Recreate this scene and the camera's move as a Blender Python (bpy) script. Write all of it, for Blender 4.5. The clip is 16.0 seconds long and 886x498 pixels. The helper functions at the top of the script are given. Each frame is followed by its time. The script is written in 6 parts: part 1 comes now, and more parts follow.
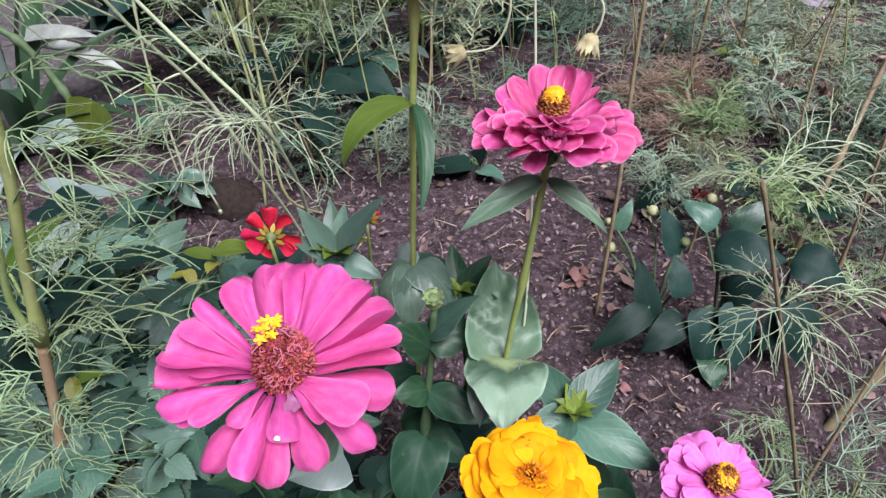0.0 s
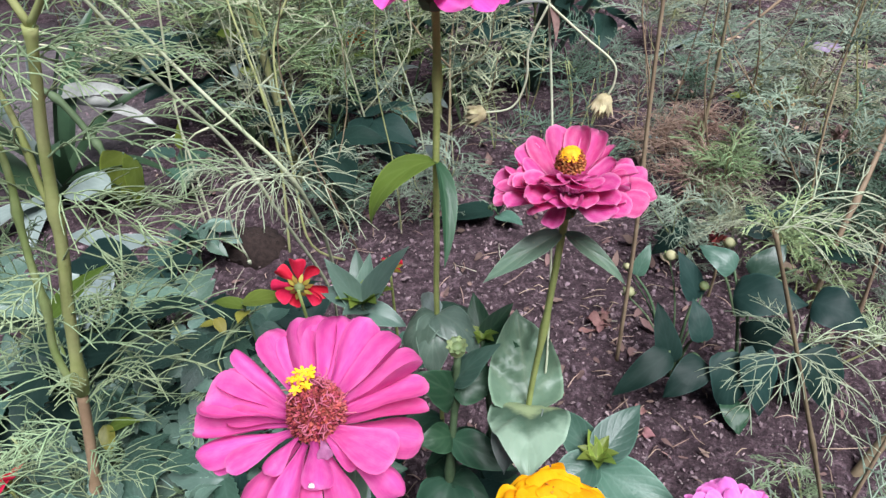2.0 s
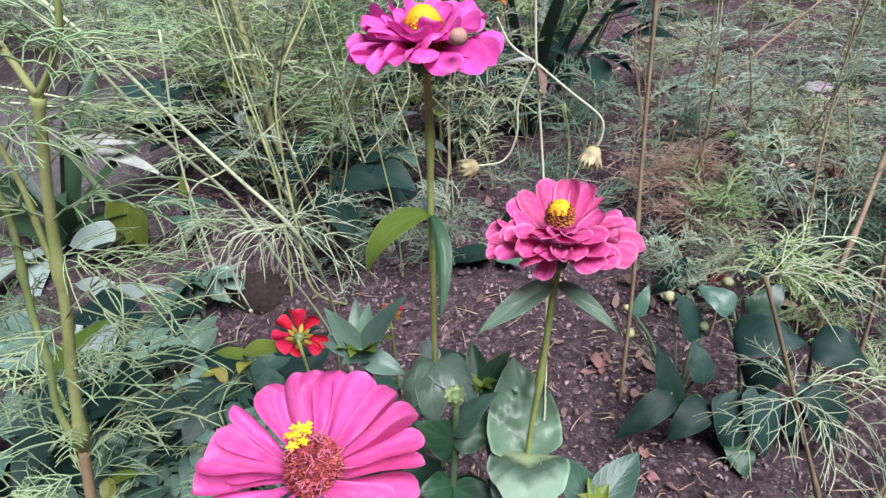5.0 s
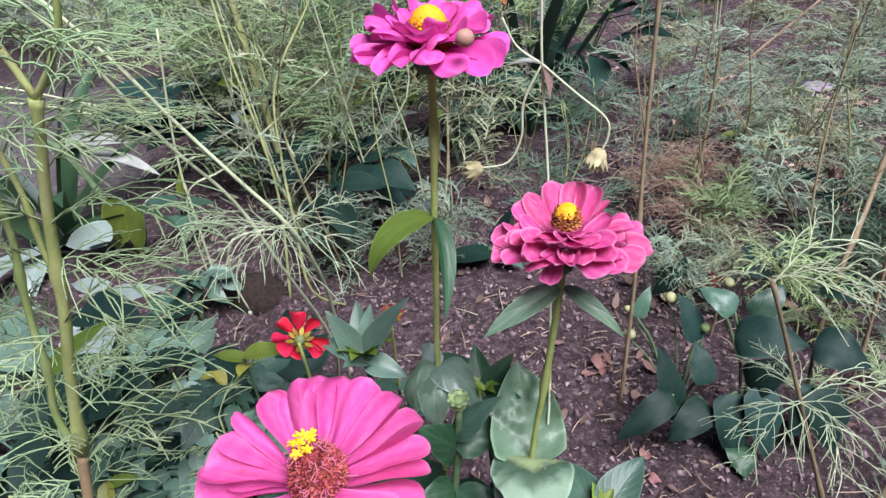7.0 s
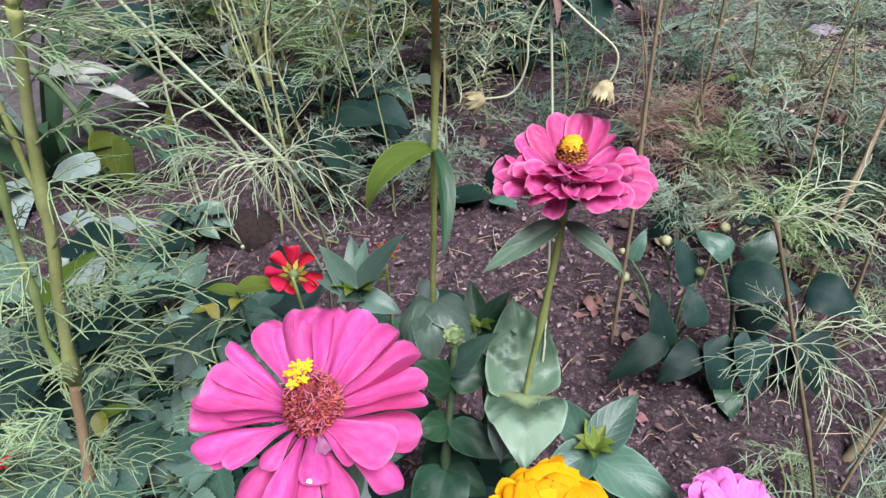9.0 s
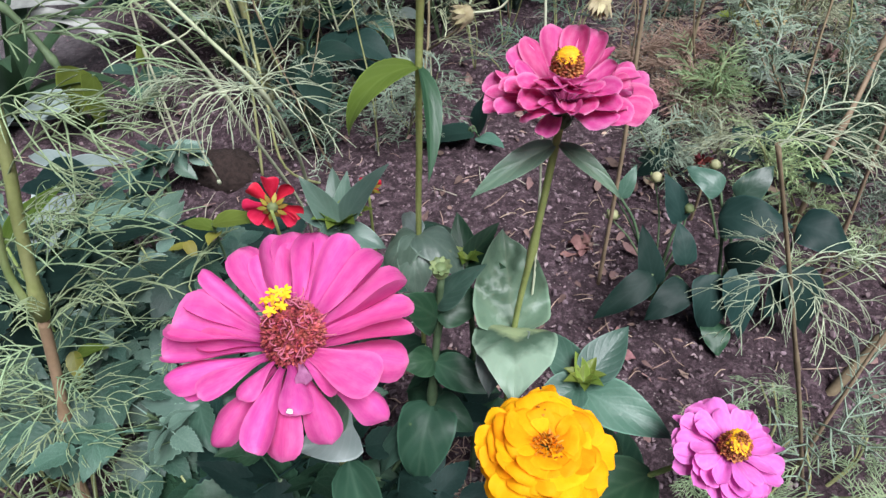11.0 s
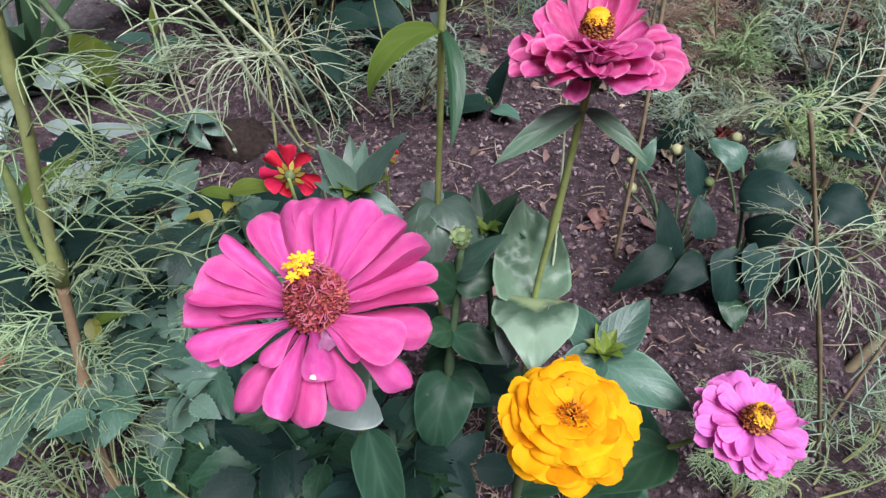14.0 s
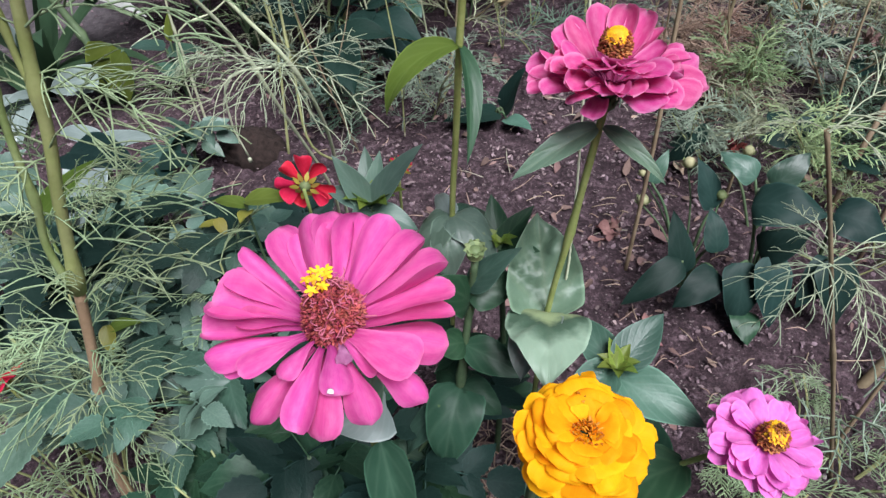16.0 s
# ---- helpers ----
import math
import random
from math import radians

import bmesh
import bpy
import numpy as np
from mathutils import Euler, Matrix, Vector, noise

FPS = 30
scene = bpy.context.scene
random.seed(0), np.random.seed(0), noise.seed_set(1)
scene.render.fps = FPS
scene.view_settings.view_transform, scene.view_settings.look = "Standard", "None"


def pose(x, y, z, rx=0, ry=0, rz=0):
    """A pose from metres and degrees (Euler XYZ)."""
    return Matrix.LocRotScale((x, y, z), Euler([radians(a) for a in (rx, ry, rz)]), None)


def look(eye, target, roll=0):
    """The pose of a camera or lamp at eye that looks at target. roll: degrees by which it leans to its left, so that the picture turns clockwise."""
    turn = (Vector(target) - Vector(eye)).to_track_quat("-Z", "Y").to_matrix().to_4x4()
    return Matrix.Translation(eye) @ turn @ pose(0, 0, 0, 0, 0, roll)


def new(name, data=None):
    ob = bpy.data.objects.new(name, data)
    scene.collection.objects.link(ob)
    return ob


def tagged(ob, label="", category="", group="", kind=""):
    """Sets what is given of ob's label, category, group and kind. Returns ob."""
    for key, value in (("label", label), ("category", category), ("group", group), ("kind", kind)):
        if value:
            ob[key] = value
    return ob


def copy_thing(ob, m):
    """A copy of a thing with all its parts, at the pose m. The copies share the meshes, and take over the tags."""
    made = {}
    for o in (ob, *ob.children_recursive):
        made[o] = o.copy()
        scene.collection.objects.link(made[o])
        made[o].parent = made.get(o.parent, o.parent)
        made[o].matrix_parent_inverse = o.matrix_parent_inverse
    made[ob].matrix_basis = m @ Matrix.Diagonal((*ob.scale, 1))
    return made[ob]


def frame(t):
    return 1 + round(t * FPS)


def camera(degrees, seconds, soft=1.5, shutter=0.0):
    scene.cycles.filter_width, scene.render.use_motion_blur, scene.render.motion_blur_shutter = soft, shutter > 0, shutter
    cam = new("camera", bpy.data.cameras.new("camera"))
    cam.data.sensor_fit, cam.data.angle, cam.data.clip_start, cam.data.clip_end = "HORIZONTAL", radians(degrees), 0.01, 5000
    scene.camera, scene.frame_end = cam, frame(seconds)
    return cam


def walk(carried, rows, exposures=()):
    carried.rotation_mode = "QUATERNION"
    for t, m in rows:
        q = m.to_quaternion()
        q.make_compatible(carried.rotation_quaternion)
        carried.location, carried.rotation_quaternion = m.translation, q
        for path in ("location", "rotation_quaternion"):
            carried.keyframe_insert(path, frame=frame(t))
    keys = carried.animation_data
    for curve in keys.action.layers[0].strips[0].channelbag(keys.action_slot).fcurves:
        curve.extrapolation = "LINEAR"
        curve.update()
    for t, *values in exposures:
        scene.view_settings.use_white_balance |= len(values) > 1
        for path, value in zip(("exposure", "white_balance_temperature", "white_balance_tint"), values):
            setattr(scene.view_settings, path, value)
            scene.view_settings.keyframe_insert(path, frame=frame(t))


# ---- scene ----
cam = camera(67.3, 16.0, soft=1.45)
PATH = [
    (0, (0.042, 0.013, 0.575), (-0.163, 1.535, -0.707), -3.2),
    (0.5, (0.04, 0.012, 0.578), (-0.187, 1.555, -0.674), -3.7),
    (1, (0.039, 0.009, 0.581), (-0.205, 1.567, -0.648), -4.4),
    (1.5, (0.04, 0.005, 0.586), (-0.214, 1.589, -0.607), -4.8),
    (2, (0.041, 0.004, 0.589), (-0.222, 1.597, -0.591), -4.8),
    (2.5, (0.041, 0.003, 0.587), (-0.211, 1.585, -0.611), -4.5),
    (3, (0.04, 0.006, 0.588), (-0.201, 1.579, -0.623), -4.1),
    (3.5, (0.04, 0.004, 0.588), (-0.203, 1.601, -0.591), -4.4),
    (4, (0.038, 0.004, 0.594), (-0.21, 1.631, -0.541), -4.8),
    (4.5, (0.042, 0.004, 0.596), (-0.217, 1.646, -0.517), -5.6),
    (5, (0.047, 0.003, 0.599), (-0.229, 1.66, -0.487), -5.8),
    (5.2, (0.047, 0.003, 0.601), (-0.22, 1.663, -0.483), -5.6),
    (7.3, (0.042, 0.008, 0.599), (-0.223, 1.661, -0.496), -5.6),
    (7.5, (0.042, 0.008, 0.6), (-0.215, 1.649, -0.515), -5.4),
    (8, (0.046, 0.009, 0.596), (-0.214, 1.625, -0.552), -5.3),
    (8.5, (0.043, 0.009, 0.593), (-0.21, 1.598, -0.595), -4.8),
    (9, (0.037, 0.011, 0.59), (-0.201, 1.571, -0.64), -4.2),
    (9.2, (0.037, 0.011, 0.588), (-0.195, 1.557, -0.659), -4.3),
    (11.3, (0.034, 0.019, 0.569), (-0.152, 1.474, -0.79), -3.5),
    (11.5, (0.035, 0.02, 0.57), (-0.172, 1.468, -0.794), -4.1),
    (12, (0.034, 0.021, 0.568), (-0.184, 1.453, -0.811), -4.2),
    (12.5, (0.035, 0.021, 0.565), (-0.175, 1.436, -0.833), -4.0),
    (13, (0.031, 0.02, 0.563), (-0.157, 1.426, -0.848), -3.5),
    (13.5, (0.029, 0.019, 0.563), (-0.171, 1.427, -0.843), -3.8),
    (14, (0.028, 0.018, 0.564), (-0.188, 1.428, -0.838), -4.0),
    (14.5, (0.025, 0.017, 0.567), (-0.197, 1.435, -0.825), -3.8),
    (15, (0.026, 0.018, 0.568), (-0.203, 1.437, -0.823), -3.8),
    (15.5, (0.026, 0.018, 0.568), (-0.208, 1.435, -0.824), -3.9),
    (16, (0.024, 0.019, 0.568), (-0.215, 1.44, -0.819), -3.9),
]
walk(cam, [(t, look(eye, target, roll)) for t, eye, target, roll in PATH], exposures=((0.0, 1.24, 6000, 9), (5.0, 1.38, 6000, 9), (9.0, 1.3, 6000, 9), (12.0, 1.16, 6000, 9), (16.0, 1.1, 6000, 9)))

# ---- light ----
SUN_EL, SUN_AZ = radians(62), radians(138)
world = bpy.data.worlds.new("world")
scene.world = world
world.use_nodes = True
wn = world.node_tree.nodes
sky = wn.new("ShaderNodeTexSky")
sky.sky_type, sky.sun_disc = "NISHITA", False
sky.sun_elevation, sky.sun_rotation = SUN_EL, SUN_AZ
sky.air_density, sky.dust_density, sky.ozone_density = 1.0, 4.0, 1.0
wn["Background"].inputs["Strength"].default_value = 0.014
world.node_tree.links.new(sky.outputs["Color"], wn["Background"].inputs["Color"])
sun_data = bpy.data.lights.new("sun", "SUN")
sun_data.energy, sun_data.angle, sun_data.color = 3.4, radians(34), (1.0, 0.955, 0.95)
sun = new("sun", sun_data)
sun.matrix_world = look((math.sin(SUN_AZ) * math.cos(SUN_EL) * 9, math.cos(SUN_AZ) * math.cos(SUN_EL) * 9, math.sin(SUN_EL) * 9), (0, 0.4, 0))


# ---- materials ----
def graph(name):
    m = bpy.data.materials.new(name)
    m.use_nodes = True
    t = m.node_tree
    return m, t.nodes, t.links, t.nodes["Principled BSDF"]


def noise_node(n, l, coord, scale, detail=4.0, rough=0.55):
    k = n.new("ShaderNodeTexNoise")
    k.inputs["Scale"].default_value, k.inputs["Detail"].default_value, k.inputs["Roughness"].default_value = scale, detail, rough
    l.new(coord, k.inputs["Vector"])
    return k.outputs["Fac"]


def ramp(n, l, fac, stops):
    r = n.new("ShaderNodeValToRGB")
    e = r.color_ramp.elements
    while len(e) < len(stops):
        e.new(0.5)
    for i, (p, c) in enumerate(stops):
        e[i].position, e[i].color = p, (*c, 1)
    l.new(fac, r.inputs["Fac"])
    return r.outputs["Color"]


def blend(n, l, fac, a, b, mode="MIX"):
    k = n.new("ShaderNodeMix")
    k.data_type, k.blend_type = "RGBA", mode
    for sock, v in ((k.inputs["Factor"], fac), (k.inputs["A"], a), (k.inputs["B"], b)):
        if isinstance(v, bpy.types.NodeSocket):
            l.new(v, sock)
        else:
            sock.default_value = (*v, 1) if isinstance(v, tuple) else v
    return k.outputs["Result"]


def sums(n, l, op, a, b=None):
    k = n.new("ShaderNodeMath")
    k.operation = op
    for i, v in enumerate((a, b)):
        if v is None:
            continue
        if isinstance(v, bpy.types.NodeSocket):
            l.new(v, k.inputs[i])
        else:
            k.inputs[i].default_value = v
    return k.outputs[0]


def bumped(n, l, bsdf, height, strength, distance):
    b = n.new("ShaderNodeBump")
    b.inputs["Strength"].default_value, b.inputs["Distance"].default_value = strength, distance
    l.new(height, b.inputs["Height"])
    l.new(b.outputs["Normal"], bsdf.inputs["Normal"])


def tint(n, l, colour, hue=0.02, value=0.25, island=False):
    """Vary a colour from piece to piece."""
    if island:
        rnd = n.new("ShaderNodeNewGeometry").outputs["Random Per Island"]
    else:
        rnd = n.new("ShaderNodeObjectInfo").outputs["Random"]
    h = n.new("ShaderNodeHueSaturation")
    l.new(sums(n, l, "ADD", sums(n, l, "MULTIPLY", rnd, 2 * hue), 0.5 - hue), h.inputs["Hue"])
    other = sums(n, l, "FRACT", sums(n, l, "MULTIPLY", rnd, 7.31))
    l.new(sums(n, l, "ADD", sums(n, l, "MULTIPLY", other, 2 * value), 1 - value), h.inputs["Value"])
    l.new(colour, h.inputs["Color"])
    return h.outputs["Color"]


def see_through(m, n, l, bsdf, colour, amount):
    """Thin tissue lets some light pass."""
    tr = n.new("ShaderNodeBsdfTranslucent")
    l.new(colour, tr.inputs["Color"])
    mix = n.new("ShaderNodeMixShader")
    mix.inputs["Fac"].default_value = amount
    l.new(bsdf.outputs[0], mix.inputs[1])
    l.new(tr.outputs[0], mix.inputs[2])
    l.new(mix.outputs[0], n["Material Output"].inputs["Surface"])


def petal_material(name, deep, main, edge, back=0.3, rough=0.55, relief=0.0004, spec=0.22, rim=0.3):
    m, n, l, b = graph(name)
    uv = n.new("ShaderNodeUVMap").outputs["UV"]
    ob = n.new("ShaderNodeTexCoord").outputs["Object"]
    sep = n.new("ShaderNodeSeparateXYZ")
    l.new(uv, sep.inputs[0])
    c = ramp(n, l, sep.outputs["Y"], ((0.0, deep), (0.35, main), (0.85, main), (1.0, edge)))
    st = n.new("ShaderNodeVectorMath")
    st.operation = "MULTIPLY"
    st.inputs[1].default_value = (26, 1.6, 1)
    l.new(uv, st.inputs[0])
    veins = noise_node(n, l, st.outputs[0], 1.0, 3.0)
    c = blend(n, l, sums(n, l, "MULTIPLY", veins, 0.5), c, deep)
    c = blend(n, l, ramp(n, l, noise_node(n, l, uv, 5.0), ((0.4, (0, 0, 0)), (0.75, (0.35, 0.35, 0.35)))), c, edge)
    margin = ramp(n, l, sums(n, l, "ABSOLUTE", sums(n, l, "SUBTRACT", sep.outputs["X"], 0.5)), ((0.40, (0, 0, 0)), (0.5, (rim, rim, rim))))
    c = blend(n, l, margin, c, edge)
    c = tint(n, l, c, 0.008, 0.1)
    l.new(c, b.inputs["Base Color"])
    b.inputs["Roughness"].default_value = rough
    b.inputs["Specular IOR Level"].default_value = spec
    b.inputs["Sheen Weight"].default_value = 0.01
    bumped(n, l, b, veins, 0.5, relief)
    see_through(m, n, l, b, c, back)
    return m


def leaf_material(name, dark, light, vein, veins=5.0, rough=0.45, back=0.1, vary=0.25, spec=0.36, relief=0.0006, heart=None):
    """Green blade with a pale midrib and slanting side veins."""
    m, n, l, b = graph(name)
    uv = n.new("ShaderNodeUVMap").outputs["UV"]
    ob = n.new("ShaderNodeTexCoord").outputs["Object"]
    sep = n.new("ShaderNodeSeparateXYZ")
    l.new(uv, sep.inputs[0])
    across = sums(n, l, "ABSOLUTE", sums(n, l, "SUBTRACT", sep.outputs["X"], 0.5))
    patches = noise_node(n, l, ob, 45.0, 5.0, 0.6)
    c = blend(n, l, patches, dark, light)
    fine = noise_node(n, l, ob, 420.0, 3.0)
    c = blend(n, l, sums(n, l, "MULTIPLY", fine, 0.2), c, light)
    rib = ramp(n, l, across, ((0.0, (1, 1, 1)), (0.06, (0, 0, 0))))
    slant = sums(n, l, "SUBTRACT", sums(n, l, "MULTIPLY", sep.outputs["Y"], veins), sums(n, l, "MULTIPLY", across, veins * 0.9))
    side = ramp(n, l, sums(n, l, "PINGPONG", slant, 0.5), ((0.0, (0.6, 0.6, 0.6)), (0.22, (0, 0, 0))))
    lines = blend(n, l, 1.0, rib, side, "LIGHTEN")
    c = blend(n, l, sums(n, l, "MULTIPLY", lines, 0.14), c, vein)
    if heart:
        reach = sums(n, l, "ADD", sums(n, l, "ADD", sep.outputs["Y"], sums(n, l, "MULTIPLY", across, 0.5)), sums(n, l, "MULTIPLY", noise_node(n, l, ob, 90.0, 4.0), 0.3))
        zones = ramp(n, l, reach, ((0.26, heart), (0.4, heart), (0.5, tuple(v * 0.45 for v in dark)), (0.62, tuple(v * 0.7 for v in dark)), (0.8, tuple(v * 1.4 for v in light))))
        c = blend(n, l, 0.75, c, zones)
    # Pale hairy margin; the backlit glow of the edge is put into the colour.
    hem = ramp(n, l, across, ((0.455, (0, 0, 0)), (0.495, (0.6, 0.6, 0.6))))
    c = blend(n, l, hem, c, tuple(min(0.5, v * 1.7) for v in light))
    blots = ramp(n, l, noise_node(n, l, ob, 130.0, 2.0), ((0.74, (0, 0, 0)), (0.8, (0.5, 0.5, 0.5))))
    c = blend(n, l, blots, c, (vein[0] * 0.9, vein[1] * 0.75, vein[2] * 0.5))
    c = tint(n, l, c, 0.018, vary)
    l.new(c, b.inputs["Base Color"])
    b.inputs["Specular IOR Level"].default_value = spec
    l.new(sums(n, l, "ADD", sums(n, l, "MULTIPLY", patches, 0.25), rough - 0.17), b.inputs["Roughness"])
    bumped(n, l, b, sums(n, l, "SUBTRACT", sums(n, l, "ADD", sums(n, l, "MULTIPLY", fine, 0.25), sums(n, l, "MULTIPLY", patches, 0.8)), sums(n, l, "MULTIPLY", lines, 0.2)), 0.7, relief)
    see_through(m, n, l, b, c, back)
    return m


def plain_material(name, a, c2, scale=60.0, rough=0.6, relief=0.0006, vary=0.2, island=False, back=0.0, spec=0.3, hue=0.02):
    m, n, l, b = graph(name)
    ob = n.new("ShaderNodeTexCoord").outputs["Object"]
    big = noise_node(n, l, ob, scale, 5.0, 0.6)
    fine = noise_node(n, l, ob, scale * 9, 3.0)
    c = blend(n, l, ramp(n, l, big, ((0.3, (0, 0, 0)), (0.7, (1, 1, 1)))), a, c2)
    c = blend(n, l, sums(n, l, "MULTIPLY", fine, 0.4), c, tuple(v * 0.6 for v in a))
    c = tint(n, l, c, hue, vary, island)
    l.new(c, b.inputs["Base Color"])
    b.inputs["Roughness"].default_value, b.inputs["Specular IOR Level"].default_value = rough, spec
    if relief:
        bumped(n, l, b, sums(n, l, "ADD", big, fine), 0.7, relief)
    if back:
        see_through(m, n, l, b, c, back)
    return m


def soil_material():
    m, n, l, b = graph("soil")
    ob = n.new("ShaderNodeTexCoord").outputs["Object"]
    wide = noise_node(n, l, ob, 3.0, 5.0, 0.6)
    mid = noise_node(n, l, ob, 60.0, 6.0, 0.7)
    fine = noise_node(n, l, ob, 420.0, 4.0, 0.7)
    c = ramp(n, l, mid, ((0.3, (0.03, 0.019, 0.024)), (0.5, (0.118, 0.074, 0.09)), (0.72, (0.34, 0.235, 0.27))))
    grains = noise_node(n, l, ob, 170.0, 5.0, 0.75)
    c = blend(n, l, ramp(n, l, grains, ((0.42, (0.75, 0.75, 0.75)), (0.56, (0, 0, 0)))), c, (0.018, 0.012, 0.015))
    c = blend(n, l, ramp(n, l, grains, ((0.6, (0, 0, 0)), (0.72, (0.7, 0.7, 0.7)))), c, (0.24, 0.185, 0.205))
    c = blend(n, l, sums(n, l, "MULTIPLY", wide, 0.3), c, (0.09, 0.064, 0.072))
    c = blend(n, l, ramp(n, l, fine, ((0.35, (0.5, 0.5, 0.5)), (0.6, (0, 0, 0)))), c, (0.03, 0.022, 0.022))
    sep = n.new("ShaderNodeSeparateXYZ")
    l.new(ob, sep.inputs[0])
    edge = sums(n, l, "MULTIPLY", noise_node(n, l, ob, 4.0), 0.3)
    west = ramp(n, l, sums(n, l, "ADD", sums(n, l, "SUBTRACT", sums(n, l, "MULTIPLY", sep.outputs["X"], -1.0), sums(n, l, "MULTIPLY", sep.outputs["Y"], 0.57)), edge), ((0.18, (0, 0, 0)), (0.3, (1, 1, 1))))
    north = ramp(n, l, sums(n, l, "ADD", sums(n, l, "MULTIPLY", sep.outputs["Y"], 0.5), edge), ((0.56, (0, 0, 0)), (0.7, (1, 1, 1))))
    trodden = ramp(n, l, mid, ((0.3, (0.07, 0.06, 0.066)), (0.7, (0.19, 0.165, 0.175))))
    end = ramp(n, l, sums(n, l, "ADD", sums(n, l, "MULTIPLY", sep.outputs["Y"], 0.4), edge), ((0.84, (1, 1, 1)), (0.97, (0, 0, 0))))
    rim = ramp(n, l, sums(n, l, "ADD", sums(n, l, "MULTIPLY", sep.outputs["X"], -0.25), edge), ((0.7, (1, 1, 1)), (0.85, (0, 0, 0))))
    strip = blend(n, l, 1.0, blend(n, l, 1.0, west, north, "MULTIPLY"), blend(n, l, 1.0, end, rim, "MULTIPLY"), "MULTIPLY")
    c = blend(n, l, strip, c, trodden)
    cell = n.new("ShaderNodeTexVoronoi")
    cell.inputs["Scale"].default_value = 190.0
    l.new(ob, cell.inputs["Vector"])
    grit = ramp(n, l, cell.outputs["Distance"], ((0.16, (1, 1, 1)), (0.24, (0, 0, 0))))
    pick = ramp(n, l, noise_node(n, l, ob, 150.0, 1.0), ((0.56, (0, 0, 0)), (0.6, (1, 1, 1))))
    c = blend(n, l, blend(n, l, 1.0, grit, pick, "MULTIPLY"), c, (0.33, 0.28, 0.27))
    l.new(c, b.inputs["Base Color"])
    b.inputs["Roughness"].default_value = 0.92
    b.inputs["Specular IOR Level"].default_value = 0.2
    bumped(n, l, b, sums(n, l, "ADD", mid, sums(n, l, "ADD", grains, sums(n, l, "MULTIPLY", fine, 0.4))), 1.0, 0.007)
    return m


SOIL = soil_material()
CLOD = plain_material("soil_crumb", (0.1, 0.068, 0.078), (0.3, 0.22, 0.245), 90, 0.95, 0.001, 0.45, True)
PEBBLE = plain_material("pebble", (0.13, 0.1, 0.105), (0.34, 0.29, 0.29), 70, 0.7, 0.0005, 0.4, True)
STRAW = plain_material("straw", (0.36, 0.25, 0.19), (0.5, 0.38, 0.29), 50, 0.75, 0.0004, 0.4, True)
TANGLE = plain_material("dry_tangle", (0.3, 0.27, 0.2), (0.52, 0.5, 0.4), 50, 0.75, 0.0004, 0.4, True)
DEAD = plain_material("dead_leaf", (0.17, 0.105, 0.092), (0.3, 0.2, 0.175), 60, 0.8, 0.001, 0.45, True, 0.15)
CHIP = plain_material("pale_chip", (0.14, 0.098, 0.106), (0.36, 0.275, 0.28), 90, 0.8, 0.0006, 0.5, True, 0.1)
DEAD_RED = plain_material("dead_leaf_red", (0.2, 0.09, 0.09), (0.42, 0.23, 0.21), 60, 0.8, 0.001, 0.2, False, 0.15)
MAGENTA = petal_material("petal_magenta", (0.38, 0.02, 0.175), (0.74, 0.105, 0.39), (0.86, 0.27, 0.55), 0.34)
ROSE = petal_material("petal_rose", (0.4, 0.022, 0.165), (0.68, 0.085, 0.31), (0.82, 0.33, 0.55), 0.38, rim=0.7)
PINK = petal_material("petal_pink", (0.44, 0.025, 0.24), (0.74, 0.095, 0.45), (0.82, 0.22, 0.58))
LILAC = petal_material("petal_lilac", (0.5, 0.07, 0.36), (0.82, 0.21, 0.62), (0.88, 0.36, 0.73))
YELLOW = petal_material("petal_yellow", (0.86, 0.24, 0.002), (0.94, 0.48, 0.004), (0.95, 0.56, 0.008), 0.4, relief=0.0003, spec=0.06)
RED = petal_material("petal_red", (0.4, 0.008, 0.03), (0.74, 0.018, 0.075), (0.8, 0.06, 0.14))
DISC_RED = plain_material("disc_red", (0.25, 0.024, 0.042), (0.54, 0.13, 0.125), 200, 0.6, 0.0004, 0.5, True)
DISC_BROWN = plain_material("disc_brown", (0.24, 0.06, 0.03), (0.5, 0.2, 0.06), 200, 0.6, 0.0004, 0.4, True)
DISC_GOLD = plain_material("disc_gold", (0.42, 0.13, 0.01), (0.68, 0.3, 0.02), 200, 0.6, 0.0003, 0.3, True)
FLORET = plain_material("floret_yellow", (0.86, 0.35, 0.006), (0.9, 0.5, 0.02), 300, 0.6, 0.0003, 0.15, True)
MAUVE = plain_material("shrivelled_petal", (0.2, 0.05, 0.14), (0.33, 0.13, 0.26), 300, 0.7, 0.0003, 0.1)
CURL = plain_material("withered_style", (0.45, 0.09, 0.15), (0.58, 0.2, 0.24), 300, 0.6, 0.0002, 0.2, True)
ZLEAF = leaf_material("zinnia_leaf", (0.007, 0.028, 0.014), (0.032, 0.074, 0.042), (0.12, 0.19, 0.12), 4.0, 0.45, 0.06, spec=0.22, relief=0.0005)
ZLEAF_PALE = leaf_material("zinnia_leaf_pale", (0.05, 0.1, 0.066), (0.16, 0.24, 0.17), (0.36, 0.44, 0.28), 3.0, 0.45, 0.15, 0.15, 0.4, 0.0016)
ZLEAF_HEART = leaf_material("zinnia_leaf_pale_heart", (0.06, 0.115, 0.07), (0.165, 0.23, 0.165), (0.34, 0.42, 0.26), 5.0, 0.45, 0.15, 0.1, 0.35, 0.001, (0.27, 0.32, 0.16))
ZLEAF_MID = leaf_material("zinnia_leaf_mid", (0.034, 0.072, 0.048), (0.16, 0.225, 0.175), (0.3, 0.38, 0.3), 4.5, 0.42, 0.12, 0.15, 0.5, 0.0009)
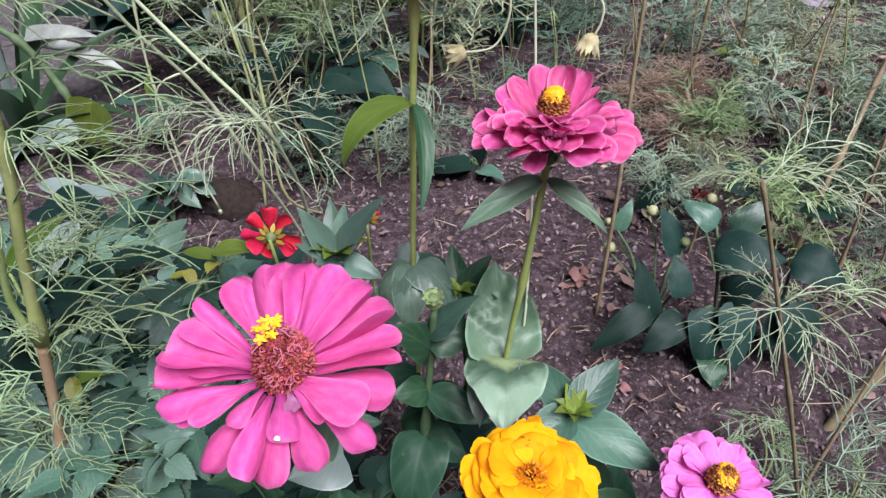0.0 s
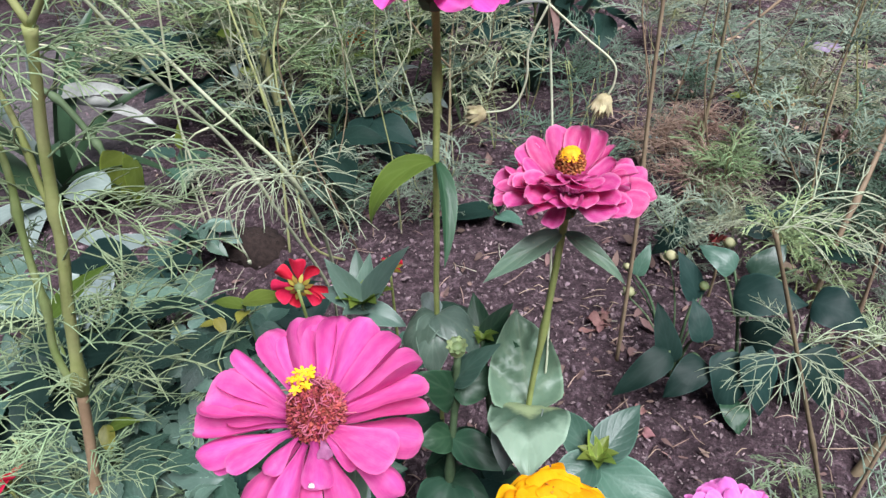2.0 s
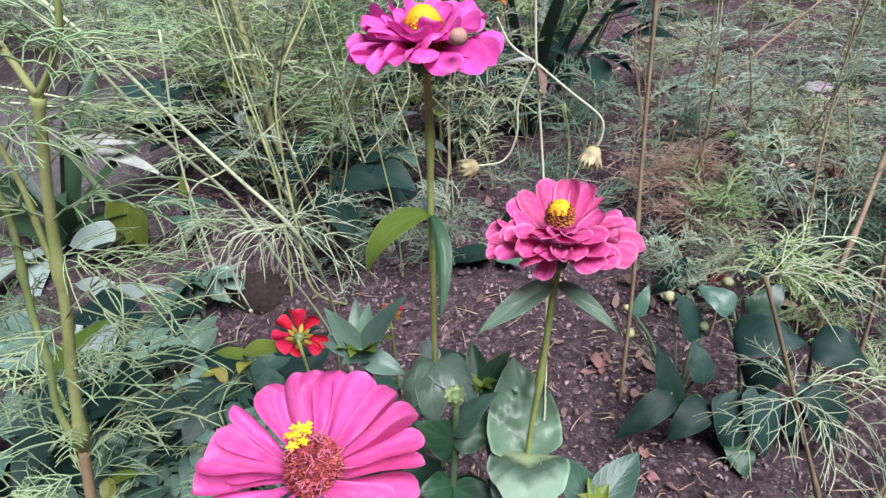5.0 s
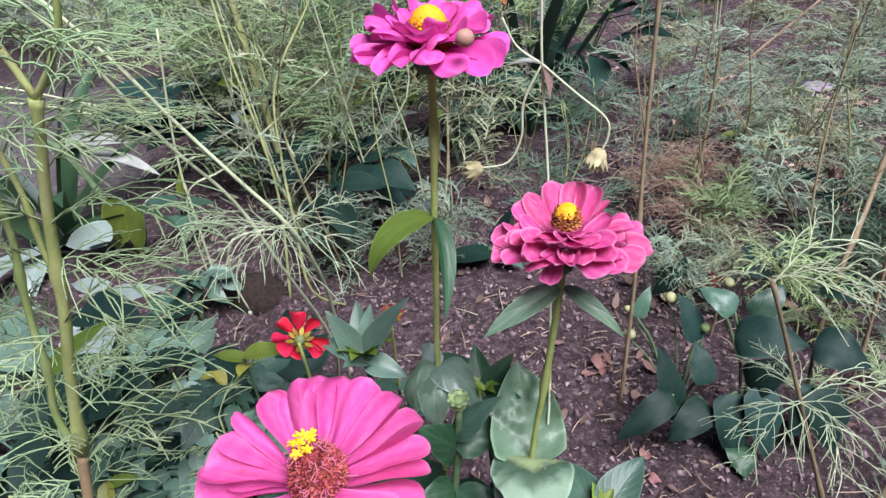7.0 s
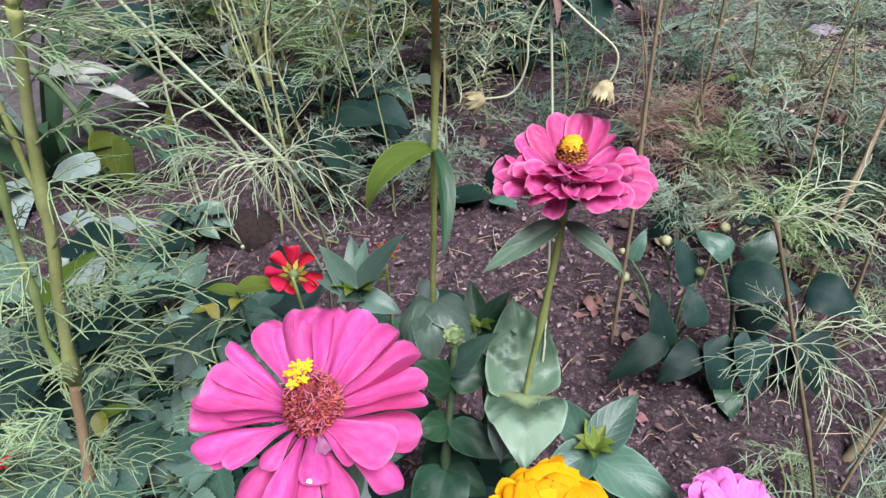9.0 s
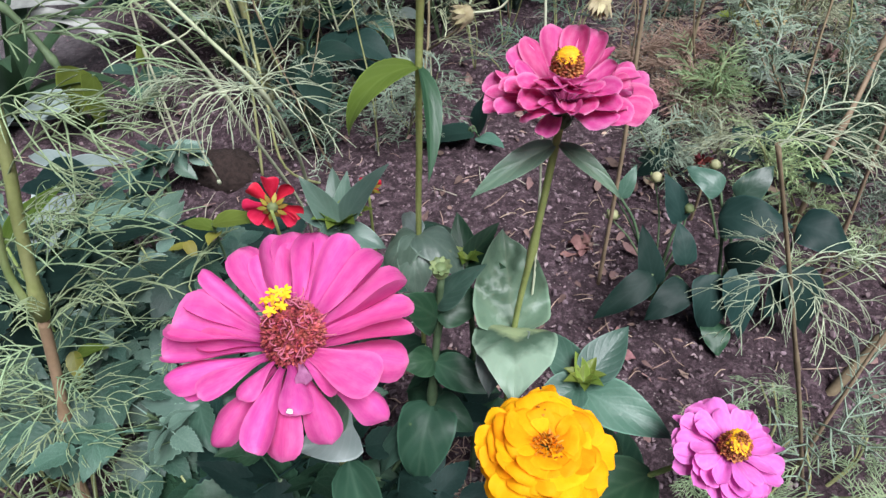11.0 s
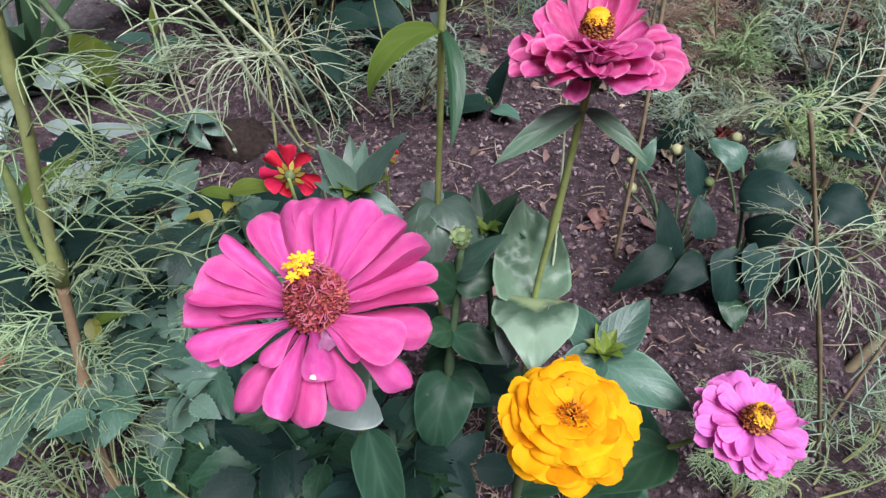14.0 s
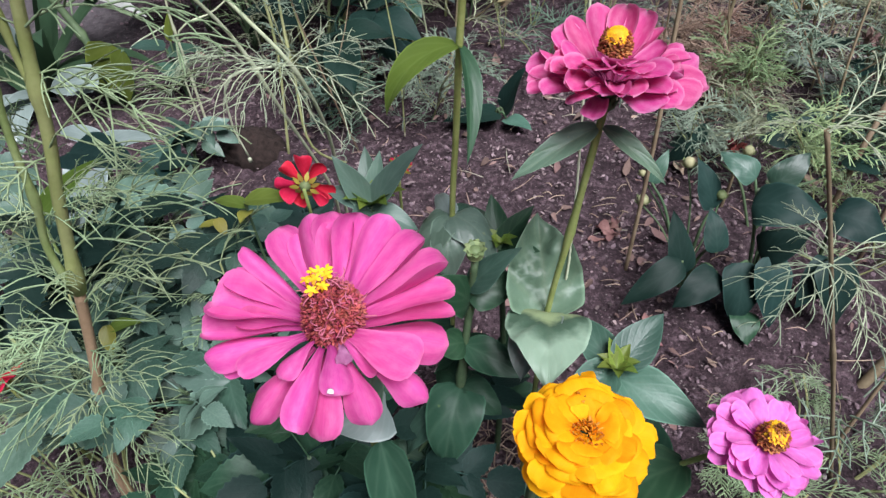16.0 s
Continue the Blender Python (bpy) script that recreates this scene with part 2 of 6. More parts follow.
ZLEAF_LIME = leaf_material("zinnia_leaf_lime", (0.11, 0.17, 0.024), (0.205, 0.285, 0.05), (0.36, 0.46, 0.16), 4.0, 0.5, 0.35)
YELLOWING = leaf_material("yellowing_leaf", (0.15, 0.16, 0.03), (0.3, 0.27, 0.05), (0.45, 0.4, 0.15), 5.0, 0.5, 0.25)
DLEAF = leaf_material("dahlia_leaf", (0.015, 0.045, 0.032), (0.072, 0.135, 0.1), (0.17, 0.25, 0.21), 6.0, 0.4, 0.08, 0.5, 0.3, 0.0008)
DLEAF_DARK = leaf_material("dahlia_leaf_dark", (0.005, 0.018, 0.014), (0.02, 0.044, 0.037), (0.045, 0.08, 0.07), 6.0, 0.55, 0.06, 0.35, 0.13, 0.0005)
DLEAF_GREY = leaf_material("dahlia_leaf_grey", (0.045, 0.095, 0.068), (0.15, 0.23, 0.18), (0.25, 0.32, 0.27), 6.0, 0.4, 0.1, 0.3, 0.4, 0.0005)
GREYLEAF = leaf_material("grey_leaf", (0.13, 0.175, 0.158), (0.25, 0.3, 0.28), (0.4, 0.46, 0.43), 7.0, 0.42, 0.15, 0.2, 0.45, 0.0006)
STRAP = leaf_material("strap_leaf", (0.024, 0.056, 0.028), (0.06, 0.112, 0.056), (0.13, 0.2, 0.11), 0.5, 0.45, 0.25, 0.35)
STRAP_DARK = leaf_material("strap_leaf_dark", (0.02, 0.045, 0.035), (0.045, 0.08, 0.06), (0.07, 0.11, 0.09), 0.5, 0.45, 0.15, 0.3)
BLEACHED = plain_material("bleached_leaf", (0.27, 0.28, 0.26), (0.48, 0.49, 0.46), 40, 0.6, 0.0006, 0.15, False, 0.15)
STEM = plain_material("green_stem", (0.24, 0.3, 0.085), (0.36, 0.42, 0.15), 80, 0.6, 0.0005, 0.15)
STEM_DARK = plain_material("dark_green_stem", (0.06, 0.1, 0.05), (0.11, 0.16, 0.08), 80, 0.6, 0.0005, 0.15)
STEM_OLIVE = plain_material("olive_stem", (0.27, 0.31, 0.12), (0.43, 0.44, 0.22), 60, 0.6, 0.0006, 0.15)
STEM_BROWN = plain_material("brown_stem", (0.185, 0.135, 0.085), (0.32, 0.25, 0.16), 60, 0.7, 0.0006, 0.25)
FEATHER = plain_material("feathery_leaf_light", (0.22, 0.32, 0.16), (0.43, 0.53, 0.32), 40, 0.55, 0, 0.25, False, 0.15)
FEATHER_WHITE = plain_material("feathery_leaf_silvery", (0.34, 0.41, 0.26), (0.56, 0.62, 0.45), 40, 0.55, 0, 0.25, False, 0.15)
FEATHER_BACK = plain_material("feathery_leaf_green", (0.2, 0.29, 0.13), (0.38, 0.48, 0.25), 25, 0.6, 0, 0.35, False, 0.15)
FEATHER_GREY = plain_material("feathery_leaf_grey", (0.18, 0.25, 0.18), (0.38, 0.45, 0.34), 25, 0.6, 0, 0.35, False, 0.15)
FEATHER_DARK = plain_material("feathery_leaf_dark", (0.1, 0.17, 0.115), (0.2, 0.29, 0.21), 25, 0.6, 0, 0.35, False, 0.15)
FEATHER_PALE = plain_material("feathery_leaf_pale", (0.26, 0.29, 0.17), (0.46, 0.48, 0.33), 25, 0.6, 0, 0.3, False, 0.15)
FEATHER_DRY = plain_material("feathery_leaf_dry", (0.28, 0.17, 0.13), (0.44, 0.32, 0.25), 25, 0.7, 0, 0.3, False, 0.1)
FRONT_STEM = plain_material("front_cosmos_stem", (0.3, 0.37, 0.12), (0.46, 0.5, 0.23), 40, 0.55, 0.0005, 0.1)
TAN_STEM = plain_material("tan_stem", (0.26, 0.19, 0.1), (0.42, 0.31, 0.19), 50, 0.6, 0.0006, 0.1)
PALE_STEM = plain_material("pale_stem", (0.42, 0.46, 0.28), (0.6, 0.62, 0.44), 60, 0.6, 0.0003, 0.1)
PALE_STALK = plain_material("pale_stalk", (0.46, 0.5, 0.34), (0.6, 0.63, 0.47), 60, 0.6, 0.0003, 0.1)
DRY_HEAD = plain_material("dry_flower", (0.26, 0.21, 0.1), (0.56, 0.5, 0.32), 150, 0.7, 0.0005, 0.3, True)
DRY_ORANGE = plain_material("dry_orange", (0.45, 0.12, 0.025), (0.55, 0.22, 0.06), 120, 0.7, 0.0005, 0.3, True)
DRY_DARK = plain_material("dry_dark_red", (0.05, 0.008, 0.008), (0.16, 0.03, 0.02), 120, 0.7, 0.0005, 0.4, True)
GALL = plain_material("gall_beige", (0.34, 0.2, 0.15), (0.46, 0.3, 0.22), 150, 0.6, 0.0003, 0.1)
LEAF_YELLOW = leaf_material("wilted_yellow_leaf", (0.2, 0.19, 0.05), (0.34, 0.31, 0.1), (0.45, 0.42, 0.2), 5.0, 0.55, 0.25)
FADED = plain_material("faded_purple_leaf", (0.2, 0.16, 0.24), (0.34, 0.28, 0.38), 60, 0.7, 0.0006, 0.15, False, 0.1)
BUD = plain_material("bud_green", (0.13, 0.18, 0.07), (0.25, 0.31, 0.14), 120, 0.55, 0.0004, 0.25, True)
BUD_CREAM = plain_material("bud_cream", (0.28, 0.28, 0.14), (0.42, 0.42, 0.24), 120, 0.55, 0.0004, 0.15)
SEPAL = plain_material("sepal_yellow", (0.3, 0.22, 0.04), (0.46, 0.34, 0.06), 150, 0.55, 0.0003, 0.25)
DARK_BROWN = plain_material("dark_brown", (0.018, 0.012, 0.01), (0.06, 0.04, 0.034), 140, 0.95, 0.003, 0.1)
SPECK = plain_material("white_speck", (0.75, 0.7, 0.7), (0.8, 0.78, 0.78), 200, 0.5, 0, 0.02)


# ---- shapes ----
WORLD = {}
OVATE = ((0, 0.3), (0.08, 0.66), (0.22, 0.95), (0.35, 1.0), (0.55, 0.84), (0.75, 0.52), (0.9, 0.22), (1, 0.01))
HEART = ((0, 0.42), (0.05, 0.8), (0.18, 1.0), (0.4, 0.97), (0.62, 0.74), (0.82, 0.4), (0.94, 0.14), (1, 0.01))
LANCE = ((0, 0.25), (0.15, 0.75), (0.35, 1.0), (0.6, 0.8), (0.85, 0.35), (1, 0.01))
PETAL = ((0, 0.2), (0.2, 0.34), (0.45, 0.66), (0.7, 0.98), (0.84, 1.0), (0.92, 0.86), (0.96, 0.66), (0.985, 0.42), (1, 0.1))
PETAL_LONG = ((0, 0.36), (0.2, 0.56), (0.45, 0.84), (0.7, 1.0), (0.85, 0.94), (0.93, 0.74), (0.97, 0.5), (0.99, 0.28), (1, 0.08))
STRAPS = ((0, 0.55), (0.1, 0.85), (0.4, 1.0), (0.75, 0.72), (1, 0.02))


def prof(table, v):
    """Width of an outline at v, eased between the points of its table."""
    xs, ys = np.array([p[0] for p in table]), np.array([p[1] for p in table])
    g = np.gradient(ys, xs)
    i = min(max(int(np.searchsorted(xs, v)) - 1, 0), len(xs) - 2)
    h = xs[i + 1] - xs[i]
    s = (v - xs[i]) / h
    return max(0.005, float((1 + 2 * s) * (1 - s) ** 2 * ys[i] + s * (1 - s) ** 2 * h * g[i] + s * s * (3 - 2 * s) * ys[i + 1] + s * s * (s - 1) * h * g[i + 1]))


def aim(p, d, up=(0, 0, 1), roll=0.0):
    """A frame at p whose y axis runs along d and whose z axis leans to up."""
    y = Vector(d).normalized()
    x = y.cross(Vector(up))
    if x.length < 1e-4:
        x = y.cross(Vector((0, -1, 0.01)))
    x.normalize()
    z = x.cross(y)
    m = Matrix((x, y, z)).transposed().to_4x4()
    m.translation = p
    return m @ pose(0, 0, 0, 0, roll, 0)


def blade(bm, m, L, W, table=OVATE, bend=0.0, fold=0.0, cup=0.0, wave=0.0, twist=0.0, n=9, k=4, teeth=0.0, late=1.0, ph=0.0, tight=False, quilt=0.0):
    """A thin curved leaf or petal along y: bend in radians downwards over its length, folded or cupped along the middle, puffed between its veins by quilt."""
    uv = bm.loops.layers.uv.verify()
    rows, y, z, prev, last = [], 0.0, 0.0, 0.0, 0.0
    for i in range(n + 1):
        v = 1 - (1 - i / n) ** 1.45 if tight else i / n
        a = bend * v ** late
        if i:
            mid = (a + prev) / 2
            y += math.cos(mid) * L * (v - last)
            z -= math.sin(mid) * L * (v - last)
        prev, last = a, v
        w = W / 2 * prof(table, v)
        if teeth and 0 < i < n:
            w *= 1 + (teeth if i % 2 else -teeth)
        tw = twist * v
        row = []
        for j in range(k + 1):
            u = 2 * j / k - 1
            x = u * w * math.cos(fold)
            h = abs(u) * w * math.sin(fold) + cup * w * (u * u - 0.4)
            h += wave * W * u * u * math.sin(v * 9.0 + ph + (1.7 if u > 0 else 0))
            if quilt:
                puff = 0.6 * math.sin(2 * math.pi * (v * 4.5 - abs(u) * 1.6) + ph) * min(1.0, 2.2 * abs(u)) + 1.1 * noise.noise(Vector((u * 2.2 + ph, v * 5.0, 3.1)))
                h += quilt * W * puff * (1 - 0.4 * abs(u)) * math.sin(math.pi * min(1.0, v * 1.05))
            x, h = x * math.cos(tw) - h * math.sin(tw), x * math.sin(tw) + h * math.cos(tw)
            row.append(bm.verts.new(m @ Vector((x, y + h * math.sin(a), z + h * math.cos(a)))))
        rows.append(row)
    for i in range(n):
        for j in range(k):
            f = bm.faces.new((rows[i][j], rows[i][j + 1], rows[i + 1][j + 1], rows[i + 1][j]))
            f.smooth = True
            for lp, (a, b) in zip(f.loops, ((j, i), (j + 1, i), (j + 1, i + 1), (j, i + 1))):
                lp[uv].uv = (a / k, b / n)


def spline(pts, per=5):
    pts = [Vector(p) for p in pts]
    if len(pts) < 3 or per < 2:
        return pts
    out = []
    for i in range(len(pts) - 1):
        a, b = pts[i], pts[i + 1]
        p0 = pts[i - 1] if i else a * 2 - b
        p3 = pts[i + 2] if i + 2 < len(pts) else b * 2 - a
        for s in range(per):
            t = s / per
            out.append(0.5 * ((2 * a) + (b - p0) * t + (2 * p0 - 5 * a + 4 * b - p3) * t * t + (3 * a - p0 - 3 * b + p3) * t ** 3))
    out.append(pts[-1])
    return out


def tube(bm, pts, r0, r1, sides=7, per=5, swell=()):
    """A tapered round stalk through the points; swell: places along it, from 0 to 1, that are thicker."""
    pts = spline(pts, per)
    bm.loops.layers.uv.verify()
    ref, rings, n = Vector((0.3, 0.9, 0.2)), [], len(pts) - 1
    for i, p in enumerate(pts):
        d = (pts[min(i + 1, n)] - pts[max(i - 1, 0)]).normalized()
        x = d.cross(ref)
        if x.length < 1e-3:
            x = d.cross(Vector((1, 0, 0)))
        x.normalize()
        yv = d.cross(x)
        v = i / n
        r = r0 + (r1 - r0) * v
        for s in swell:
            r *= 1 + 0.5 * math.exp(-((v - s) / 0.03) ** 2)
        rings.append([bm.verts.new(p + r * (math.cos(6.2832 * j / sides) * x + math.sin(6.2832 * j / sides) * yv)) for j in range(sides)])
    for a, b in zip(rings, rings[1:]):
        for j in range(sides):
            bm.faces.new((a[j], a[(j + 1) % sides], b[(j + 1) % sides], b[j])).smooth = True
    if sides > 3:
        bm.faces.new(rings[0][::-1])
        bm.faces.new(rings[-1])


def ball(bm, centre, rx, ry, rz, m=None, u=8, v=6, rough=0.0, rng=random):
    made = bmesh.ops.create_uvsphere(bm, u_segments=u, v_segments=v, radius=1.0)["verts"]
    for w in made:
        k = 1 + rough * rng.uniform(-1, 1)
        q = Vector((w.co.x * rx * k, w.co.y * ry * k, w.co.z * rz * k))
        w.co = Vector(centre) + (m.to_3x3() @ q if m else q)
    for f in {f for w in made for f in w.link_faces}:
        f.smooth = True


def mesh_of(bm, name, material):
    me = bpy.data.meshes.new(name)
    bm.to_mesh(me)
    bm.free()
    me.materials.append(material)
    return me


def thing(name, at, label, category, group=""):
    """An empty at the base of a thing, which holds its parts."""
    ob = new(name)
    ob.empty_display_size = 0.02
    ob.matrix_basis = WORLD[ob.name] = Matrix.Translation(at)
    return tagged(ob, label, category, group)


def part(name, bm, material, parent, label="", m=None):
    """Links a bmesh (or a mesh that is shared) in world places as one mesh object under a thing or a part."""
    me = mesh_of(bm, name, material) if isinstance(bm, bmesh.types.BMesh) else bm
    ob = new(name, me)
    ob.parent = parent
    ob.matrix_parent_inverse = WORLD[parent.name].inverted()
    ob.matrix_basis = WORLD[ob.name] = m.copy() if m else Matrix.Identity(4)
    return tagged(ob, label)


def leaf(parent, p, d, L, W, material, up=(0, 0, 1), name="leaf", label="", **kw):
    bm = bmesh.new()
    blade(bm, aim(p, d, up), L, W, **kw)
    return part(name, bm, material, parent, label)


def leaf_to(parent, p, tip, W, material, up=(0, -0.5, 1), bend=0.8, name="leaf", label="", **kw):
    """A leaf that springs from p and whose tip comes down on the second point."""
    p, c = Vector(p), Vector(tip) - Vector(p)
    L = c.length * (bend / 2) / math.sin(bend / 2) if bend else c.length
    bm = bmesh.new()
    blade(bm, aim(p, c, up) @ pose(0, 0, 0, math.degrees(bend) / 2, 0, 0), L, W, bend=bend, **kw)
    return part(name, bm, material, parent, label)


def stalk(parent, pts, r0, r1, material, name="stem", label="", **kw):
    bm = bmesh.new()
    tube(bm, pts, r0, r1, **kw)
    return part(name, bm, material, parent, label)


def head_frame(c, axis):
    z = Vector(axis).normalized()
    x = (Vector((1, 0, 0)) - z.x * z).normalized()
    m = Matrix((x, z.cross(x), z)).transposed().to_4x4()
    m.translation = c
    return m


def petal_meshes(name, material, table, rng, cups=(-0.35, 0.3, 0.5), ruffle=0.05):
    """Petals one unit long and wide, from upright to drooping."""
    out = []
    for b in (-0.35, 0.1, 0.5, 0.95):
        for s in range(3):
            bm = bmesh.new()
            blade(bm, Matrix.Identity(4), 1.0, 1.0, table, bend=b, fold=rng.uniform(-0.05, 0.15), cup=rng.choice(cups) * rng.uniform(0.7, 1.2), wave=rng.uniform(0.3, 1) * ruffle,
                  twist=rng.uniform(-0.3, 0.3), n=11, k=6, late=1.4, tight=True, ph=rng.uniform(0, 6))
            out.append((b, mesh_of(bm, name, material)))
    return out


def set_petals(head, hm, meshes, rows, rng, r0=0.006, lift=0.0):
    """rows: azimuth, tip's elevation, reach, width (degrees, millimetres), height of the foot, curl 0 to 3."""
    for az, el, L, W, foot, curl in rows:
        b, me = meshes[int(curl) * 3 + rng.randrange(3)]
        a, e = radians(az), radians(el)
        tip = Vector((math.cos(e) * math.cos(a), math.cos(e) * math.sin(a), math.sin(e))) * (L / 1000)
        base = Vector((math.cos(a) * r0, math.sin(a) * r0, foot / 1000))
        d = tip - base
        local = aim(base, d, (0, 0, 1)) @ pose(0, 0, 0, math.degrees(b) * 0.42, rng.uniform(-16, 16), 0)
        k = d.length * (1 + 0.04 * b * b)
        part("petal", me, None, head, m=hm @ local @ Matrix.Diagonal((W / 1000, k, k * 0.9, 1)))


def dome(bm, hm, r, h, count, size, rng, lo=0.0, hi=1.0, spread=0.35, open_top=0.0, thin=1.0):
    """Many small pointed scales over a dome of radius r and height h."""
    for i in range(count):
        f = lo + (hi - lo) * (i + 0.5) / count
        a = i * 2.39996 + rng.uniform(-0.1, 0.1)
        pol = f ** 0.62 * 1.5
        if pol < open_top:
            continue
        nrm = Vector((math.sin(pol) * math.cos(a), math.sin(pol) * math.sin(a), math.cos(pol)))
        p = Vector((nrm.x * r, nrm.y * r, nrm.z * h))
        nrm = (nrm + Vector((rng.uniform(-1, 1), rng.uniform(-1, 1), rng.uniform(-0.4, 1))) * spread).normalized()
        q = aim(p - nrm * size * 0.4, nrm, (0.1, 0.2, 1))
        w = size * rng.uniform(0.26, 0.4) * thin
        L = size * rng.uniform(0.7, 1.25)
        tipv = bm.verts.new(hm @ q @ Vector((rng.uniform(-0.4, 0.4) * w, L, 0)))
        ring = [bm.verts.new(hm @ q @ Vector((w * math.cos(t), L * 0.72, w * math.sin(t)))) for t in (0.3, 2.4, 4.5)]
        foot = [bm.verts.new(hm @ q @ Vector((0.6 * w * math.cos(t), 0, 0.6 * w * math.sin(t)))) for t in (0.3, 2.4, 4.5)]
        for j in range(3):
            bm.faces.new((foot[j], foot[(j + 1) % 3], ring[(j + 1) % 3], ring[j]))
            bm.faces.new((ring[j], ring[(j + 1) % 3], tipv))


def star_floret(bm, m, r, rng):
    """A small five-lobed tube flower."""
    tube(bm, [m @ Vector((0, 0, -r * 1.4)), m @ Vector((0, 0, 0))], r * 0.22, r * 0.34, 5, 1)
    for j in range(5):
        a = j * 1.2566 + rng.uniform(-0.15, 0.15)
        blade(bm, m @ aim((math.cos(a) * r * 0.15, math.sin(a) * r * 0.15, 0), (math.cos(a), math.sin(a), 0.25)), r, r * 0.62, ((0, 0.5), (0.5, 1), (0.85, 0.75), (1, 0.1)), bend=0.7, n=3, k=2)


def sepals(parent, hm, r, length, rng, material=None):
    """The green cup under a flower."""
    bm = bmesh.new()
    ball(bm, hm.translation - hm.to_3x3() @ Vector((0, 0, length * 0.35)), r, r, length * 0.55, hm, 10, 7)
    cup = part("calyx", bm, material or STEM_DARK, parent)
    for row in range(3):
        for j in range(9):
            a = (j + row * 0.5) * 0.698
            base = Vector((math.cos(a) * r * 0.85, math.sin(a) * r * 0.85, -length * (0.75 - 0.25 * row)))
            bm = bmesh.new()
            blade(bm, hm @ aim(base, (math.cos(a) * 0.35, math.sin(a) * 0.35, 1), (math.cos(a), math.sin(a), 0)), length * 0.5, r * 0.7, ((0, 0.8), (0.5, 1), (0.85, 0.6), (1, 0.1)), n=3, k=2)
            part("sepal", bm, material or STEM_DARK, cup)
    return cup


# ---- ground ----
def ground_z(x, y):
    """Height of the tilled soil."""
    p = Vector((x, y, 0.0))
    z = 0.018 * noise.noise(p * 2.3) + 0.010 * noise.noise(p * 9.0 + Vector((3, 1, 7)))
    near = max(0.0, 1 - math.hypot(x, y - 0.8) / 3.5)
    if near:
        z += near * (0.008 * noise.noise(p * 31.0) + 0.006 * noise.noise(p * 85.0))
    return z


def steps(lo, hi, cell, far):
    fine = list(np.arange(lo, hi, cell))
    out, s = [], cell * 2
    x = hi
    while x < far:
        out.append(x)
        x += s
        s *= 1.35
    out.append(far)
    neg, s, x = [], cell * 2, lo - cell
    while x > -far:
        neg.append(x)
        x -= s
        s *= 1.35
    neg.append(-far)
    return neg[::-1] + fine + out


gx, gy = steps(-1.5, 1.3, 0.0105, 400.0), steps(0.12, 2.4, 0.0105, 400.0)
verts = [(x, y, ground_z(x, y)) for y in gy for x in gx]
nx = len(gx)
faces = [(j * nx + i, j * nx + i + 1, (j + 1) * nx + i + 1, (j + 1) * nx + i) for j in range(len(gy) - 1) for i in range(nx - 1)]
me = bpy.data.meshes.new("ground")
me.from_pydata(verts, [], faces)
me.polygons.foreach_set("use_smooth", [True] * len(faces))
me.materials.append(SOIL)
tagged(new("ground", me), "dry crumbly purple-brown garden soil with small stones", "soil", kind="structure")


def scatter_lumps(name, count, sizes, material, label, category, seed, box=(-1.4, 1.2, 0.2, 2.3), power=1.5, flat=0.7):
    """Small uneven lumps lying on the soil, as one sheet of stuff."""
    rng = random.Random(seed)
    t = bmesh.new()
    bmesh.ops.create_icosphere(t, subdivisions=1, radius=1.0)
    shape = [v.co.copy() for v in t.verts]
    tri = [[v.index for v in f.verts] for f in t.faces]
    t.free()
    vs, fs = [], []
    for _ in range(count):
        y = box[2] + (box[3] - box[2]) * rng.random() ** power
        x = rng.uniform(box[0], box[1]) * (0.35 + 0.65 * y / box[3])
        r = sizes[0] + (sizes[1] - sizes[0]) * rng.random() ** 3
        m = Matrix.LocRotScale((x, y, ground_z(x, y) + r * 0.25), Euler((rng.uniform(0, 6), rng.uniform(0, 6), rng.uniform(0, 6))), (r, r * rng.uniform(0.6, 1), r * rng.uniform(0.45, flat)))
        o = len(vs)
        vs += [tuple(m @ (c * rng.uniform(0.75, 1.15))) for c in shape]
        fs += [[o + i for i in f] for f in tri]
    me = bpy.data.meshes.new(name)
    me.from_pydata(vs, [], fs)
    me.materials.append(material)
    tagged(new(name, me), label, category, kind="stuff")


scatter_lumps("soil_crumbs", 13000, (0.001, 0.0055), CLOD, "loose brown soil crumbs lying on the bed", "soil", 3)
scatter_lumps("gravel", 1500, (0.0008, 0.0042), PEBBLE, "small pale grey stones strewn on the soil", "gravel", 4)


def litter(name, spots, material, label, category, seed, kind_of):
    """Dry bits strewn about the spots (x, y, spread, count, size)."""
    rng = random.Random(seed)
    bm = bmesh.new()
    for x0, y0, s, count, size in spots:
        for _ in range(count):
            x, y = x0 + rng.gauss(0, s), y0 + rng.gauss(0, s)
            a = rng.uniform(0, 6.28)
            L = size * rng.uniform(0.5, 1.4)
            z = ground_z(x, y) + rng.uniform(0.002, 0.007)
            if kind_of == "straw":
                d = Vector((math.cos(a), math.sin(a), rng.uniform(-0.12, 0.2))) * L
                p = Vector((x, y, z))
                tube(bm, [p, p + d * 0.5 + Vector((rng.gauss(0, 0.08) * L, rng.gauss(0, 0.08) * L, 0.003)), p + d], 0.0007, 0.0004, 4, 2)
            else:
                blade(bm, aim((x, y, z), (math.cos(a), math.sin(a), rng.uniform(-0.1, 0.3)), (rng.gauss(0, 0.3), rng.gauss(0, 0.3), 1)), L, L * rng.uniform(0.25, 0.6),
                      OVATE, bend=rng.uniform(-0.8, 1.0), fold=rng.uniform(0, 0.5), wave=0.12, n=5, k=2, ph=rng.uniform(0, 6))
    tagged(new(name, mesh_of(bm, name, material)), label, category, kind="stuff")


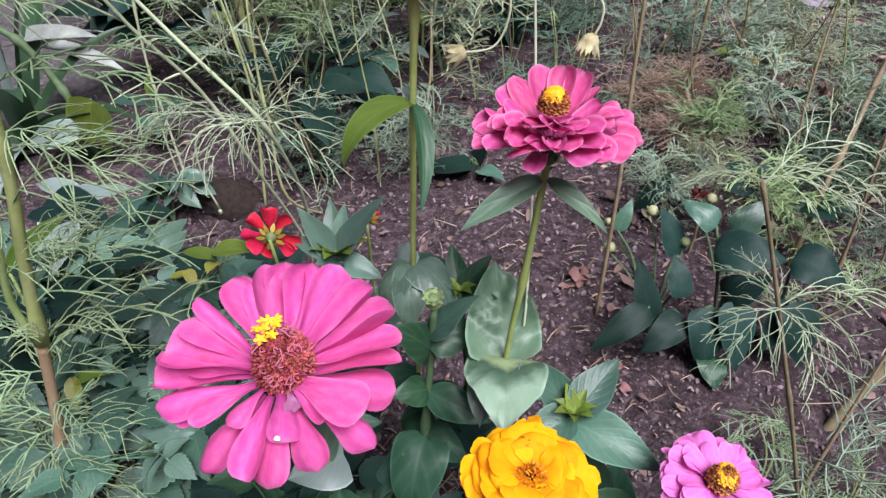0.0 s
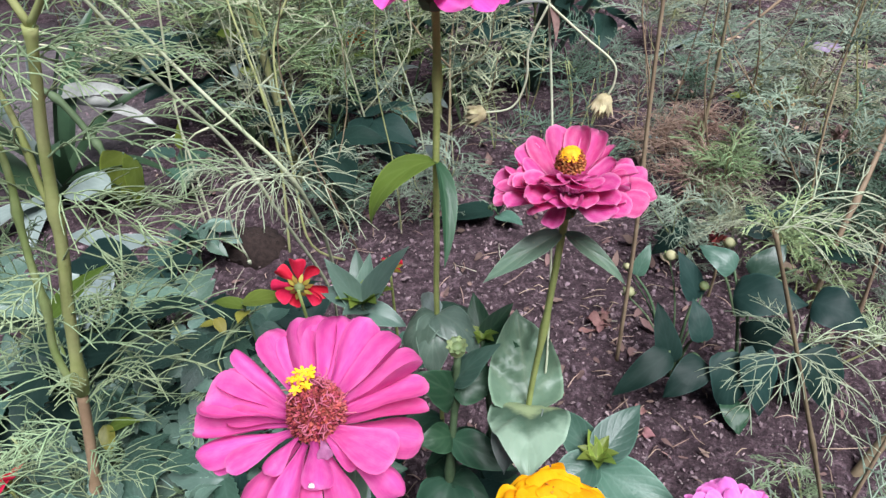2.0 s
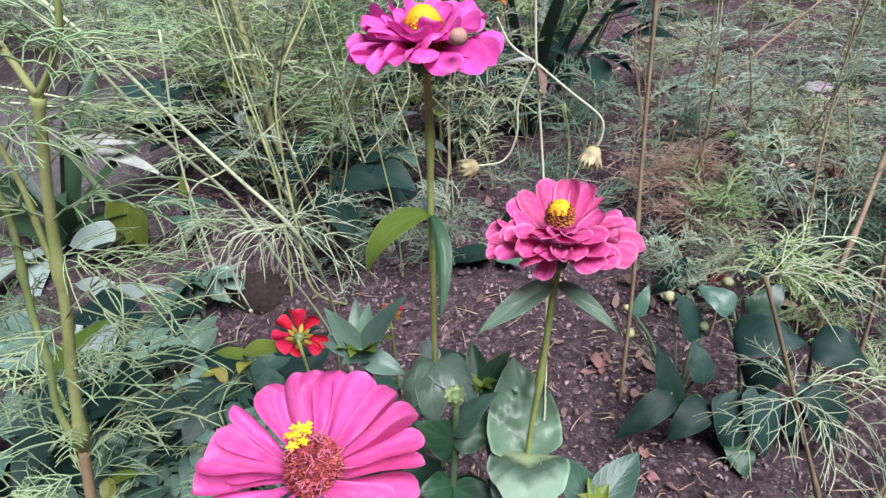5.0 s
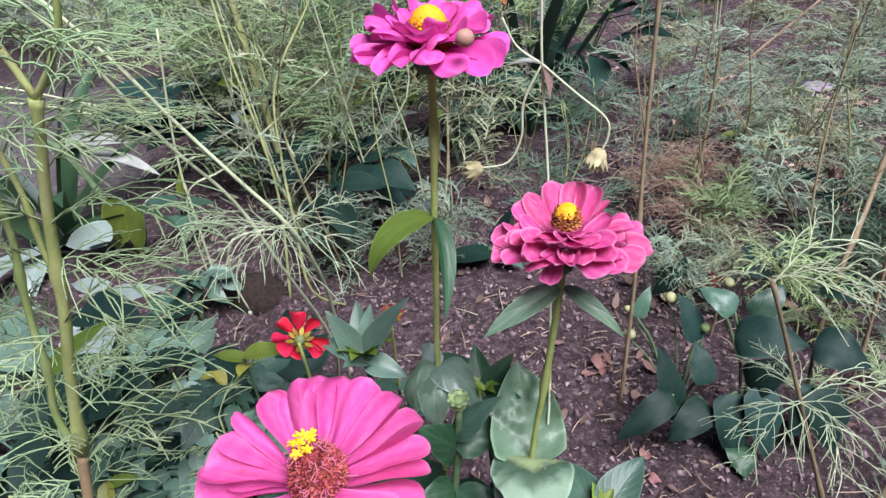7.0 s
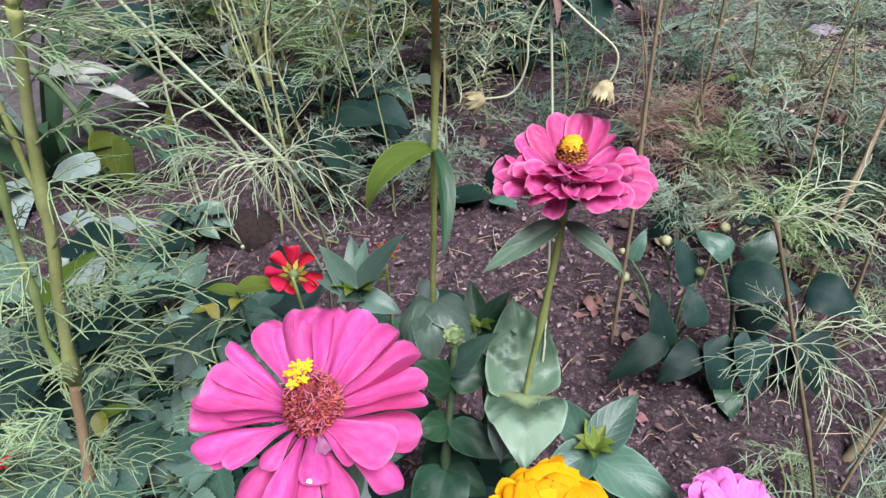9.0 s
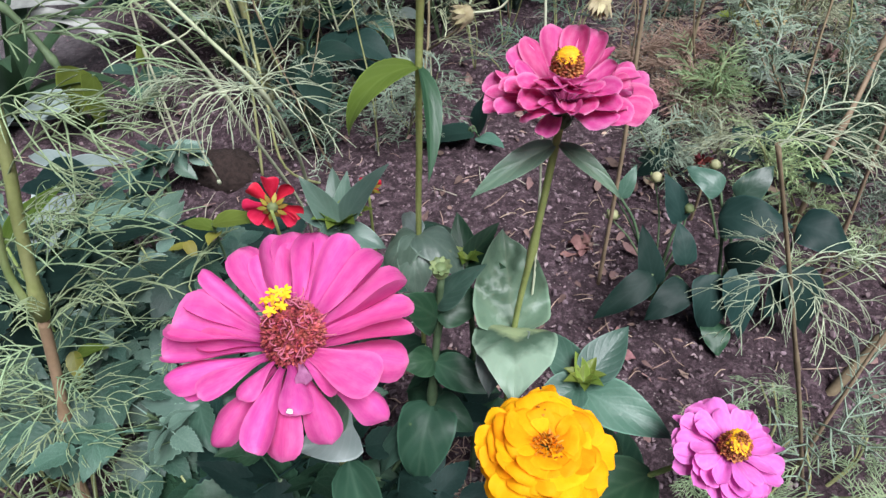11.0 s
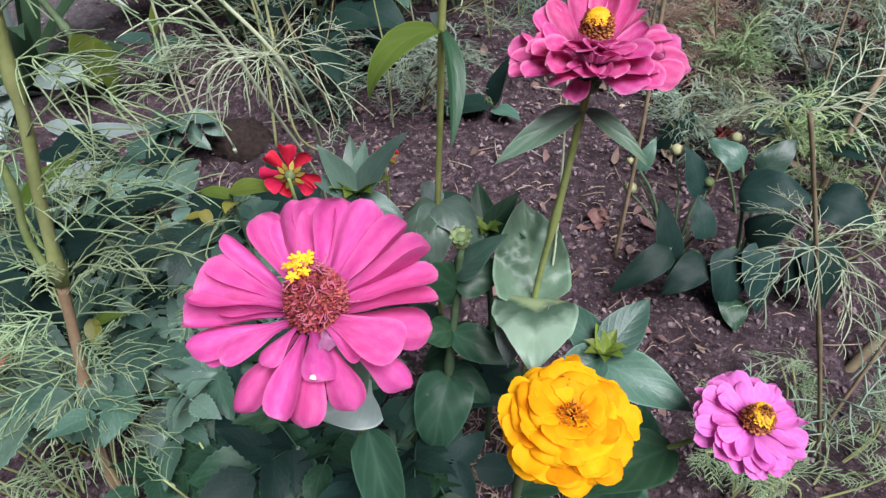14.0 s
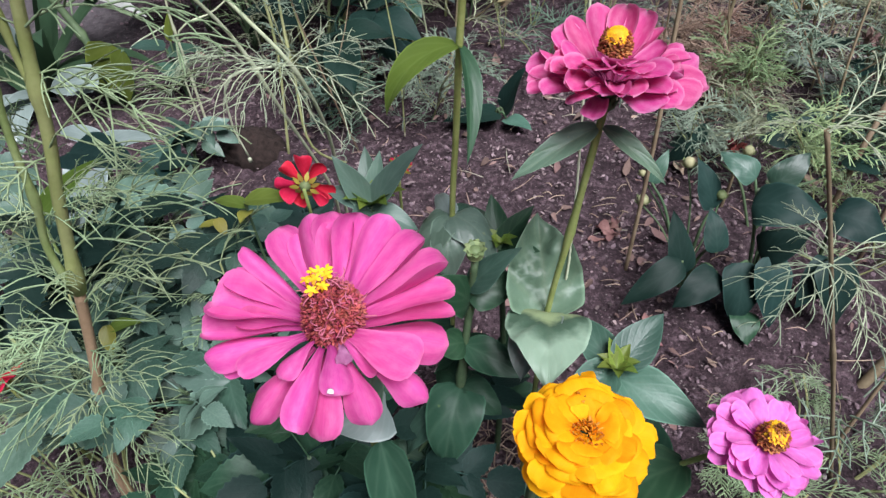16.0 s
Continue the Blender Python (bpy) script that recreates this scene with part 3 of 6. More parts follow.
litter("straw_litter", ((0.01, 0.31, 0.05, 330, 0.02), (0.1, 0.5, 0.12, 60, 0.017), (0.12, 0.8, 0.25, 80, 0.022), (-0.3, 0.8, 0.2, 50, 0.022), (0.5, 1.1, 0.4, 160, 0.04), (-0.9, 1.2, 0.3, 30, 0.03)),
       STRAW, "bits of pale dry straw lying on the soil", "straw", 5, "straw")
litter("leaf_litter", ((0.05, 0.3, 0.08, 22, 0.014), (0.12, 0.5, 0.12, 60, 0.012), (0.13, 0.63, 0.025, 18, 0.010), (0.15, 0.8, 0.25, 70, 0.018), (-0.3, 0.7, 0.2, 40, 0.015), (0.45, 1.1, 0.4, 110, 0.025), (-0.3, 1.3, 0.4, 60, 0.025)),
       DEAD, "withered brown leaf scraps lying on the soil", "leaf litter", 6, "leaf")
litter("pale_chips", ((0.08, 0.35, 0.1, 300, 0.005), (0.14, 0.55, 0.15, 600, 0.005), (0.13, 0.85, 0.2, 700, 0.0065), (-0.35, 0.75, 0.2, 500, 0.0065), (0.5, 1.1, 0.35, 400, 0.011), (-0.8, 1.2, 0.3, 300, 0.008)),
       CHIP, "pale pinkish plant scraps strewn on the soil", "leaf litter", 7, "leaf")

litter("dry_tangle", ((0.45, 1.15, 0.14, 420, 0.05), (0.7, 1.5, 0.25, 520, 0.06), (0.33, 1.0, 0.1, 220, 0.04), (0.5, 0.85, 0.1, 160, 0.035), (0.95, 2.0, 0.35, 420, 0.08), (-0.3, 1.15, 0.2, 260, 0.05)),
       TANGLE, "tangle of pale dry threads and stalks on the soil", "dry stalks", 9, "straw")
litter("bleached_scraps", ((0.5, 1.05, 0.14, 80, 0.022), (-0.5, 1.0, 0.12, 14, 0.018), (0.8, 1.4, 0.25, 90, 0.03)),
       STRAW, "bleached pale leaf scraps lying among the stalks", "leaf litter", 8, "leaf")


# ---- the zinnias ----
def zinnia_a():
    rng = random.Random(11)
    c, axis = Vector((-0.0545, 0.187, 0.354)), (0.05, -0.2, 0.97)
    z = thing("zinnia", (-0.065, 0.235, 0), "large magenta zinnia with a dark red disc and yellow florets", "flower", "zinnias")
    stalk(z, [(-0.065, 0.235, -0.01), (-0.062, 0.225, 0.12), (-0.052, 0.203, 0.25), (-0.053, 0.192, 0.31), c - Vector((0, 0, 0.008))], 0.0034, 0.0032, STEM, swell=(0.68,))
    hm = head_frame(c, axis)
    head = sepals(z, hm, 0.0085, 0.014, rng)
    rows = (  # azimuth, elevation, reach, width, foot, curl
        (126, 17, 51, 17, 3, 0), (108, 21, 51, 17, 5, 1), (96, 23, 51, 15, 4, 0), (80, 27, 51, 19, 6, 0), (64, 26, 54, 17, 5, 1), (44, 22, 55, 15, 4, 1), (29, 18, 57, 16, 4, 1), (17, 15, 56, 19, 5, 2), (7, 11, 54, 17, 1, 2),
        (356, 3, 51, 19, 0, 2), (337, 12, 45, 23, 6, 2), (331, -14, 51, 20, -2, 3), (302, 0, 47, 20, -1, 3), (291, 16, 36, 20, 5, 2), (278, -2, 48, 23, -2, 3), (266, 1, 46, 19, 1, 3), (234, -20, 49, 20, -2, 3),
        (204, -10, 48, 19, 0, 2), (189, 3, 52, 15, 2, 1), (200, -2, 52, 21, -2, 2), (174, 7, 51, 27, 5, 1))
    more = ((145, 13, 53, 13, 2, 1), (162, 5, 50, 12, 0, 1), (320, 3, 30, 10, 7, 2), (243, 12, 30, 15, 5, 2), (218, 4, 40, 13, 3, 2), (88, 18, 48, 16, 0, 1), (52, 16, 52, 15, 0, 1), (183, 2, 38, 11, 4, 1), (116, 12, 47, 15, -1, 1), (72, 15, 49, 15, -1, 1))
    meshes = petal_meshes("petal", MAGENTA, PETAL, rng, (-0.4, 0.15, 0.35), 0.03)
    for group in (rows, more):
        set_petals(head, hm, meshes, [(a, e, L, W * (0.7 if 195 < a < 335 else 0.94), f, k) for a, e, L, W, f, k in group], rng, 0.009)
    hm = hm @ Matrix.Translation((0.0025, 0.0035, 0.0035))
    core = bmesh.new()
    ball(core, hm @ Vector((0, 0, 0.005)), 0.0112, 0.0112, 0.0125, hm, 14, 9)
    dome(core, hm @ Matrix.Translation((0, 0, 0.002)), 0.0122, 0.0182, 1000, 0.0033, rng, 0.0, 1.3, 0.8, thin=0.6)
    disc = part("disc", core, DISC_RED, head, "dark red bristly disc")
    for x, y, h in ((-0.0052, 0.0095, 0.0215), (-0.0095, 0.0052, 0.0215), (-0.005, 0.004, 0.0245), (-0.0012, 0.0068, 0.0235), (-0.0015, 0.0012, 0.0245), (-0.0058, -0.0005, 0.023), (-0.0075, 0.0088, 0.021), (-0.0025, 0.0105, 0.021)):
        bm = bmesh.new()
        star_floret(bm, hm @ Matrix.Translation((x, y, h)) @ pose(0, 0, 0, rng.uniform(-25, 25), rng.uniform(-25, 25), rng.uniform(0, 70)), 0.0026, rng)
        part("floret", bm, FLORET, head, "small yellow star floret")
    for _ in range(60):
        bm = bmesh.new()
        a, f = rng.uniform(0, 6.28), rng.uniform(0.3, 1.0)
        p = hm @ Vector((math.cos(a) * 0.014 * f, math.sin(a) * 0.014 * f, 0.02 * math.sqrt(1.05 - f * f) + 0.002))
        q = hm.to_3x3() @ Vector((rng.gauss(0, 1), rng.gauss(0, 1), rng.uniform(0, 1)))
        q.normalize()
        r = hm.to_3x3() @ Vector((rng.gauss(0, 1), rng.gauss(0, 1), 0.3))
        tube(bm, [p, p + q * 0.002, p + q * 0.0032 + r * 0.001, p + q * 0.003 + r * 0.0022], 0.00034, 0.00022, 4, 2)
        part("withered_style", bm, CURL, head, "curled pink withered thread")
    leaf(head, hm @ Vector((0.006, -0.0145, 0.006)), hm.to_3x3() @ Vector((0.35, -0.8, 0.45)), 0.009, 0.007, MAUVE, name="petal", label="shrivelled mauve petal", table=PETAL, bend=1.2, fold=0.3, wave=0.2, n=6)
    bm = bmesh.new()
    ball(bm, hm @ Vector((0.0065, -0.035, 0.009)), 0.0016, 0.0011, 0.0005, hm, 8, 5, 0.3, rng)
    part("speck", bm, SPECK, head, "white torn spot on a petal")
    n = Vector((-0.0515, 0.2, 0.263))
    leaf_to(z, (-0.048, 0.2, 0.243), (-0.034, 0.17, 0.172), 0.03, ZLEAF, (0.3, -0.8, 0.5), bend=0.5, table=HEART, fold=0.6, wave=0.04, quilt=0.03, n=14, k=6)
    leaf_to(z, (-0.043, 0.206, 0.268), (-0.066, 0.185, 0.276), 0.03, GREYLEAF, (0.1, -0.6, 0.8), bend=0.5, table=HEART, fold=0.2, wave=0.05, n=12, k=6)
    leaf(z, n, (-0.5, 0.1, 0.45), 0.045, 0.02, ZLEAF, bend=1.0, fold=0.25)
    leaf(z, n + Vector((0, 0, 0.006)), (-0.35, -0.35, 0.9), 0.05, 0.016, ZLEAF_PALE, (0.3, 0.7, 0.6), bend=0.4, fold=0.3)
    leaf(z, n + Vector((0, 0, 0.006)), (0.1, 0.3, 1.0), 0.045, 0.016, ZLEAF_PALE, (0, -0.7, 0.6), bend=0.5, fold=0.3)
    leaf(z, (-0.062, 0.225, 0.13), (-0.7, 0.4, 0.2), 0.07, 0.036, ZLEAF, bend=0.7, fold=0.25)


def cone_head(z, c, axis, petals, petal_rows, seed, r, h, yellow_from, lilac=False, table=PETAL_LONG, slim=1.0, cups=(-0.35, 0.3, 0.5), raised=0.0, cap=0.95):
    """A zinnia bloom with a cone of yellow florets on a brown foot."""
    rng = random.Random(seed)
    hm = head_frame(c, axis)
    head = sepals(z, hm, r * 0.75, 0.013, rng)
    meshes = petal_meshes("petal", petals, table, rng, cups)
    for rows in petal_rows:
        set_petals(head, hm, meshes, [(a, e, L, W * slim, f, k) for a, e, L, W, f, k in rows], rng, r * 0.6)
    hm = hm @ Matrix.Translation((0, 0, raised))
    core = bmesh.new()
    ball(core, hm @ Vector((0, 0, 0.003)), r * 0.85, r * 0.85, h * 0.8, hm, 12, 8)
    dome(core, hm @ Matrix.Translation((0, 0, 0.002)), r, h, 260, 0.0028, rng, yellow_from, 1.2)
    part("disc", core, DISC_BROWN, head, "brown disc of tiny scales")
    bm = bmesh.new()
    count = 46 if lilac else 84
    for i in range(count):
        f = (i + 0.5) / count
        a = i * 2.39996
        pol = (0.22 + 0.7 * f if lilac else f ** 0.5 * cap)
        nrm = Vector((math.sin(pol) * math.cos(a), math.sin(pol) * math.sin(a), math.cos(pol)))
        star_floret(bm, hm @ aim((nrm.x * r, nrm.y * r, nrm.z * h + 0.002), (0.3, 1, 0.1), nrm), 0.0025 if lilac else 0.0022, rng)
    ball(bm, hm @ Vector((0, 0, h * 0.5 + 0.002)), r * 0.9, r * 0.9, h * 0.55, hm, 12, 8)
    part("floret_crown", bm, FLORET, head, "ring of yellow florets" if lilac else "crown of yellow florets")
    if lilac:
        bm = bmesh.new()
        dome(bm, hm @ Matrix.Translation((0, 0, h + 0.001)), r * 0.4, 0.0035, 36, 0.0022, rng, 0.0, 1.2)
        part("disc_tip", bm, DISC_BROWN, head, "brown unopened middle of the disc")
    return head, hm, rng


def ring(rng, count, el, reach, width, foot, curl, start=0.0, spread=6.0):
    return [(start + i * 360 / count + rng.uniform(-spread, spread), el + rng.uniform(-5, 5), reach * rng.uniform(0.93, 1.07), width * rng.uniform(0.88, 1.12), foot, curl if rng.random() < 0.7 else max(0, curl - 1)) for i in range(count)]


def zinnia_b():
    rng = random.Random(21)
    c = Vector((0.0585, 0.29, 0.409))
    z = thing("zinnia", (0.03, 0.305, 0), "deep rose double zinnia on a tall green stalk", "flower", "zinnias")
    stalk(z, [(0.03, 0.305, -0.01), (0.036, 0.295, 0.14), (0.0405, 0.29, 0.252), (0.049, 0.2905, 0.32), (0.0565, 0.2905, 0.385), c - Vector((0, 0, 0.006))], 0.0017, 0.0021, STEM, swell=(0.6,))
    out = ((100, 36, 41, 17, 2, 1), (78, 40, 39, 18, 2, 1), (62, 34, 40, 17, 2, 1), (44, 29, 37, 16, 2, 1), (27, 20, 38, 15, 1, 1), (18, 12, 42, 14, 0, 1), (5, 0, 44, 16, -2, 2), (141, 28, 37, 16, 2, 1), (125, 34, 38, 17, 2, 1), (156, 16, 36, 15, 1, 1), (165, 6, 39, 14, 0, 1), (176, 1, 37, 15, -1, 2))
    low = ((300, 13, 35, 19, -2, 3), (320, 11, 37, 18, -2, 3), (340, 6, 40, 17, -2, 3), (252, 0, 28, 15, -3, 3), (238, 14, 33, 18, -1, 3), (215, 11, 37, 18, -2, 3), (195, 4, 38, 17, -2, 2))
    inner = ((268, 43, 30, 20, 11, 2), (243, 43, 31, 19, 11, 2), (292, 41, 32, 20, 11, 2), (220, 36, 33, 17, 9, 2), (313, 34, 35, 18, 9, 2), (335, 26, 34, 16, 3, 1), (355, 30, 32, 14, 3, 1), (182, 28, 30, 15, 3, 1), (203, 26, 33, 15, 2, 2), (15, 38, 30, 14, 3, 1), (160, 38, 30, 14, 3, 1))
    extra = ring(rng, 8, 22, 36, 13, 0, 2, 8, 8) + [(278, 60, 25, 17, 13, 1), (254, 60, 25, 17, 13, 1), (301, 54, 27, 15, 13, 1), (230, 54, 27, 14, 13, 1), (256, 26, 32, 20, 4, 2), (281, 26, 33, 20, 4, 2), (234, 24, 34, 17, 4, 2), (308, 23, 35, 17, 4, 2)]
    cone_head(z, c, (0.02, -0.03, 1), ROSE, (out, low, inner, extra), 22, 0.006, 0.0092, 0.33, table=PETAL, slim=0.78, cups=(-0.15, 0.1, 0.22), raised=0.0175, cap=0.85)
    leaf_to(z, (0.0555, 0.289, 0.389), (0.0165, 0.268, 0.372), 0.0145, ZLEAF_PALE, (-0.3, -0.7, 0.7), bend=0.5, fold=0.45, table=OVATE, wave=0.03, quilt=0.025, n=16, k=6)
    leaf_to(z, (0.0585, 0.289, 0.389), (0.0885, 0.273, 0.369), 0.011, ZLEAF_PALE, (0.5, -0.7, 0.7), bend=0.5, fold=0.5, table=OVATE, wave=0.03, quilt=0.025, n=16, k=6)
    n = Vector((0.0405, 0.29, 0.252))
    leaf_to(z, n, (0.032, 0.338, 0.293), 0.047, ZLEAF_PALE, (0.1, -0.85, 0.5), bend=0.35, table=HEART, fold=0.12, cup=0.3, wave=0.14, quilt=0.16, n=26, k=10, ph=0.6)
    leaf_to(z, n, (0.0405, 0.231, 0.259), 0.05, ZLEAF_HEART, (0.05, -0.2, 1), bend=0.95, table=HEART, fold=0.16, cup=-0.25, wave=0.06, quilt=0.05, n=22, k=10)
    leaf_to(z, n, (0.026, 0.25, 0.236), 0.034, GREYLEAF, (-0.5, -0.4, 0.8), bend=0.7, table=HEART, fold=0.25, wave=0.05, quilt=0.02, n=14, k=6)


def zinnia_c():
    c = Vector((-0.0065, 0.33, 0.503))
    z = thing("zinnia", (-0.035, 0.355, 0), "tall pink zinnia with a yellow cone, above lime leaves", "flower", "zinnias")
    stalk(z, [(-0.035, 0.355, -0.01), (-0.028, 0.345, 0.15), (-0.0225, 0.34, 0.285), (-0.0175, 0.337, 0.35), (-0.0135, 0.335, 0.406), (-0.009, 0.333, 0.455), c - Vector((0, 0, 0.006))], 0.0018, 0.0022, STEM, swell=(0.83,))
    rng = random.Random(31)
    out = ((173, 4, 41, 15, 0, 1), (160, 18, 37, 14, 2, 1), (184, 0, 39, 15, -1, 2), (11, 5, 40, 15, 0, 1), (29, 18, 37, 14, 2, 1), (358, 0, 38, 15, -1, 2), (239, -4, 39, 15, -2, 3), (256, 3, 38, 16, -1, 3), (276, 5, 38, 16, -1, 3), (297, -3, 39, 18, -2, 3), (320, -8, 40, 17, -2, 3), (340, -5, 39, 15, -2, 2), (215, -2, 37, 16, -1, 3), (200, -3, 39, 15, -1, 2))
    back = ring(rng, 9, 24, 37, 15, 2, 1, 40, 5)[:4]
    inner = ring(rng, 14, 26, 33, 14, 4, 2, 5, 7) + ring(rng, 9, 42, 27, 12, 5, 1, 15, 8)
    head, hm, rng = cone_head(z, c, (0.04, 0.02, 1), PINK, (out, back, inner), 32, 0.0105, 0.019, 0.4)
    bm = bmesh.new()
    ball(bm, (0.0145, 0.2955, 0.518), 0.0042, 0.004, 0.004, None, 10, 7, 0.05, rng)
    part("gall", bm, GALL, head, "small round beige bud lying on the petals")
    n = Vector((-0.0135, 0.335, 0.406))
    leaf(z, n, (-0.68, -0.55, 0.3), 0.060, 0.021, ZLEAF_LIME, (0.35, 0.1, 1), bend=1.85, fold=0.25, table=LANCE, n=12)
    leaf(z, n, (0.3, -0.6, -0.15), 0.064, 0.014, ZLEAF, (0.6, -0.6, 0.4), bend=0.9, fold=0.6, table=LANCE, n=12, late=0.6)
    leaf(z, n, (-0.3, 0.8, 0.5), 0.02, 0.008, GREYLEAF, bend=1.0, fold=0.3, table=LANCE)
    n = Vector((-0.0225, 0.34, 0.284))
    for tip, W, b, up, mat_ in (((-0.04, 0.324, 0.252), 0.03, 1.7, (-0.7, -0.5, 0.8), ZLEAF_MID), ((-0.0235, 0.312, 0.252), 0.026, 1.5, (0, -0.8, 0.6), ZLEAF_MID), ((0.005, 0.322, 0.262), 0.027, 1.8, (0.7, -0.5, 0.8), ZLEAF_MID), ((0.006, 0.366, 0.252), 0.02, 1.2, (0.5, 0.2, 1), DLEAF), ((-0.036, 0.37, 0.278), 0.014, 0.9, (-0.2, -0.5, 1), GREYLEAF), ((-0.046, 0.35, 0.24), 0.026, 1.6, (-0.8, 0.1, 0.7), ZLEAF)):
        leaf_to(z, n, tip, W, mat_, up, bend=b, fold=0.18, cup=-0.35, table=HEART, wave=0.06, quilt=0.04, n=18, k=8)
    n = Vector((-0.028, 0.345, 0.17))
    leaf(z, n, (-0.7, -0.5, 0.2), 0.05, 0.028, ZLEAF, bend=0.9, fold=0.3)


def zinnia_yellow():
    rng = random.Random(41)
    c = Vector((0.0515, 0.166, 0.318))
    axis = (0.03, -0.1, 1)
    z = thing("zinnia", (0.035, 0.215, 0), "golden yellow fully double zinnia with crowded petals", "flower", "zinnias")
    stalk(z, [(0.035, 0.215, -0.01), (0.033, 0.205, 0.12), (0.036, 0.188, 0.24), (0.046, 0.172, 0.295), c - Vector((0, 0, 0.004))], 0.003, 0.003, STEM_DARK)
    hm = head_frame(c, axis)
    head = sepals(z, hm, 0.008, 0.013, rng)
    meshes = petal_meshes("petal", YELLOW, PETAL, rng, (-0.35, -0.1, 0.15), 0.1)
    for count, r, h, width, foot, st in ((13, 26, -9, 16, -6, 0), (14, 28, -2, 16.5, -3, 12), (14, 27.5, 3.5, 16.5, 0, 5), (13, 25, 8, 16, 3.5, 20), (12, 21.5, 11.5, 15.5, 6.5, 9), (10, 17, 14, 14.5, 9, 25), (8, 12.5, 15.5, 13, 11, 3)):
        set_petals(head, hm, meshes, [(a, e, L * rng.uniform(0.94, 1.04), W, f + rng.uniform(-0.7, 0.7), k) for a, e, L, W, f, k in ring(rng, count, math.degrees(math.atan2(h, r)), math.hypot(r, h), width, foot, 3 if r > 15 else 2, st, 9)], rng, 0.003)
    set_petals(head, hm, meshes, ((262, 52, 17, 10, 11, 1), (95, 58, 17, 11, 11, 1), (130, 56, 16, 11, 11, 1), (60, 57, 16, 10, 11, 1), (225, 50, 16, 9, 11, 1)), rng, 0.002)
    bm = bmesh.new()
    dome(bm, hm @ Matrix.Translation((0.001, -0.003, 0.0085)), 0.007, 0.008, 70, 0.0028, rng, 0.0, 0.9, 0.8, thin=0.6)
    dome(bm, hm @ Matrix.Translation((-0.001, 0.0125, 0.0125)), 0.0024, 0.0024, 5, 0.0024, rng, 0.0, 0.8, 0.6)
    part("disc", bm, DISC_GOLD, head, "orange-brown stamens between the petals")
    n = Vector((0.0345, 0.197, 0.19))
    leaf(z, n, (0.7, 0.5, 0.2), 0.06, 0.034, ZLEAF, bend=0.8, fold=0.3)


def zinnia_lilac():
    rng = random.Random(51)
    c = Vector((0.153, 0.214, 0.2465))
    z = thing("zinnia", (0.105, 0.245, 0), "lilac-pink zinnia with a ring of yellow florets", "flower", "zinnias")
    stalk(z, [(0.105, 0.245, -0.01), (0.107, 0.24, 0.1), (0.112, 0.232, 0.17), (0.13, 0.222, 0.215), c - Vector((0.003, -0.003, 0.005))], 0.0018, 0.0017, STEM)
    a = ring(rng, 18, -8, 31, 10.5, -1, 2, 0, 5)
    b = ring(rng, 16, 5, 29, 10, 1, 2, 10, 6)
    d = ring(rng, 12, 16, 24, 9, 3, 2, 4, 8)
    a = [(az, el, L * (0.86 if 200 < az % 360 < 320 else 1.0), W, f, k) for az, el, L, W, f, k in a]
    b = [(az, el, L * (0.86 if 200 < az % 360 < 320 else 1.0), W, f, k) for az, el, L, W, f, k in b]
    cone_head(z, c, (0.15, -0.1, 0.97), LILAC, (a, b, d), 52, 0.0067, 0.011, 0.3, True, PETAL_LONG, slim=1.12, cups=(-0.2, 0.12, 0.25), raised=0.006)
    n = Vector((0.11, 0.236, 0.15))
    leaf(z, n, (-0.6, -0.55, 0.35), 0.07, 0.036, ZLEAF, bend=0.7, fold=0.25)
    leaf(z, n, (0.2, 0.9, 0.2), 0.06, 0.032, ZLEAF, bend=0.7, fold=0.25)
    leaf(z, (0.124, 0.226, 0.2), (-0.65, -0.35, 0.12), 0.066, 0.038, ZLEAF, bend=0.5, fold=0.2)
    leaf(z, (0.1075, 0.239, 0.17), (-0.35, 0.15, 0.35), 0.075, 0.042, ZLEAF, (0.1, -0.4, 1), bend=0.5, fold=0.2)


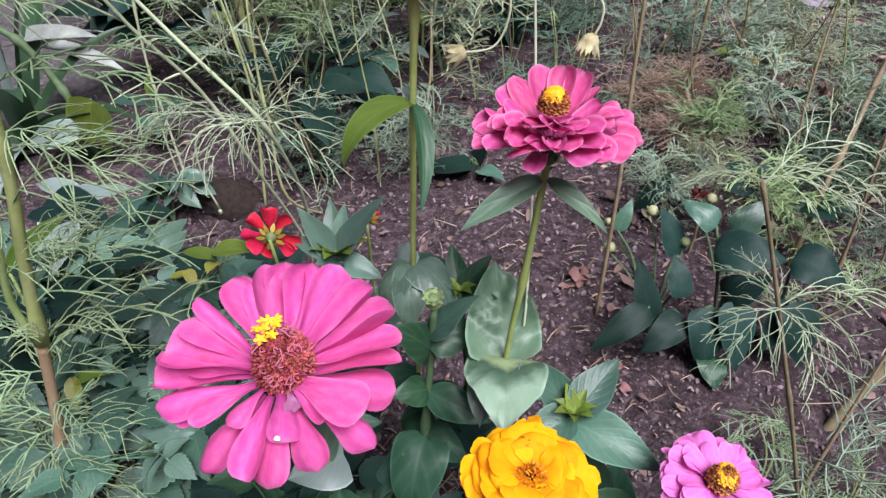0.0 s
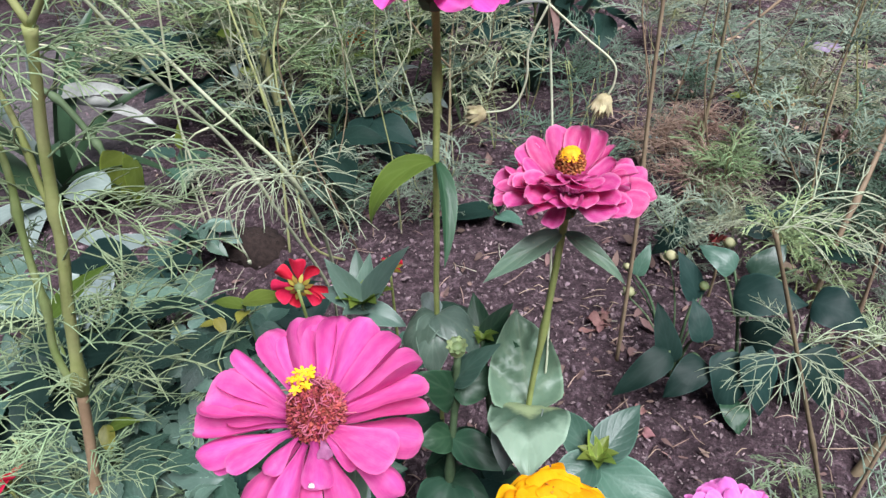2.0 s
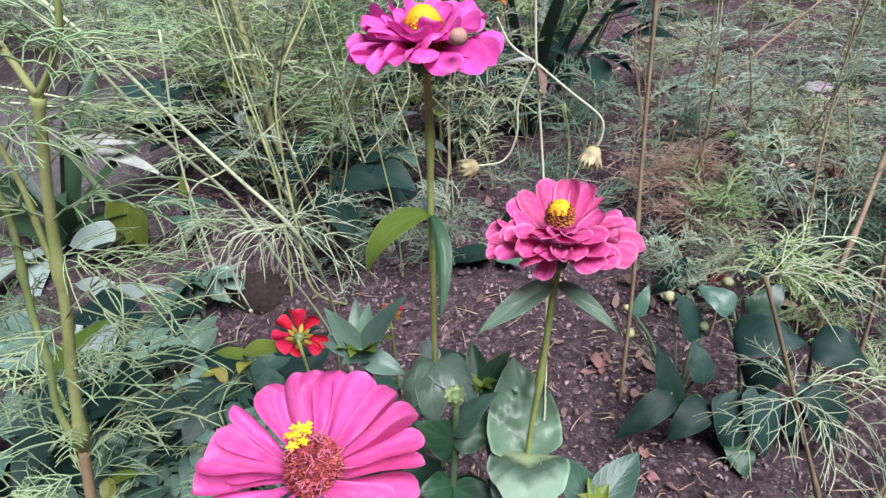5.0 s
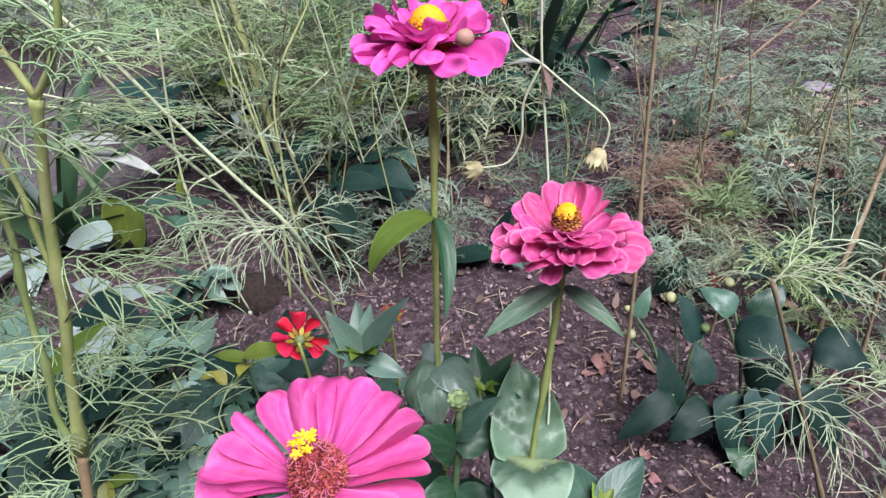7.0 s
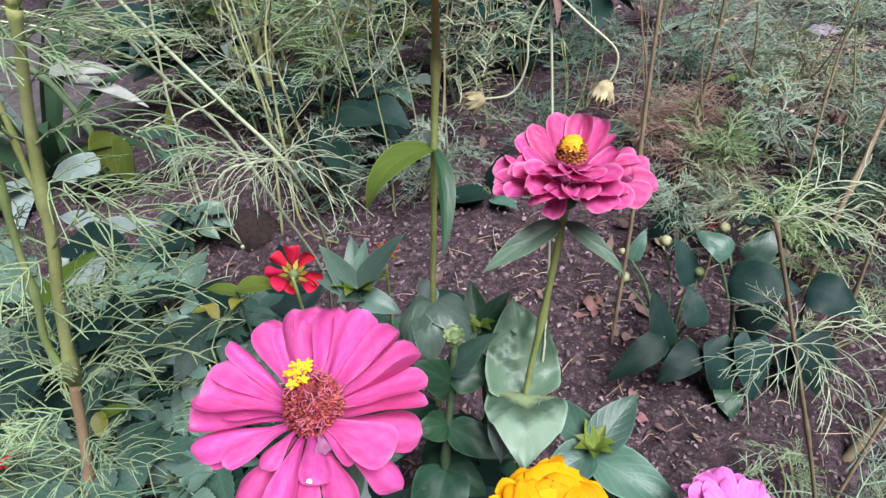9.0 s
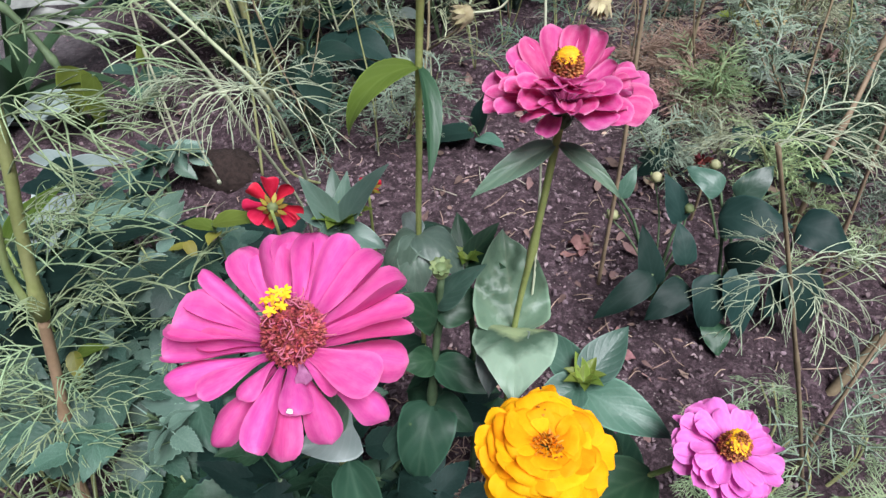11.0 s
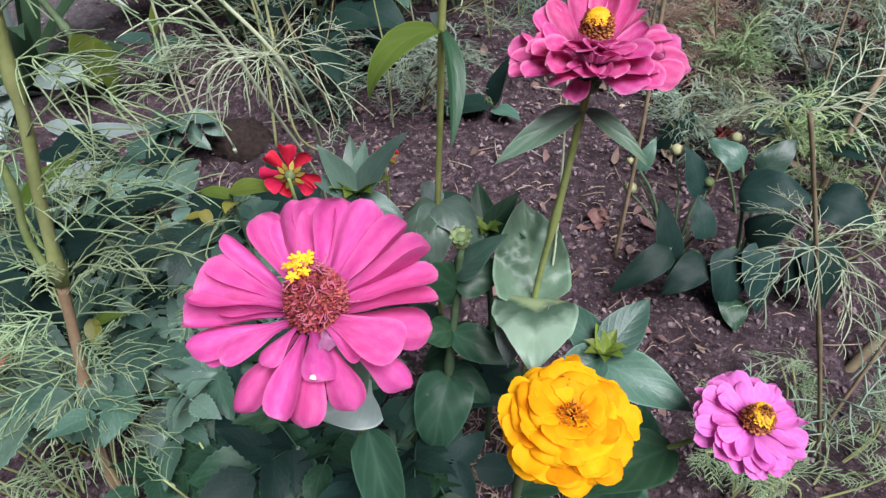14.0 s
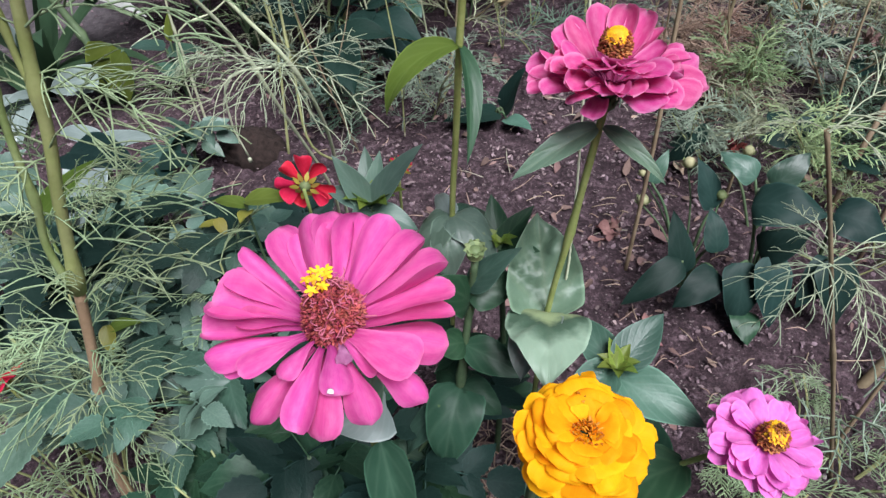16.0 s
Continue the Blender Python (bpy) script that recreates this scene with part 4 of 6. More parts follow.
def bud_zinnia():
    """The budding side shoot between the tall flowers."""
    rng = random.Random(61)
    z = thing("zinnia", (-0.018, 0.305, 0), "young zinnia shoot with a tight green bud and dark leaves", "flower", "zinnias")
    stalk(z, [(-0.018, 0.305, -0.01), (-0.0165, 0.292, 0.1), (-0.016, 0.29, 0.165), (-0.0095, 0.299, 0.232), (-0.004, 0.298, 0.289)], 0.0034, 0.0024, STEM_DARK, swell=(0.55, 0.8))
    hm = head_frame((-0.004, 0.298, 0.2935), (0.05, -0.2, 1))
    bm = bmesh.new()
    ball(bm, hm.translation, 0.0052, 0.0052, 0.0054, hm, 10, 8)
    for r in range(5):
        for j in range(9):
            a = (j + 0.5 * (r % 2)) * 0.698
            pol = 2.3 - r * 0.42
            p = Vector((math.sin(pol) * math.cos(a), math.sin(pol) * math.sin(a), math.cos(pol))) * 0.0053
            blade(bm, hm @ aim(p, (-math.cos(a) * math.cos(pol) * -1, -math.sin(a) * math.cos(pol) * -1, math.sin(pol)), p), 0.0042, 0.0036, ((0, 0.8), (0.6, 1), (0.9, 0.6), (1, 0.1)), bend=0.8, n=3, k=2)
    part("bud", bm, BUD, z, "round scaly green bud")
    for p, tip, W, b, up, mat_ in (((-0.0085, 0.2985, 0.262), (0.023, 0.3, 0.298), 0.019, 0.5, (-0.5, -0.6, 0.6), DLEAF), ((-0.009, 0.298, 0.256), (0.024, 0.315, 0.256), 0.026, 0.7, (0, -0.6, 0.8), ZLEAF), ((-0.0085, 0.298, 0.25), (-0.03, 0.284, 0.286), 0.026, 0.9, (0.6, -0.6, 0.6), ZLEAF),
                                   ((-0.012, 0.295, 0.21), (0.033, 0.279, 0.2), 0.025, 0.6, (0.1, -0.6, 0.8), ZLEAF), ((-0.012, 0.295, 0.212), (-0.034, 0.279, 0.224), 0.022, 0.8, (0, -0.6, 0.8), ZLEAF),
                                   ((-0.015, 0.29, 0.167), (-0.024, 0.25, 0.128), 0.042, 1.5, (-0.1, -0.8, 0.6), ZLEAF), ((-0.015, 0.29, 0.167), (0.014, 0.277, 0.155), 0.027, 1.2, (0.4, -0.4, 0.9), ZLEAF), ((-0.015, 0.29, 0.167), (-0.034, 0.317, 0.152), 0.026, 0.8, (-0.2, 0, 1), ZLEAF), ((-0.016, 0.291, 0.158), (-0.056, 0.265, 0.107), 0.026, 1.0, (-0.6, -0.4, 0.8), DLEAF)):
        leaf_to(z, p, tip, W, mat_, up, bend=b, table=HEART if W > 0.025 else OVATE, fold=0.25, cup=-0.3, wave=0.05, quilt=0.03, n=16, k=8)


def leafy_shoot(base, top, leaves, label, seed, centre=ZLEAF_LIME, size=0.016, material=ZLEAF, tips=7):
    """A zinnia shoot that ends in a rosette with a bright green heart."""
    rng = random.Random(seed)
    z = thing("zinnia", base, label, "flower", "zinnia shoots")
    b, t = Vector(base), Vector(top)
    stalk(z, [b - Vector((0, 0, 0.01)), b.lerp(t, 0.5) + Vector((0.004, 0.003, 0)), t], 0.003, 0.002, STEM_DARK)
    for d, L, W, bend in leaves:
        leaf(z, t - Vector((0, 0, rng.uniform(0.0, 0.008))), d, L, W, material, (0, -0.5, 1), bend=bend, fold=0.28, wave=0.03)
    for i in range(tips):
        a = i * 6.283 / 7 * 1.02 + rng.uniform(-0.2, 0.2)
        leaf(z, t, (math.cos(a) * 0.7, math.sin(a) * 0.7, 0.9), size * rng.uniform(0.8, 1.2), size * 0.58, centre, bend=0.8, fold=0.3, cup=0.3, n=8, k=4)
    for k in (0.35, 0.6):
        for s in (-1, 1):
            leaf(z, b.lerp(t, k), (s * 0.8, rng.uniform(-0.6, 0.2), 0.3), 0.055, 0.03, ZLEAF, bend=0.9, fold=0.25)


zinnia_a()
zinnia_b()
zinnia_c()
zinnia_yellow()
zinnia_lilac()
bud_zinnia()
leafy_shoot((-0.09, 0.41, 0), (-0.0855, 0.375, 0.262), (((0.55, 0.05, 1), 0.062, 0.02, 0.55), ((-0.45, 0.0, 1), 0.05, 0.02, 0.4), ((-0.8, -0.1, 0.55), 0.036, 0.019, 0.8), ((0.1, 0.5, 1), 0.045, 0.018, 0.3), ((0.9, -0.3, 0.0), 0.036, 0.02, 0.7), ((-0.15, -0.6, 0.7), 0.03, 0.018, 0.6), ((-0.2, 0.7, 0.8), 0.045, 0.018, 0.3)),
            "upright zinnia shoot with grey-green leaves and bright heart", 71, size=0.027, material=DLEAF_GREY, tips=9)
leafy_shoot((0.095, 0.29, 0), (0.0825, 0.263, 0.238), (((0.55, 0.6, 0.35), 0.046, 0.026, 0.2), ((-0.5, 0.75, 0.3), 0.045, 0.024, 0.3), ((0.85, -0.5, 0.02), 0.058, 0.031, 0.45), ((-0.5, -0.4, 0.1), 0.04, 0.026, 0.6)),
            "low zinnia shoot with broad grey-green leaves and green heart", 72, material=DLEAF)
leafy_shoot((0.008, 0.335, 0), (0.009, 0.33, 0.272), (((0.5, 0.3, 0.7), 0.034, 0.016, 0.4), ((-0.2, 0.6, 0.8), 0.036, 0.018, 0.4), ((0.6, -0.4, 0.5), 0.03, 0.016, 0.6)), "small zinnia shoot with a bright green tip", 73, size=0.013)


# ---- feathery cosmos ----
def feather_mesh(name, material, seed, pairs=6, sub=2, seg=3, droop=1.0, thick=0.011, reach=0.5, hang=0.1, curl=0.13):
    """A cosmos leaf one unit long: a curved midrib with thread-like forked lobes."""
    rng = random.Random(seed)
    bm = bmesh.new()
    rib = [Vector((0.04 * math.sin(v * 5 + seed), v * (1 - 0.12 * droop * v), 0.35 * v - 0.55 * droop * v * v)) for v in np.linspace(0, 1, 7)]

    def thread(p, d, L, r):
        side = Vector((rng.gauss(0, 1), rng.gauss(0, 1), rng.uniform(-1.6, 0.4)))
        pts = [p]
        for i in range(1, seg + 1):
            v = i / seg
            pts.append(p + d * (L * v * (1 - 0.15 * v)) + side * (curl * L * v * v) - Vector((0, 0, hang * L * v * v)))
        tube(bm, pts, r, r * 0.55, 3, 1)
        return pts

    tube(bm, rib, thick * 1.2, thick * 0.6, 3, 1)
    for i in range(pairs):
        v = 0.18 + 0.78 * i / (pairs - 1)
        k = v * 6
        p = rib[min(int(k), 5)].lerp(rib[min(int(k) + 1, 6)], k - int(k))
        for s in (-1, 1):
            d = Vector((s * rng.uniform(0.5, 0.85), rng.uniform(0.7, 1.0), rng.uniform(-0.1, 0.4))).normalized()
            L = reach * (1.05 - 0.55 * v) * rng.uniform(0.75, 1.2)
            pts = thread(p, d, L, thick)
            for _ in range(sub):
                q = pts[rng.randrange(1, seg)]
                d2 = (d + Vector((rng.choice((-1, 1)) * rng.uniform(0.3, 0.6), rng.uniform(0.1, 0.4), rng.gauss(0, 0.25)))).normalized()
                thread(q, d2, L * rng.uniform(0.4, 0.65), thick * 0.85)
    return mesh_of(bm, name, material)


def feather_set(material, seed, **kw):
    return [feather_mesh("feathery_leaf", material, seed + i, **kw) for i in range(5)]


NEAR_LEAVES = feather_set(FEATHER, 100, pairs=5, sub=2, seg=4, droop=1.3, thick=0.0085, reach=0.72, hang=0.4, curl=0.2)
FERN_LEAVES = feather_set(FEATHER, 150, pairs=7, sub=1, seg=3, droop=0.7, thick=0.0115, reach=0.42, hang=0.2)
STAR_LEAVES = feather_set(FEATHER_WHITE, 170, pairs=4, sub=2, seg=5, droop=1.2, thick=0.008, reach=0.7, hang=0.4, curl=0.26)
GREY_LEAVES = feather_set(FEATHER_GREY, 200, pairs=5, sub=1, seg=2, thick=0.0105, reach=0.55)
DARK_LEAVES = feather_set(FEATHER_DARK, 300, pairs=5, sub=1, seg=2, thick=0.0115, reach=0.55)
LIME_LEAVES = feather_set(FEATHER_BACK, 400, pairs=5, sub=1, seg=2, thick=0.0105, reach=0.55)
PALE_LEAVES = feather_set(FEATHER_PALE, 450, pairs=5, sub=1, seg=2, thick=0.0105, reach=0.55, droop=1.3)
FAR_LEAVES = feather_set(FEATHER_GREY, 470, pairs=4, sub=0, seg=2, thick=0.014, reach=0.6)
WISP_GREY = feather_set(FEATHER_GREY, 520, pairs=4, sub=2, seg=3, droop=1.2, thick=0.017, reach=0.6, hang=0.3)
WISP_LIME = feather_set(FEATHER_BACK, 540, pairs=4, sub=2, seg=3, droop=1.0, thick=0.017, reach=0.6, hang=0.3)
WISP_PALE = feather_set(FEATHER_PALE, 560, pairs=4, sub=2, seg=3, droop=1.5, thick=0.016, reach=0.6, hang=0.4)
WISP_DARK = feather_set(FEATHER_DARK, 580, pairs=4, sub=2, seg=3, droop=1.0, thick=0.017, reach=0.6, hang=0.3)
DRY_LEAVES = feather_set(FEATHER_DRY, 500, pairs=5, sub=1, seg=2, thick=0.0105, reach=0.55, droop=1.5)


def feather(parent, meshes, p, d, size, rng, up=(0, 0, 1)):
    return part("feathery_leaf", meshes[rng.randrange(len(meshes))], None, parent, m=aim(p, d, up, rng.uniform(-30, 30)) @ Matrix.Scale(size, 4))


def bunch(parent, places):
    """The leaves of one stalk as one part."""
    vs, fs = [], []
    for me, m in places:
        o = len(vs)
        vs += [tuple(m @ v.co) for v in me.vertices]
        fs += [[o + i for i in f.vertices] for f in me.polygons]
    out = bpy.data.meshes.new("foliage")
    out.from_pydata(vs, [], fs)
    out.materials.append(places[0][0].materials[0])
    return part("foliage", out, None, parent)


def along(pts, v):
    k = v * (len(pts) - 1)
    i = min(int(k), len(pts) - 2)
    return Vector(pts[i]).lerp(Vector(pts[i + 1]), k - i)


def front_cosmos():
    """The tall cosmos whose olive stalks stand close to the path."""
    rng = random.Random(81)
    z = thing("cosmos", (-0.3, 0.236, 0), "tall cosmos with olive stalks and thread-like green leaves", "cosmos", "cosmos plants")
    main = [(-0.3, 0.236, -0.01), (-0.29, 0.24, 0.07), (-0.277, 0.245, 0.138), (-0.262, 0.25, 0.19), (-0.249, 0.255, 0.241), (-0.24, 0.26, 0.283), (-0.219, 0.26, 0.352), (-0.204, 0.26, 0.394), (-0.194, 0.26, 0.43), (-0.184, 0.26, 0.463), (-0.174, 0.26, 0.491), (-0.167, 0.26, 0.512)]
    stalk(z, main[:6], 0.0038, 0.0034, TAN_STEM, swell=(0.6,), sides=9)
    stalk(z, main[5:], 0.0036, 0.0023, FRONT_STEM, swell=(0.02, 0.45, 0.99), sides=9)
    left = [(-0.167, 0.26, 0.512), (-0.177, 0.262, 0.54), (-0.19, 0.262, 0.58), (-0.2, 0.262, 0.63)]
    right = [(-0.167, 0.26, 0.512), (-0.150, 0.258, 0.53), (-0.136, 0.255, 0.555), (-0.125, 0.25, 0.62)]
    stalk(z, left, 0.0019, 0.0014, FRONT_STEM, "branch")
    stalk(z, right, 0.0017, 0.0013, FRONT_STEM, "branch")
    second = [(-0.24, 0.257, 0.29), (-0.237, 0.255, 0.324), (-0.227, 0.255, 0.357), (-0.222, 0.255, 0.386), (-0.215, 0.255, 0.416), (-0.206, 0.255, 0.45), (-0.2, 0.252, 0.5)]
    stalk(z, second, 0.0024, 0.0017, FRONT_STEM, "branch", swell=(0.35, 0.7))
    upper = [(-0.203, 0.26, 0.398), (-0.199, 0.26, 0.42), (-0.198, 0.26, 0.437), (-0.195, 0.26, 0.467), (-0.197, 0.26, 0.493), (-0.205, 0.262, 0.54)]
    stalk(z, upper, 0.0018, 0.0014, FRONT_STEM, "branch", swell=(0.5,))
    third = [(-0.275, 0.246, 0.145), (-0.285, 0.242, 0.09), (-0.289, 0.24, 0.044), (-0.285, 0.236, -0.01)]
    stalk(z, third, 0.0026, 0.003, TAN_STEM, "branch")
    for v, s in ((0.2, 0.08), (0.3, 0.085), (0.38, 0.085), (0.45, 0.095), (0.5, 0.095), (0.56, 0.09), (0.63, 0.09), (0.7, 0.09), (0.78, 0.09), (0.86, 0.09), (0.93, 0.08), (0.99, 0.08)):
        p = along(main, v)
        for k in range(2):
            a = rng.uniform(-0.5, 0.5) + (0.2 if k == 0 else 3.2 if k == 1 else rng.uniform(0, 6.28))
            feather(z, NEAR_LEAVES, p, (math.cos(a), math.sin(a) * 0.8 - 0.1, rng.uniform(0.1, 0.7)), s * rng.uniform(0.55, 0.85), rng)
    for i in range(16):
        a = i * 2.4
        feather(z, FERN_LEAVES, along(main, 0.22 + 0.026 * i), (math.cos(a), math.sin(a) * 0.8 - 0.1, rng.uniform(0.1, 0.7)), rng.uniform(0.04, 0.058), rng)
    for pts in (second, upper, left, right):
        for v in (0.25, 0.5, 0.75, 0.98):
            for k in range(1 if pts is second else 2):
                a = rng.uniform(0, 6.28)
                feather(z, NEAR_LEAVES, along(pts, v), (math.cos(a), math.sin(a) * 0.8 - 0.1, rng.uniform(0.2, 0.9)), 0.062 * rng.uniform(0.8, 1.1), rng)
    for v, d, k in ((0.25, (-1, -0.4, 0.3), 0.075), (0.22, (1, -0.6, 0.25), 0.06), (0.3, (-0.7, -0.8, 0.4), 0.07), (0.28, (0.7, -0.7, 0.4), 0.06), (0.2, (-1, 0.1, 0.5), 0.08), (0.18, (0.2, -1, 0.5), 0.06)):
        feather(z, NEAR_LEAVES, along(main, v), d, k, rng)


def leaning_cosmos():
    """Slack pale stalks that lean over from the bed, with a tuft of leaves on them."""
    rng = random.Random(82)
    z = thing("cosmos", (-0.2, 0.6, 0), "leaning cosmos with slack pale stalks and a leafy tuft", "cosmos", "cosmos plants")
    a = [(-0.205, 0.6, -0.01), (-0.178, 0.55, 0.122), (-0.191, 0.5, 0.257), (-0.209, 0.48, 0.339), (-0.238, 0.46, 0.401), (-0.263, 0.43, 0.486), (-0.314, 0.41, 0.567)]
    b = [(-0.19, 0.61, -0.01), (-0.166, 0.54, 0.174), (-0.157, 0.5, 0.256), (-0.163, 0.47, 0.322), (-0.19, 0.46, 0.37), (-0.221, 0.45, 0.424), (-0.246, 0.43, 0.485), (-0.294, 0.41, 0.562)]
    stalk(z, a, 0.0017, 0.0013, PALE_STEM, swell=(0.43,))
    stalk(z, b, 0.0018, 0.0014, PALE_STEM, swell=(0.4,))
    stalk(z, [(-0.242, 0.46, 0.404), (-0.269, 0.43, 0.439), (-0.302, 0.42, 0.452), (-0.339, 0.41, 0.46)], 0.0009, 0.0007, PALE_STEM, "branch")
    stalk(z, [(-0.226, 0.45, 0.43), (-0.242, 0.42, 0.446), (-0.284, 0.4, 0.468), (-0.32, 0.39, 0.48)], 0.0008, 0.0006, PALE_STEM, "branch")
    for i in range(7):
        t = i * 0.9 + rng.uniform(-0.2, 0.2)
        feather(z, STAR_LEAVES, along(b, 0.41 + 0.05 * rng.random()) + Vector((-0.012 if i % 3 == 0 else 0, 0, -0.004)), (math.cos(t), math.sin(t) - 0.2, rng.uniform(-0.3, 0.35)), rng.uniform(0.055, 0.08), rng)
    for i in range(3):
        feather(z, STAR_LEAVES, along(a, 0.44 + 0.02 * i), (-0.8 - 0.1 * i, -0.2, 0.1 - 0.12 * i), rng.uniform(0.055, 0.075), rng)
    for v in (0.62, 0.72, 0.85, 0.95):
        t = rng.uniform(0, 6.28)
        feather(z, NEAR_LEAVES, along(a, v), (math.cos(t), math.sin(t), rng.uniform(-0.2, 0.6)), rng.uniform(0.035, 0.05), rng)
        feather(z, NEAR_LEAVES, along(b, v), (-math.cos(t), math.sin(t), rng.uniform(-0.2, 0.6)), rng.uniform(0.035, 0.05), rng)
    bm = bmesh.new()
    p = along(b, 0.42)
    tube(bm, [p, p + Vector((-0.042, -0.02, 0.0)), p + Vector((-0.052, -0.02, -0.04)), p + Vector((-0.046, -0.02, -0.075))], 0.0009, 0.0008, 5)
    ball(bm, p + Vector((-0.046, -0.02, -0.078)), 0.0018, 0.0018, 0.0026, None, 8, 6, 0.3, rng)
    part("seed_head", bm, PALE_STALK, z, "nodding pale seed head")


def dead_cosmos():
    """A pale stalk with two nodding dried heads."""
    rng = random.Random(83)
    z = thing("cosmos", (0.045, 0.315, 0), "withered cosmos with pale drooping stalks and dried heads", "cosmos", "cosmos plants")
    j = Vector((0.0485, 0.36, 0.484))
    stalk(z, [(0.045, 0.315, -0.01), (0.044, 0.306, 0.15), (0.052, 0.31, 0.28), (0.0525, 0.355, 0.398), j, (0.0483, 0.36, 0.523), (0.0475, 0.357, 0.633)], 0.0008, 0.0007, PALE_STALK, sides=6)
    stalk(z, [j, (0.0385, 0.36, 0.463), (0.037, 0.36, 0.443), (0.029, 0.36, 0.427), (0.0115, 0.36, 0.4235)], 0.0007, 0.0006, PALE_STALK, "branch", sides=6)
    stalk(z, [j, (0.067, 0.36, 0.467), (0.0835, 0.36, 0.452), (0.085, 0.36, 0.441), (0.082, 0.36, 0.433)], 0.0007, 0.0006, PALE_STALK, "branch", sides=6)
    stalk(z, [j, (0.035, 0.365, 0.493), (0.028, 0.365, 0.508)], 0.0007, 0.0005, PALE_STALK, "branch", sides=5)
    for p, d in (((0.0085, 0.36, 0.4225), (-1, -0.1, -0.25)), ((0.0795, 0.359, 0.4285), (-0.3, -0.2, -1))):
        bm = bmesh.new()
        m = aim(p, d, (0.1, -0.5, 0.8))
        ball(bm, m @ Vector((0, 0, 0)), 0.0052, 0.0062, 0.0052, m, 12, 9, 0.08, rng)
        for i in range(60):
            t, s = i * 2.39996, (i + 0.5) / 60
            q = m.to_3x3() @ Vector((math.cos(t) * s * 0.55, 1, math.sin(t) * s * 0.55))
            blade(bm, aim(m @ Vector((math.cos(t) * s * 0.0036, 0.002, math.sin(t) * s * 0.0036)), q, (0.2, 0.1, 1)), 0.0062 * rng.uniform(0.5, 1.1), 0.0012, LANCE, bend=rng.uniform(-0.7, 0.7), n=3, k=2)
        for i in range(26):
            t = i * 2.39996
            q = m.to_3x3() @ Vector((math.cos(t) * 0.5, 1, math.sin(t) * 0.5))
            face = m.to_3x3() @ Vector((math.cos(t), 0, math.sin(t)))
            blade(bm, aim(m @ Vector((math.cos(t) * 0.0046, -0.002, math.sin(t) * 0.0046)), q, face), 0.0075 * rng.uniform(0.7, 1.2), 0.0024, LANCE, bend=rng.uniform(-0.2, 0.7), n=4, k=2)
        part("seed_head", bm, DRY_HEAD, z, "straw-yellow dried flower head")
    leaf(z, j, (-0.8, 0.4, 0.1), 0.03, 0.009, BLEACHED, bend=0.8, fold=0.3, table=LANCE)
    leaf(z, j, (0.3, -0.2, -0.9), 0.02, 0.008, DEAD, bend=0.3, fold=0.5, table=LANCE)


def side_cosmos():
    """The red-brown stalk with arching leaves."""
    rng = random.Random(84)
    z = thing("cosmos", (0.305, 0.34, 0), "cosmos with a red-brown stalk and arching thread leaves", "cosmos", "cosmos plants")
    s = [(0.305, 0.335, -0.01), (0.257, 0.33, 0.135), (0.222, 0.328, 0.235), (0.194, 0.328, 0.315), (0.176, 0.328, 0.365)]
    stalk(z, s, 0.0018, 0.0012, STEM_BROWN, swell=(0.35, 0.98))
    for d, L in (((-1, 0.3, 0.1), 0.035), ((1, 0.0, 0.3), 0.06), ((0.8, -0.3, 0.2), 0.05), ((0.9, 0.4, 0.5), 0.065)):
        feather(z, STAR_LEAVES, s[-1], d, L, rng)
    for v, n, size in ((0.28, 1, 0.04), (0.61, 8, 0.054)):
        for k in range(n):
            t = rng.uniform(0, 6.28)
            feather(z, STAR_LEAVES, along(s, v), (math.cos(t) - (0.5 if k % 2 else 0), math.sin(t) - 0.2, rng.uniform(-0.1, 0.4)), size * rng.uniform(0.8, 1.2), rng)
    low = bmesh.new()
    tube(low, [(0.29, 0.34, 0.0), (0.31, 0.36, 0.12), (0.33, 0.38, 0.22)], 0.002, 0.001)
    part("branch", low, STEM_BROWN, z)
    for k in range(9):
        t = rng.uniform(0, 6.28)
        feather(z, GREY_LEAVES, (0.29 + 0.03 * rng.random(), 0.34 + 0.03 * rng.random(), rng.uniform(0.02, 0.15)), (math.cos(t), math.sin(t), 0.6), rng.uniform(0.05, 0.09), rng)


front_cosmos()
leaning_cosmos()
dead_cosmos()
side_cosmos()


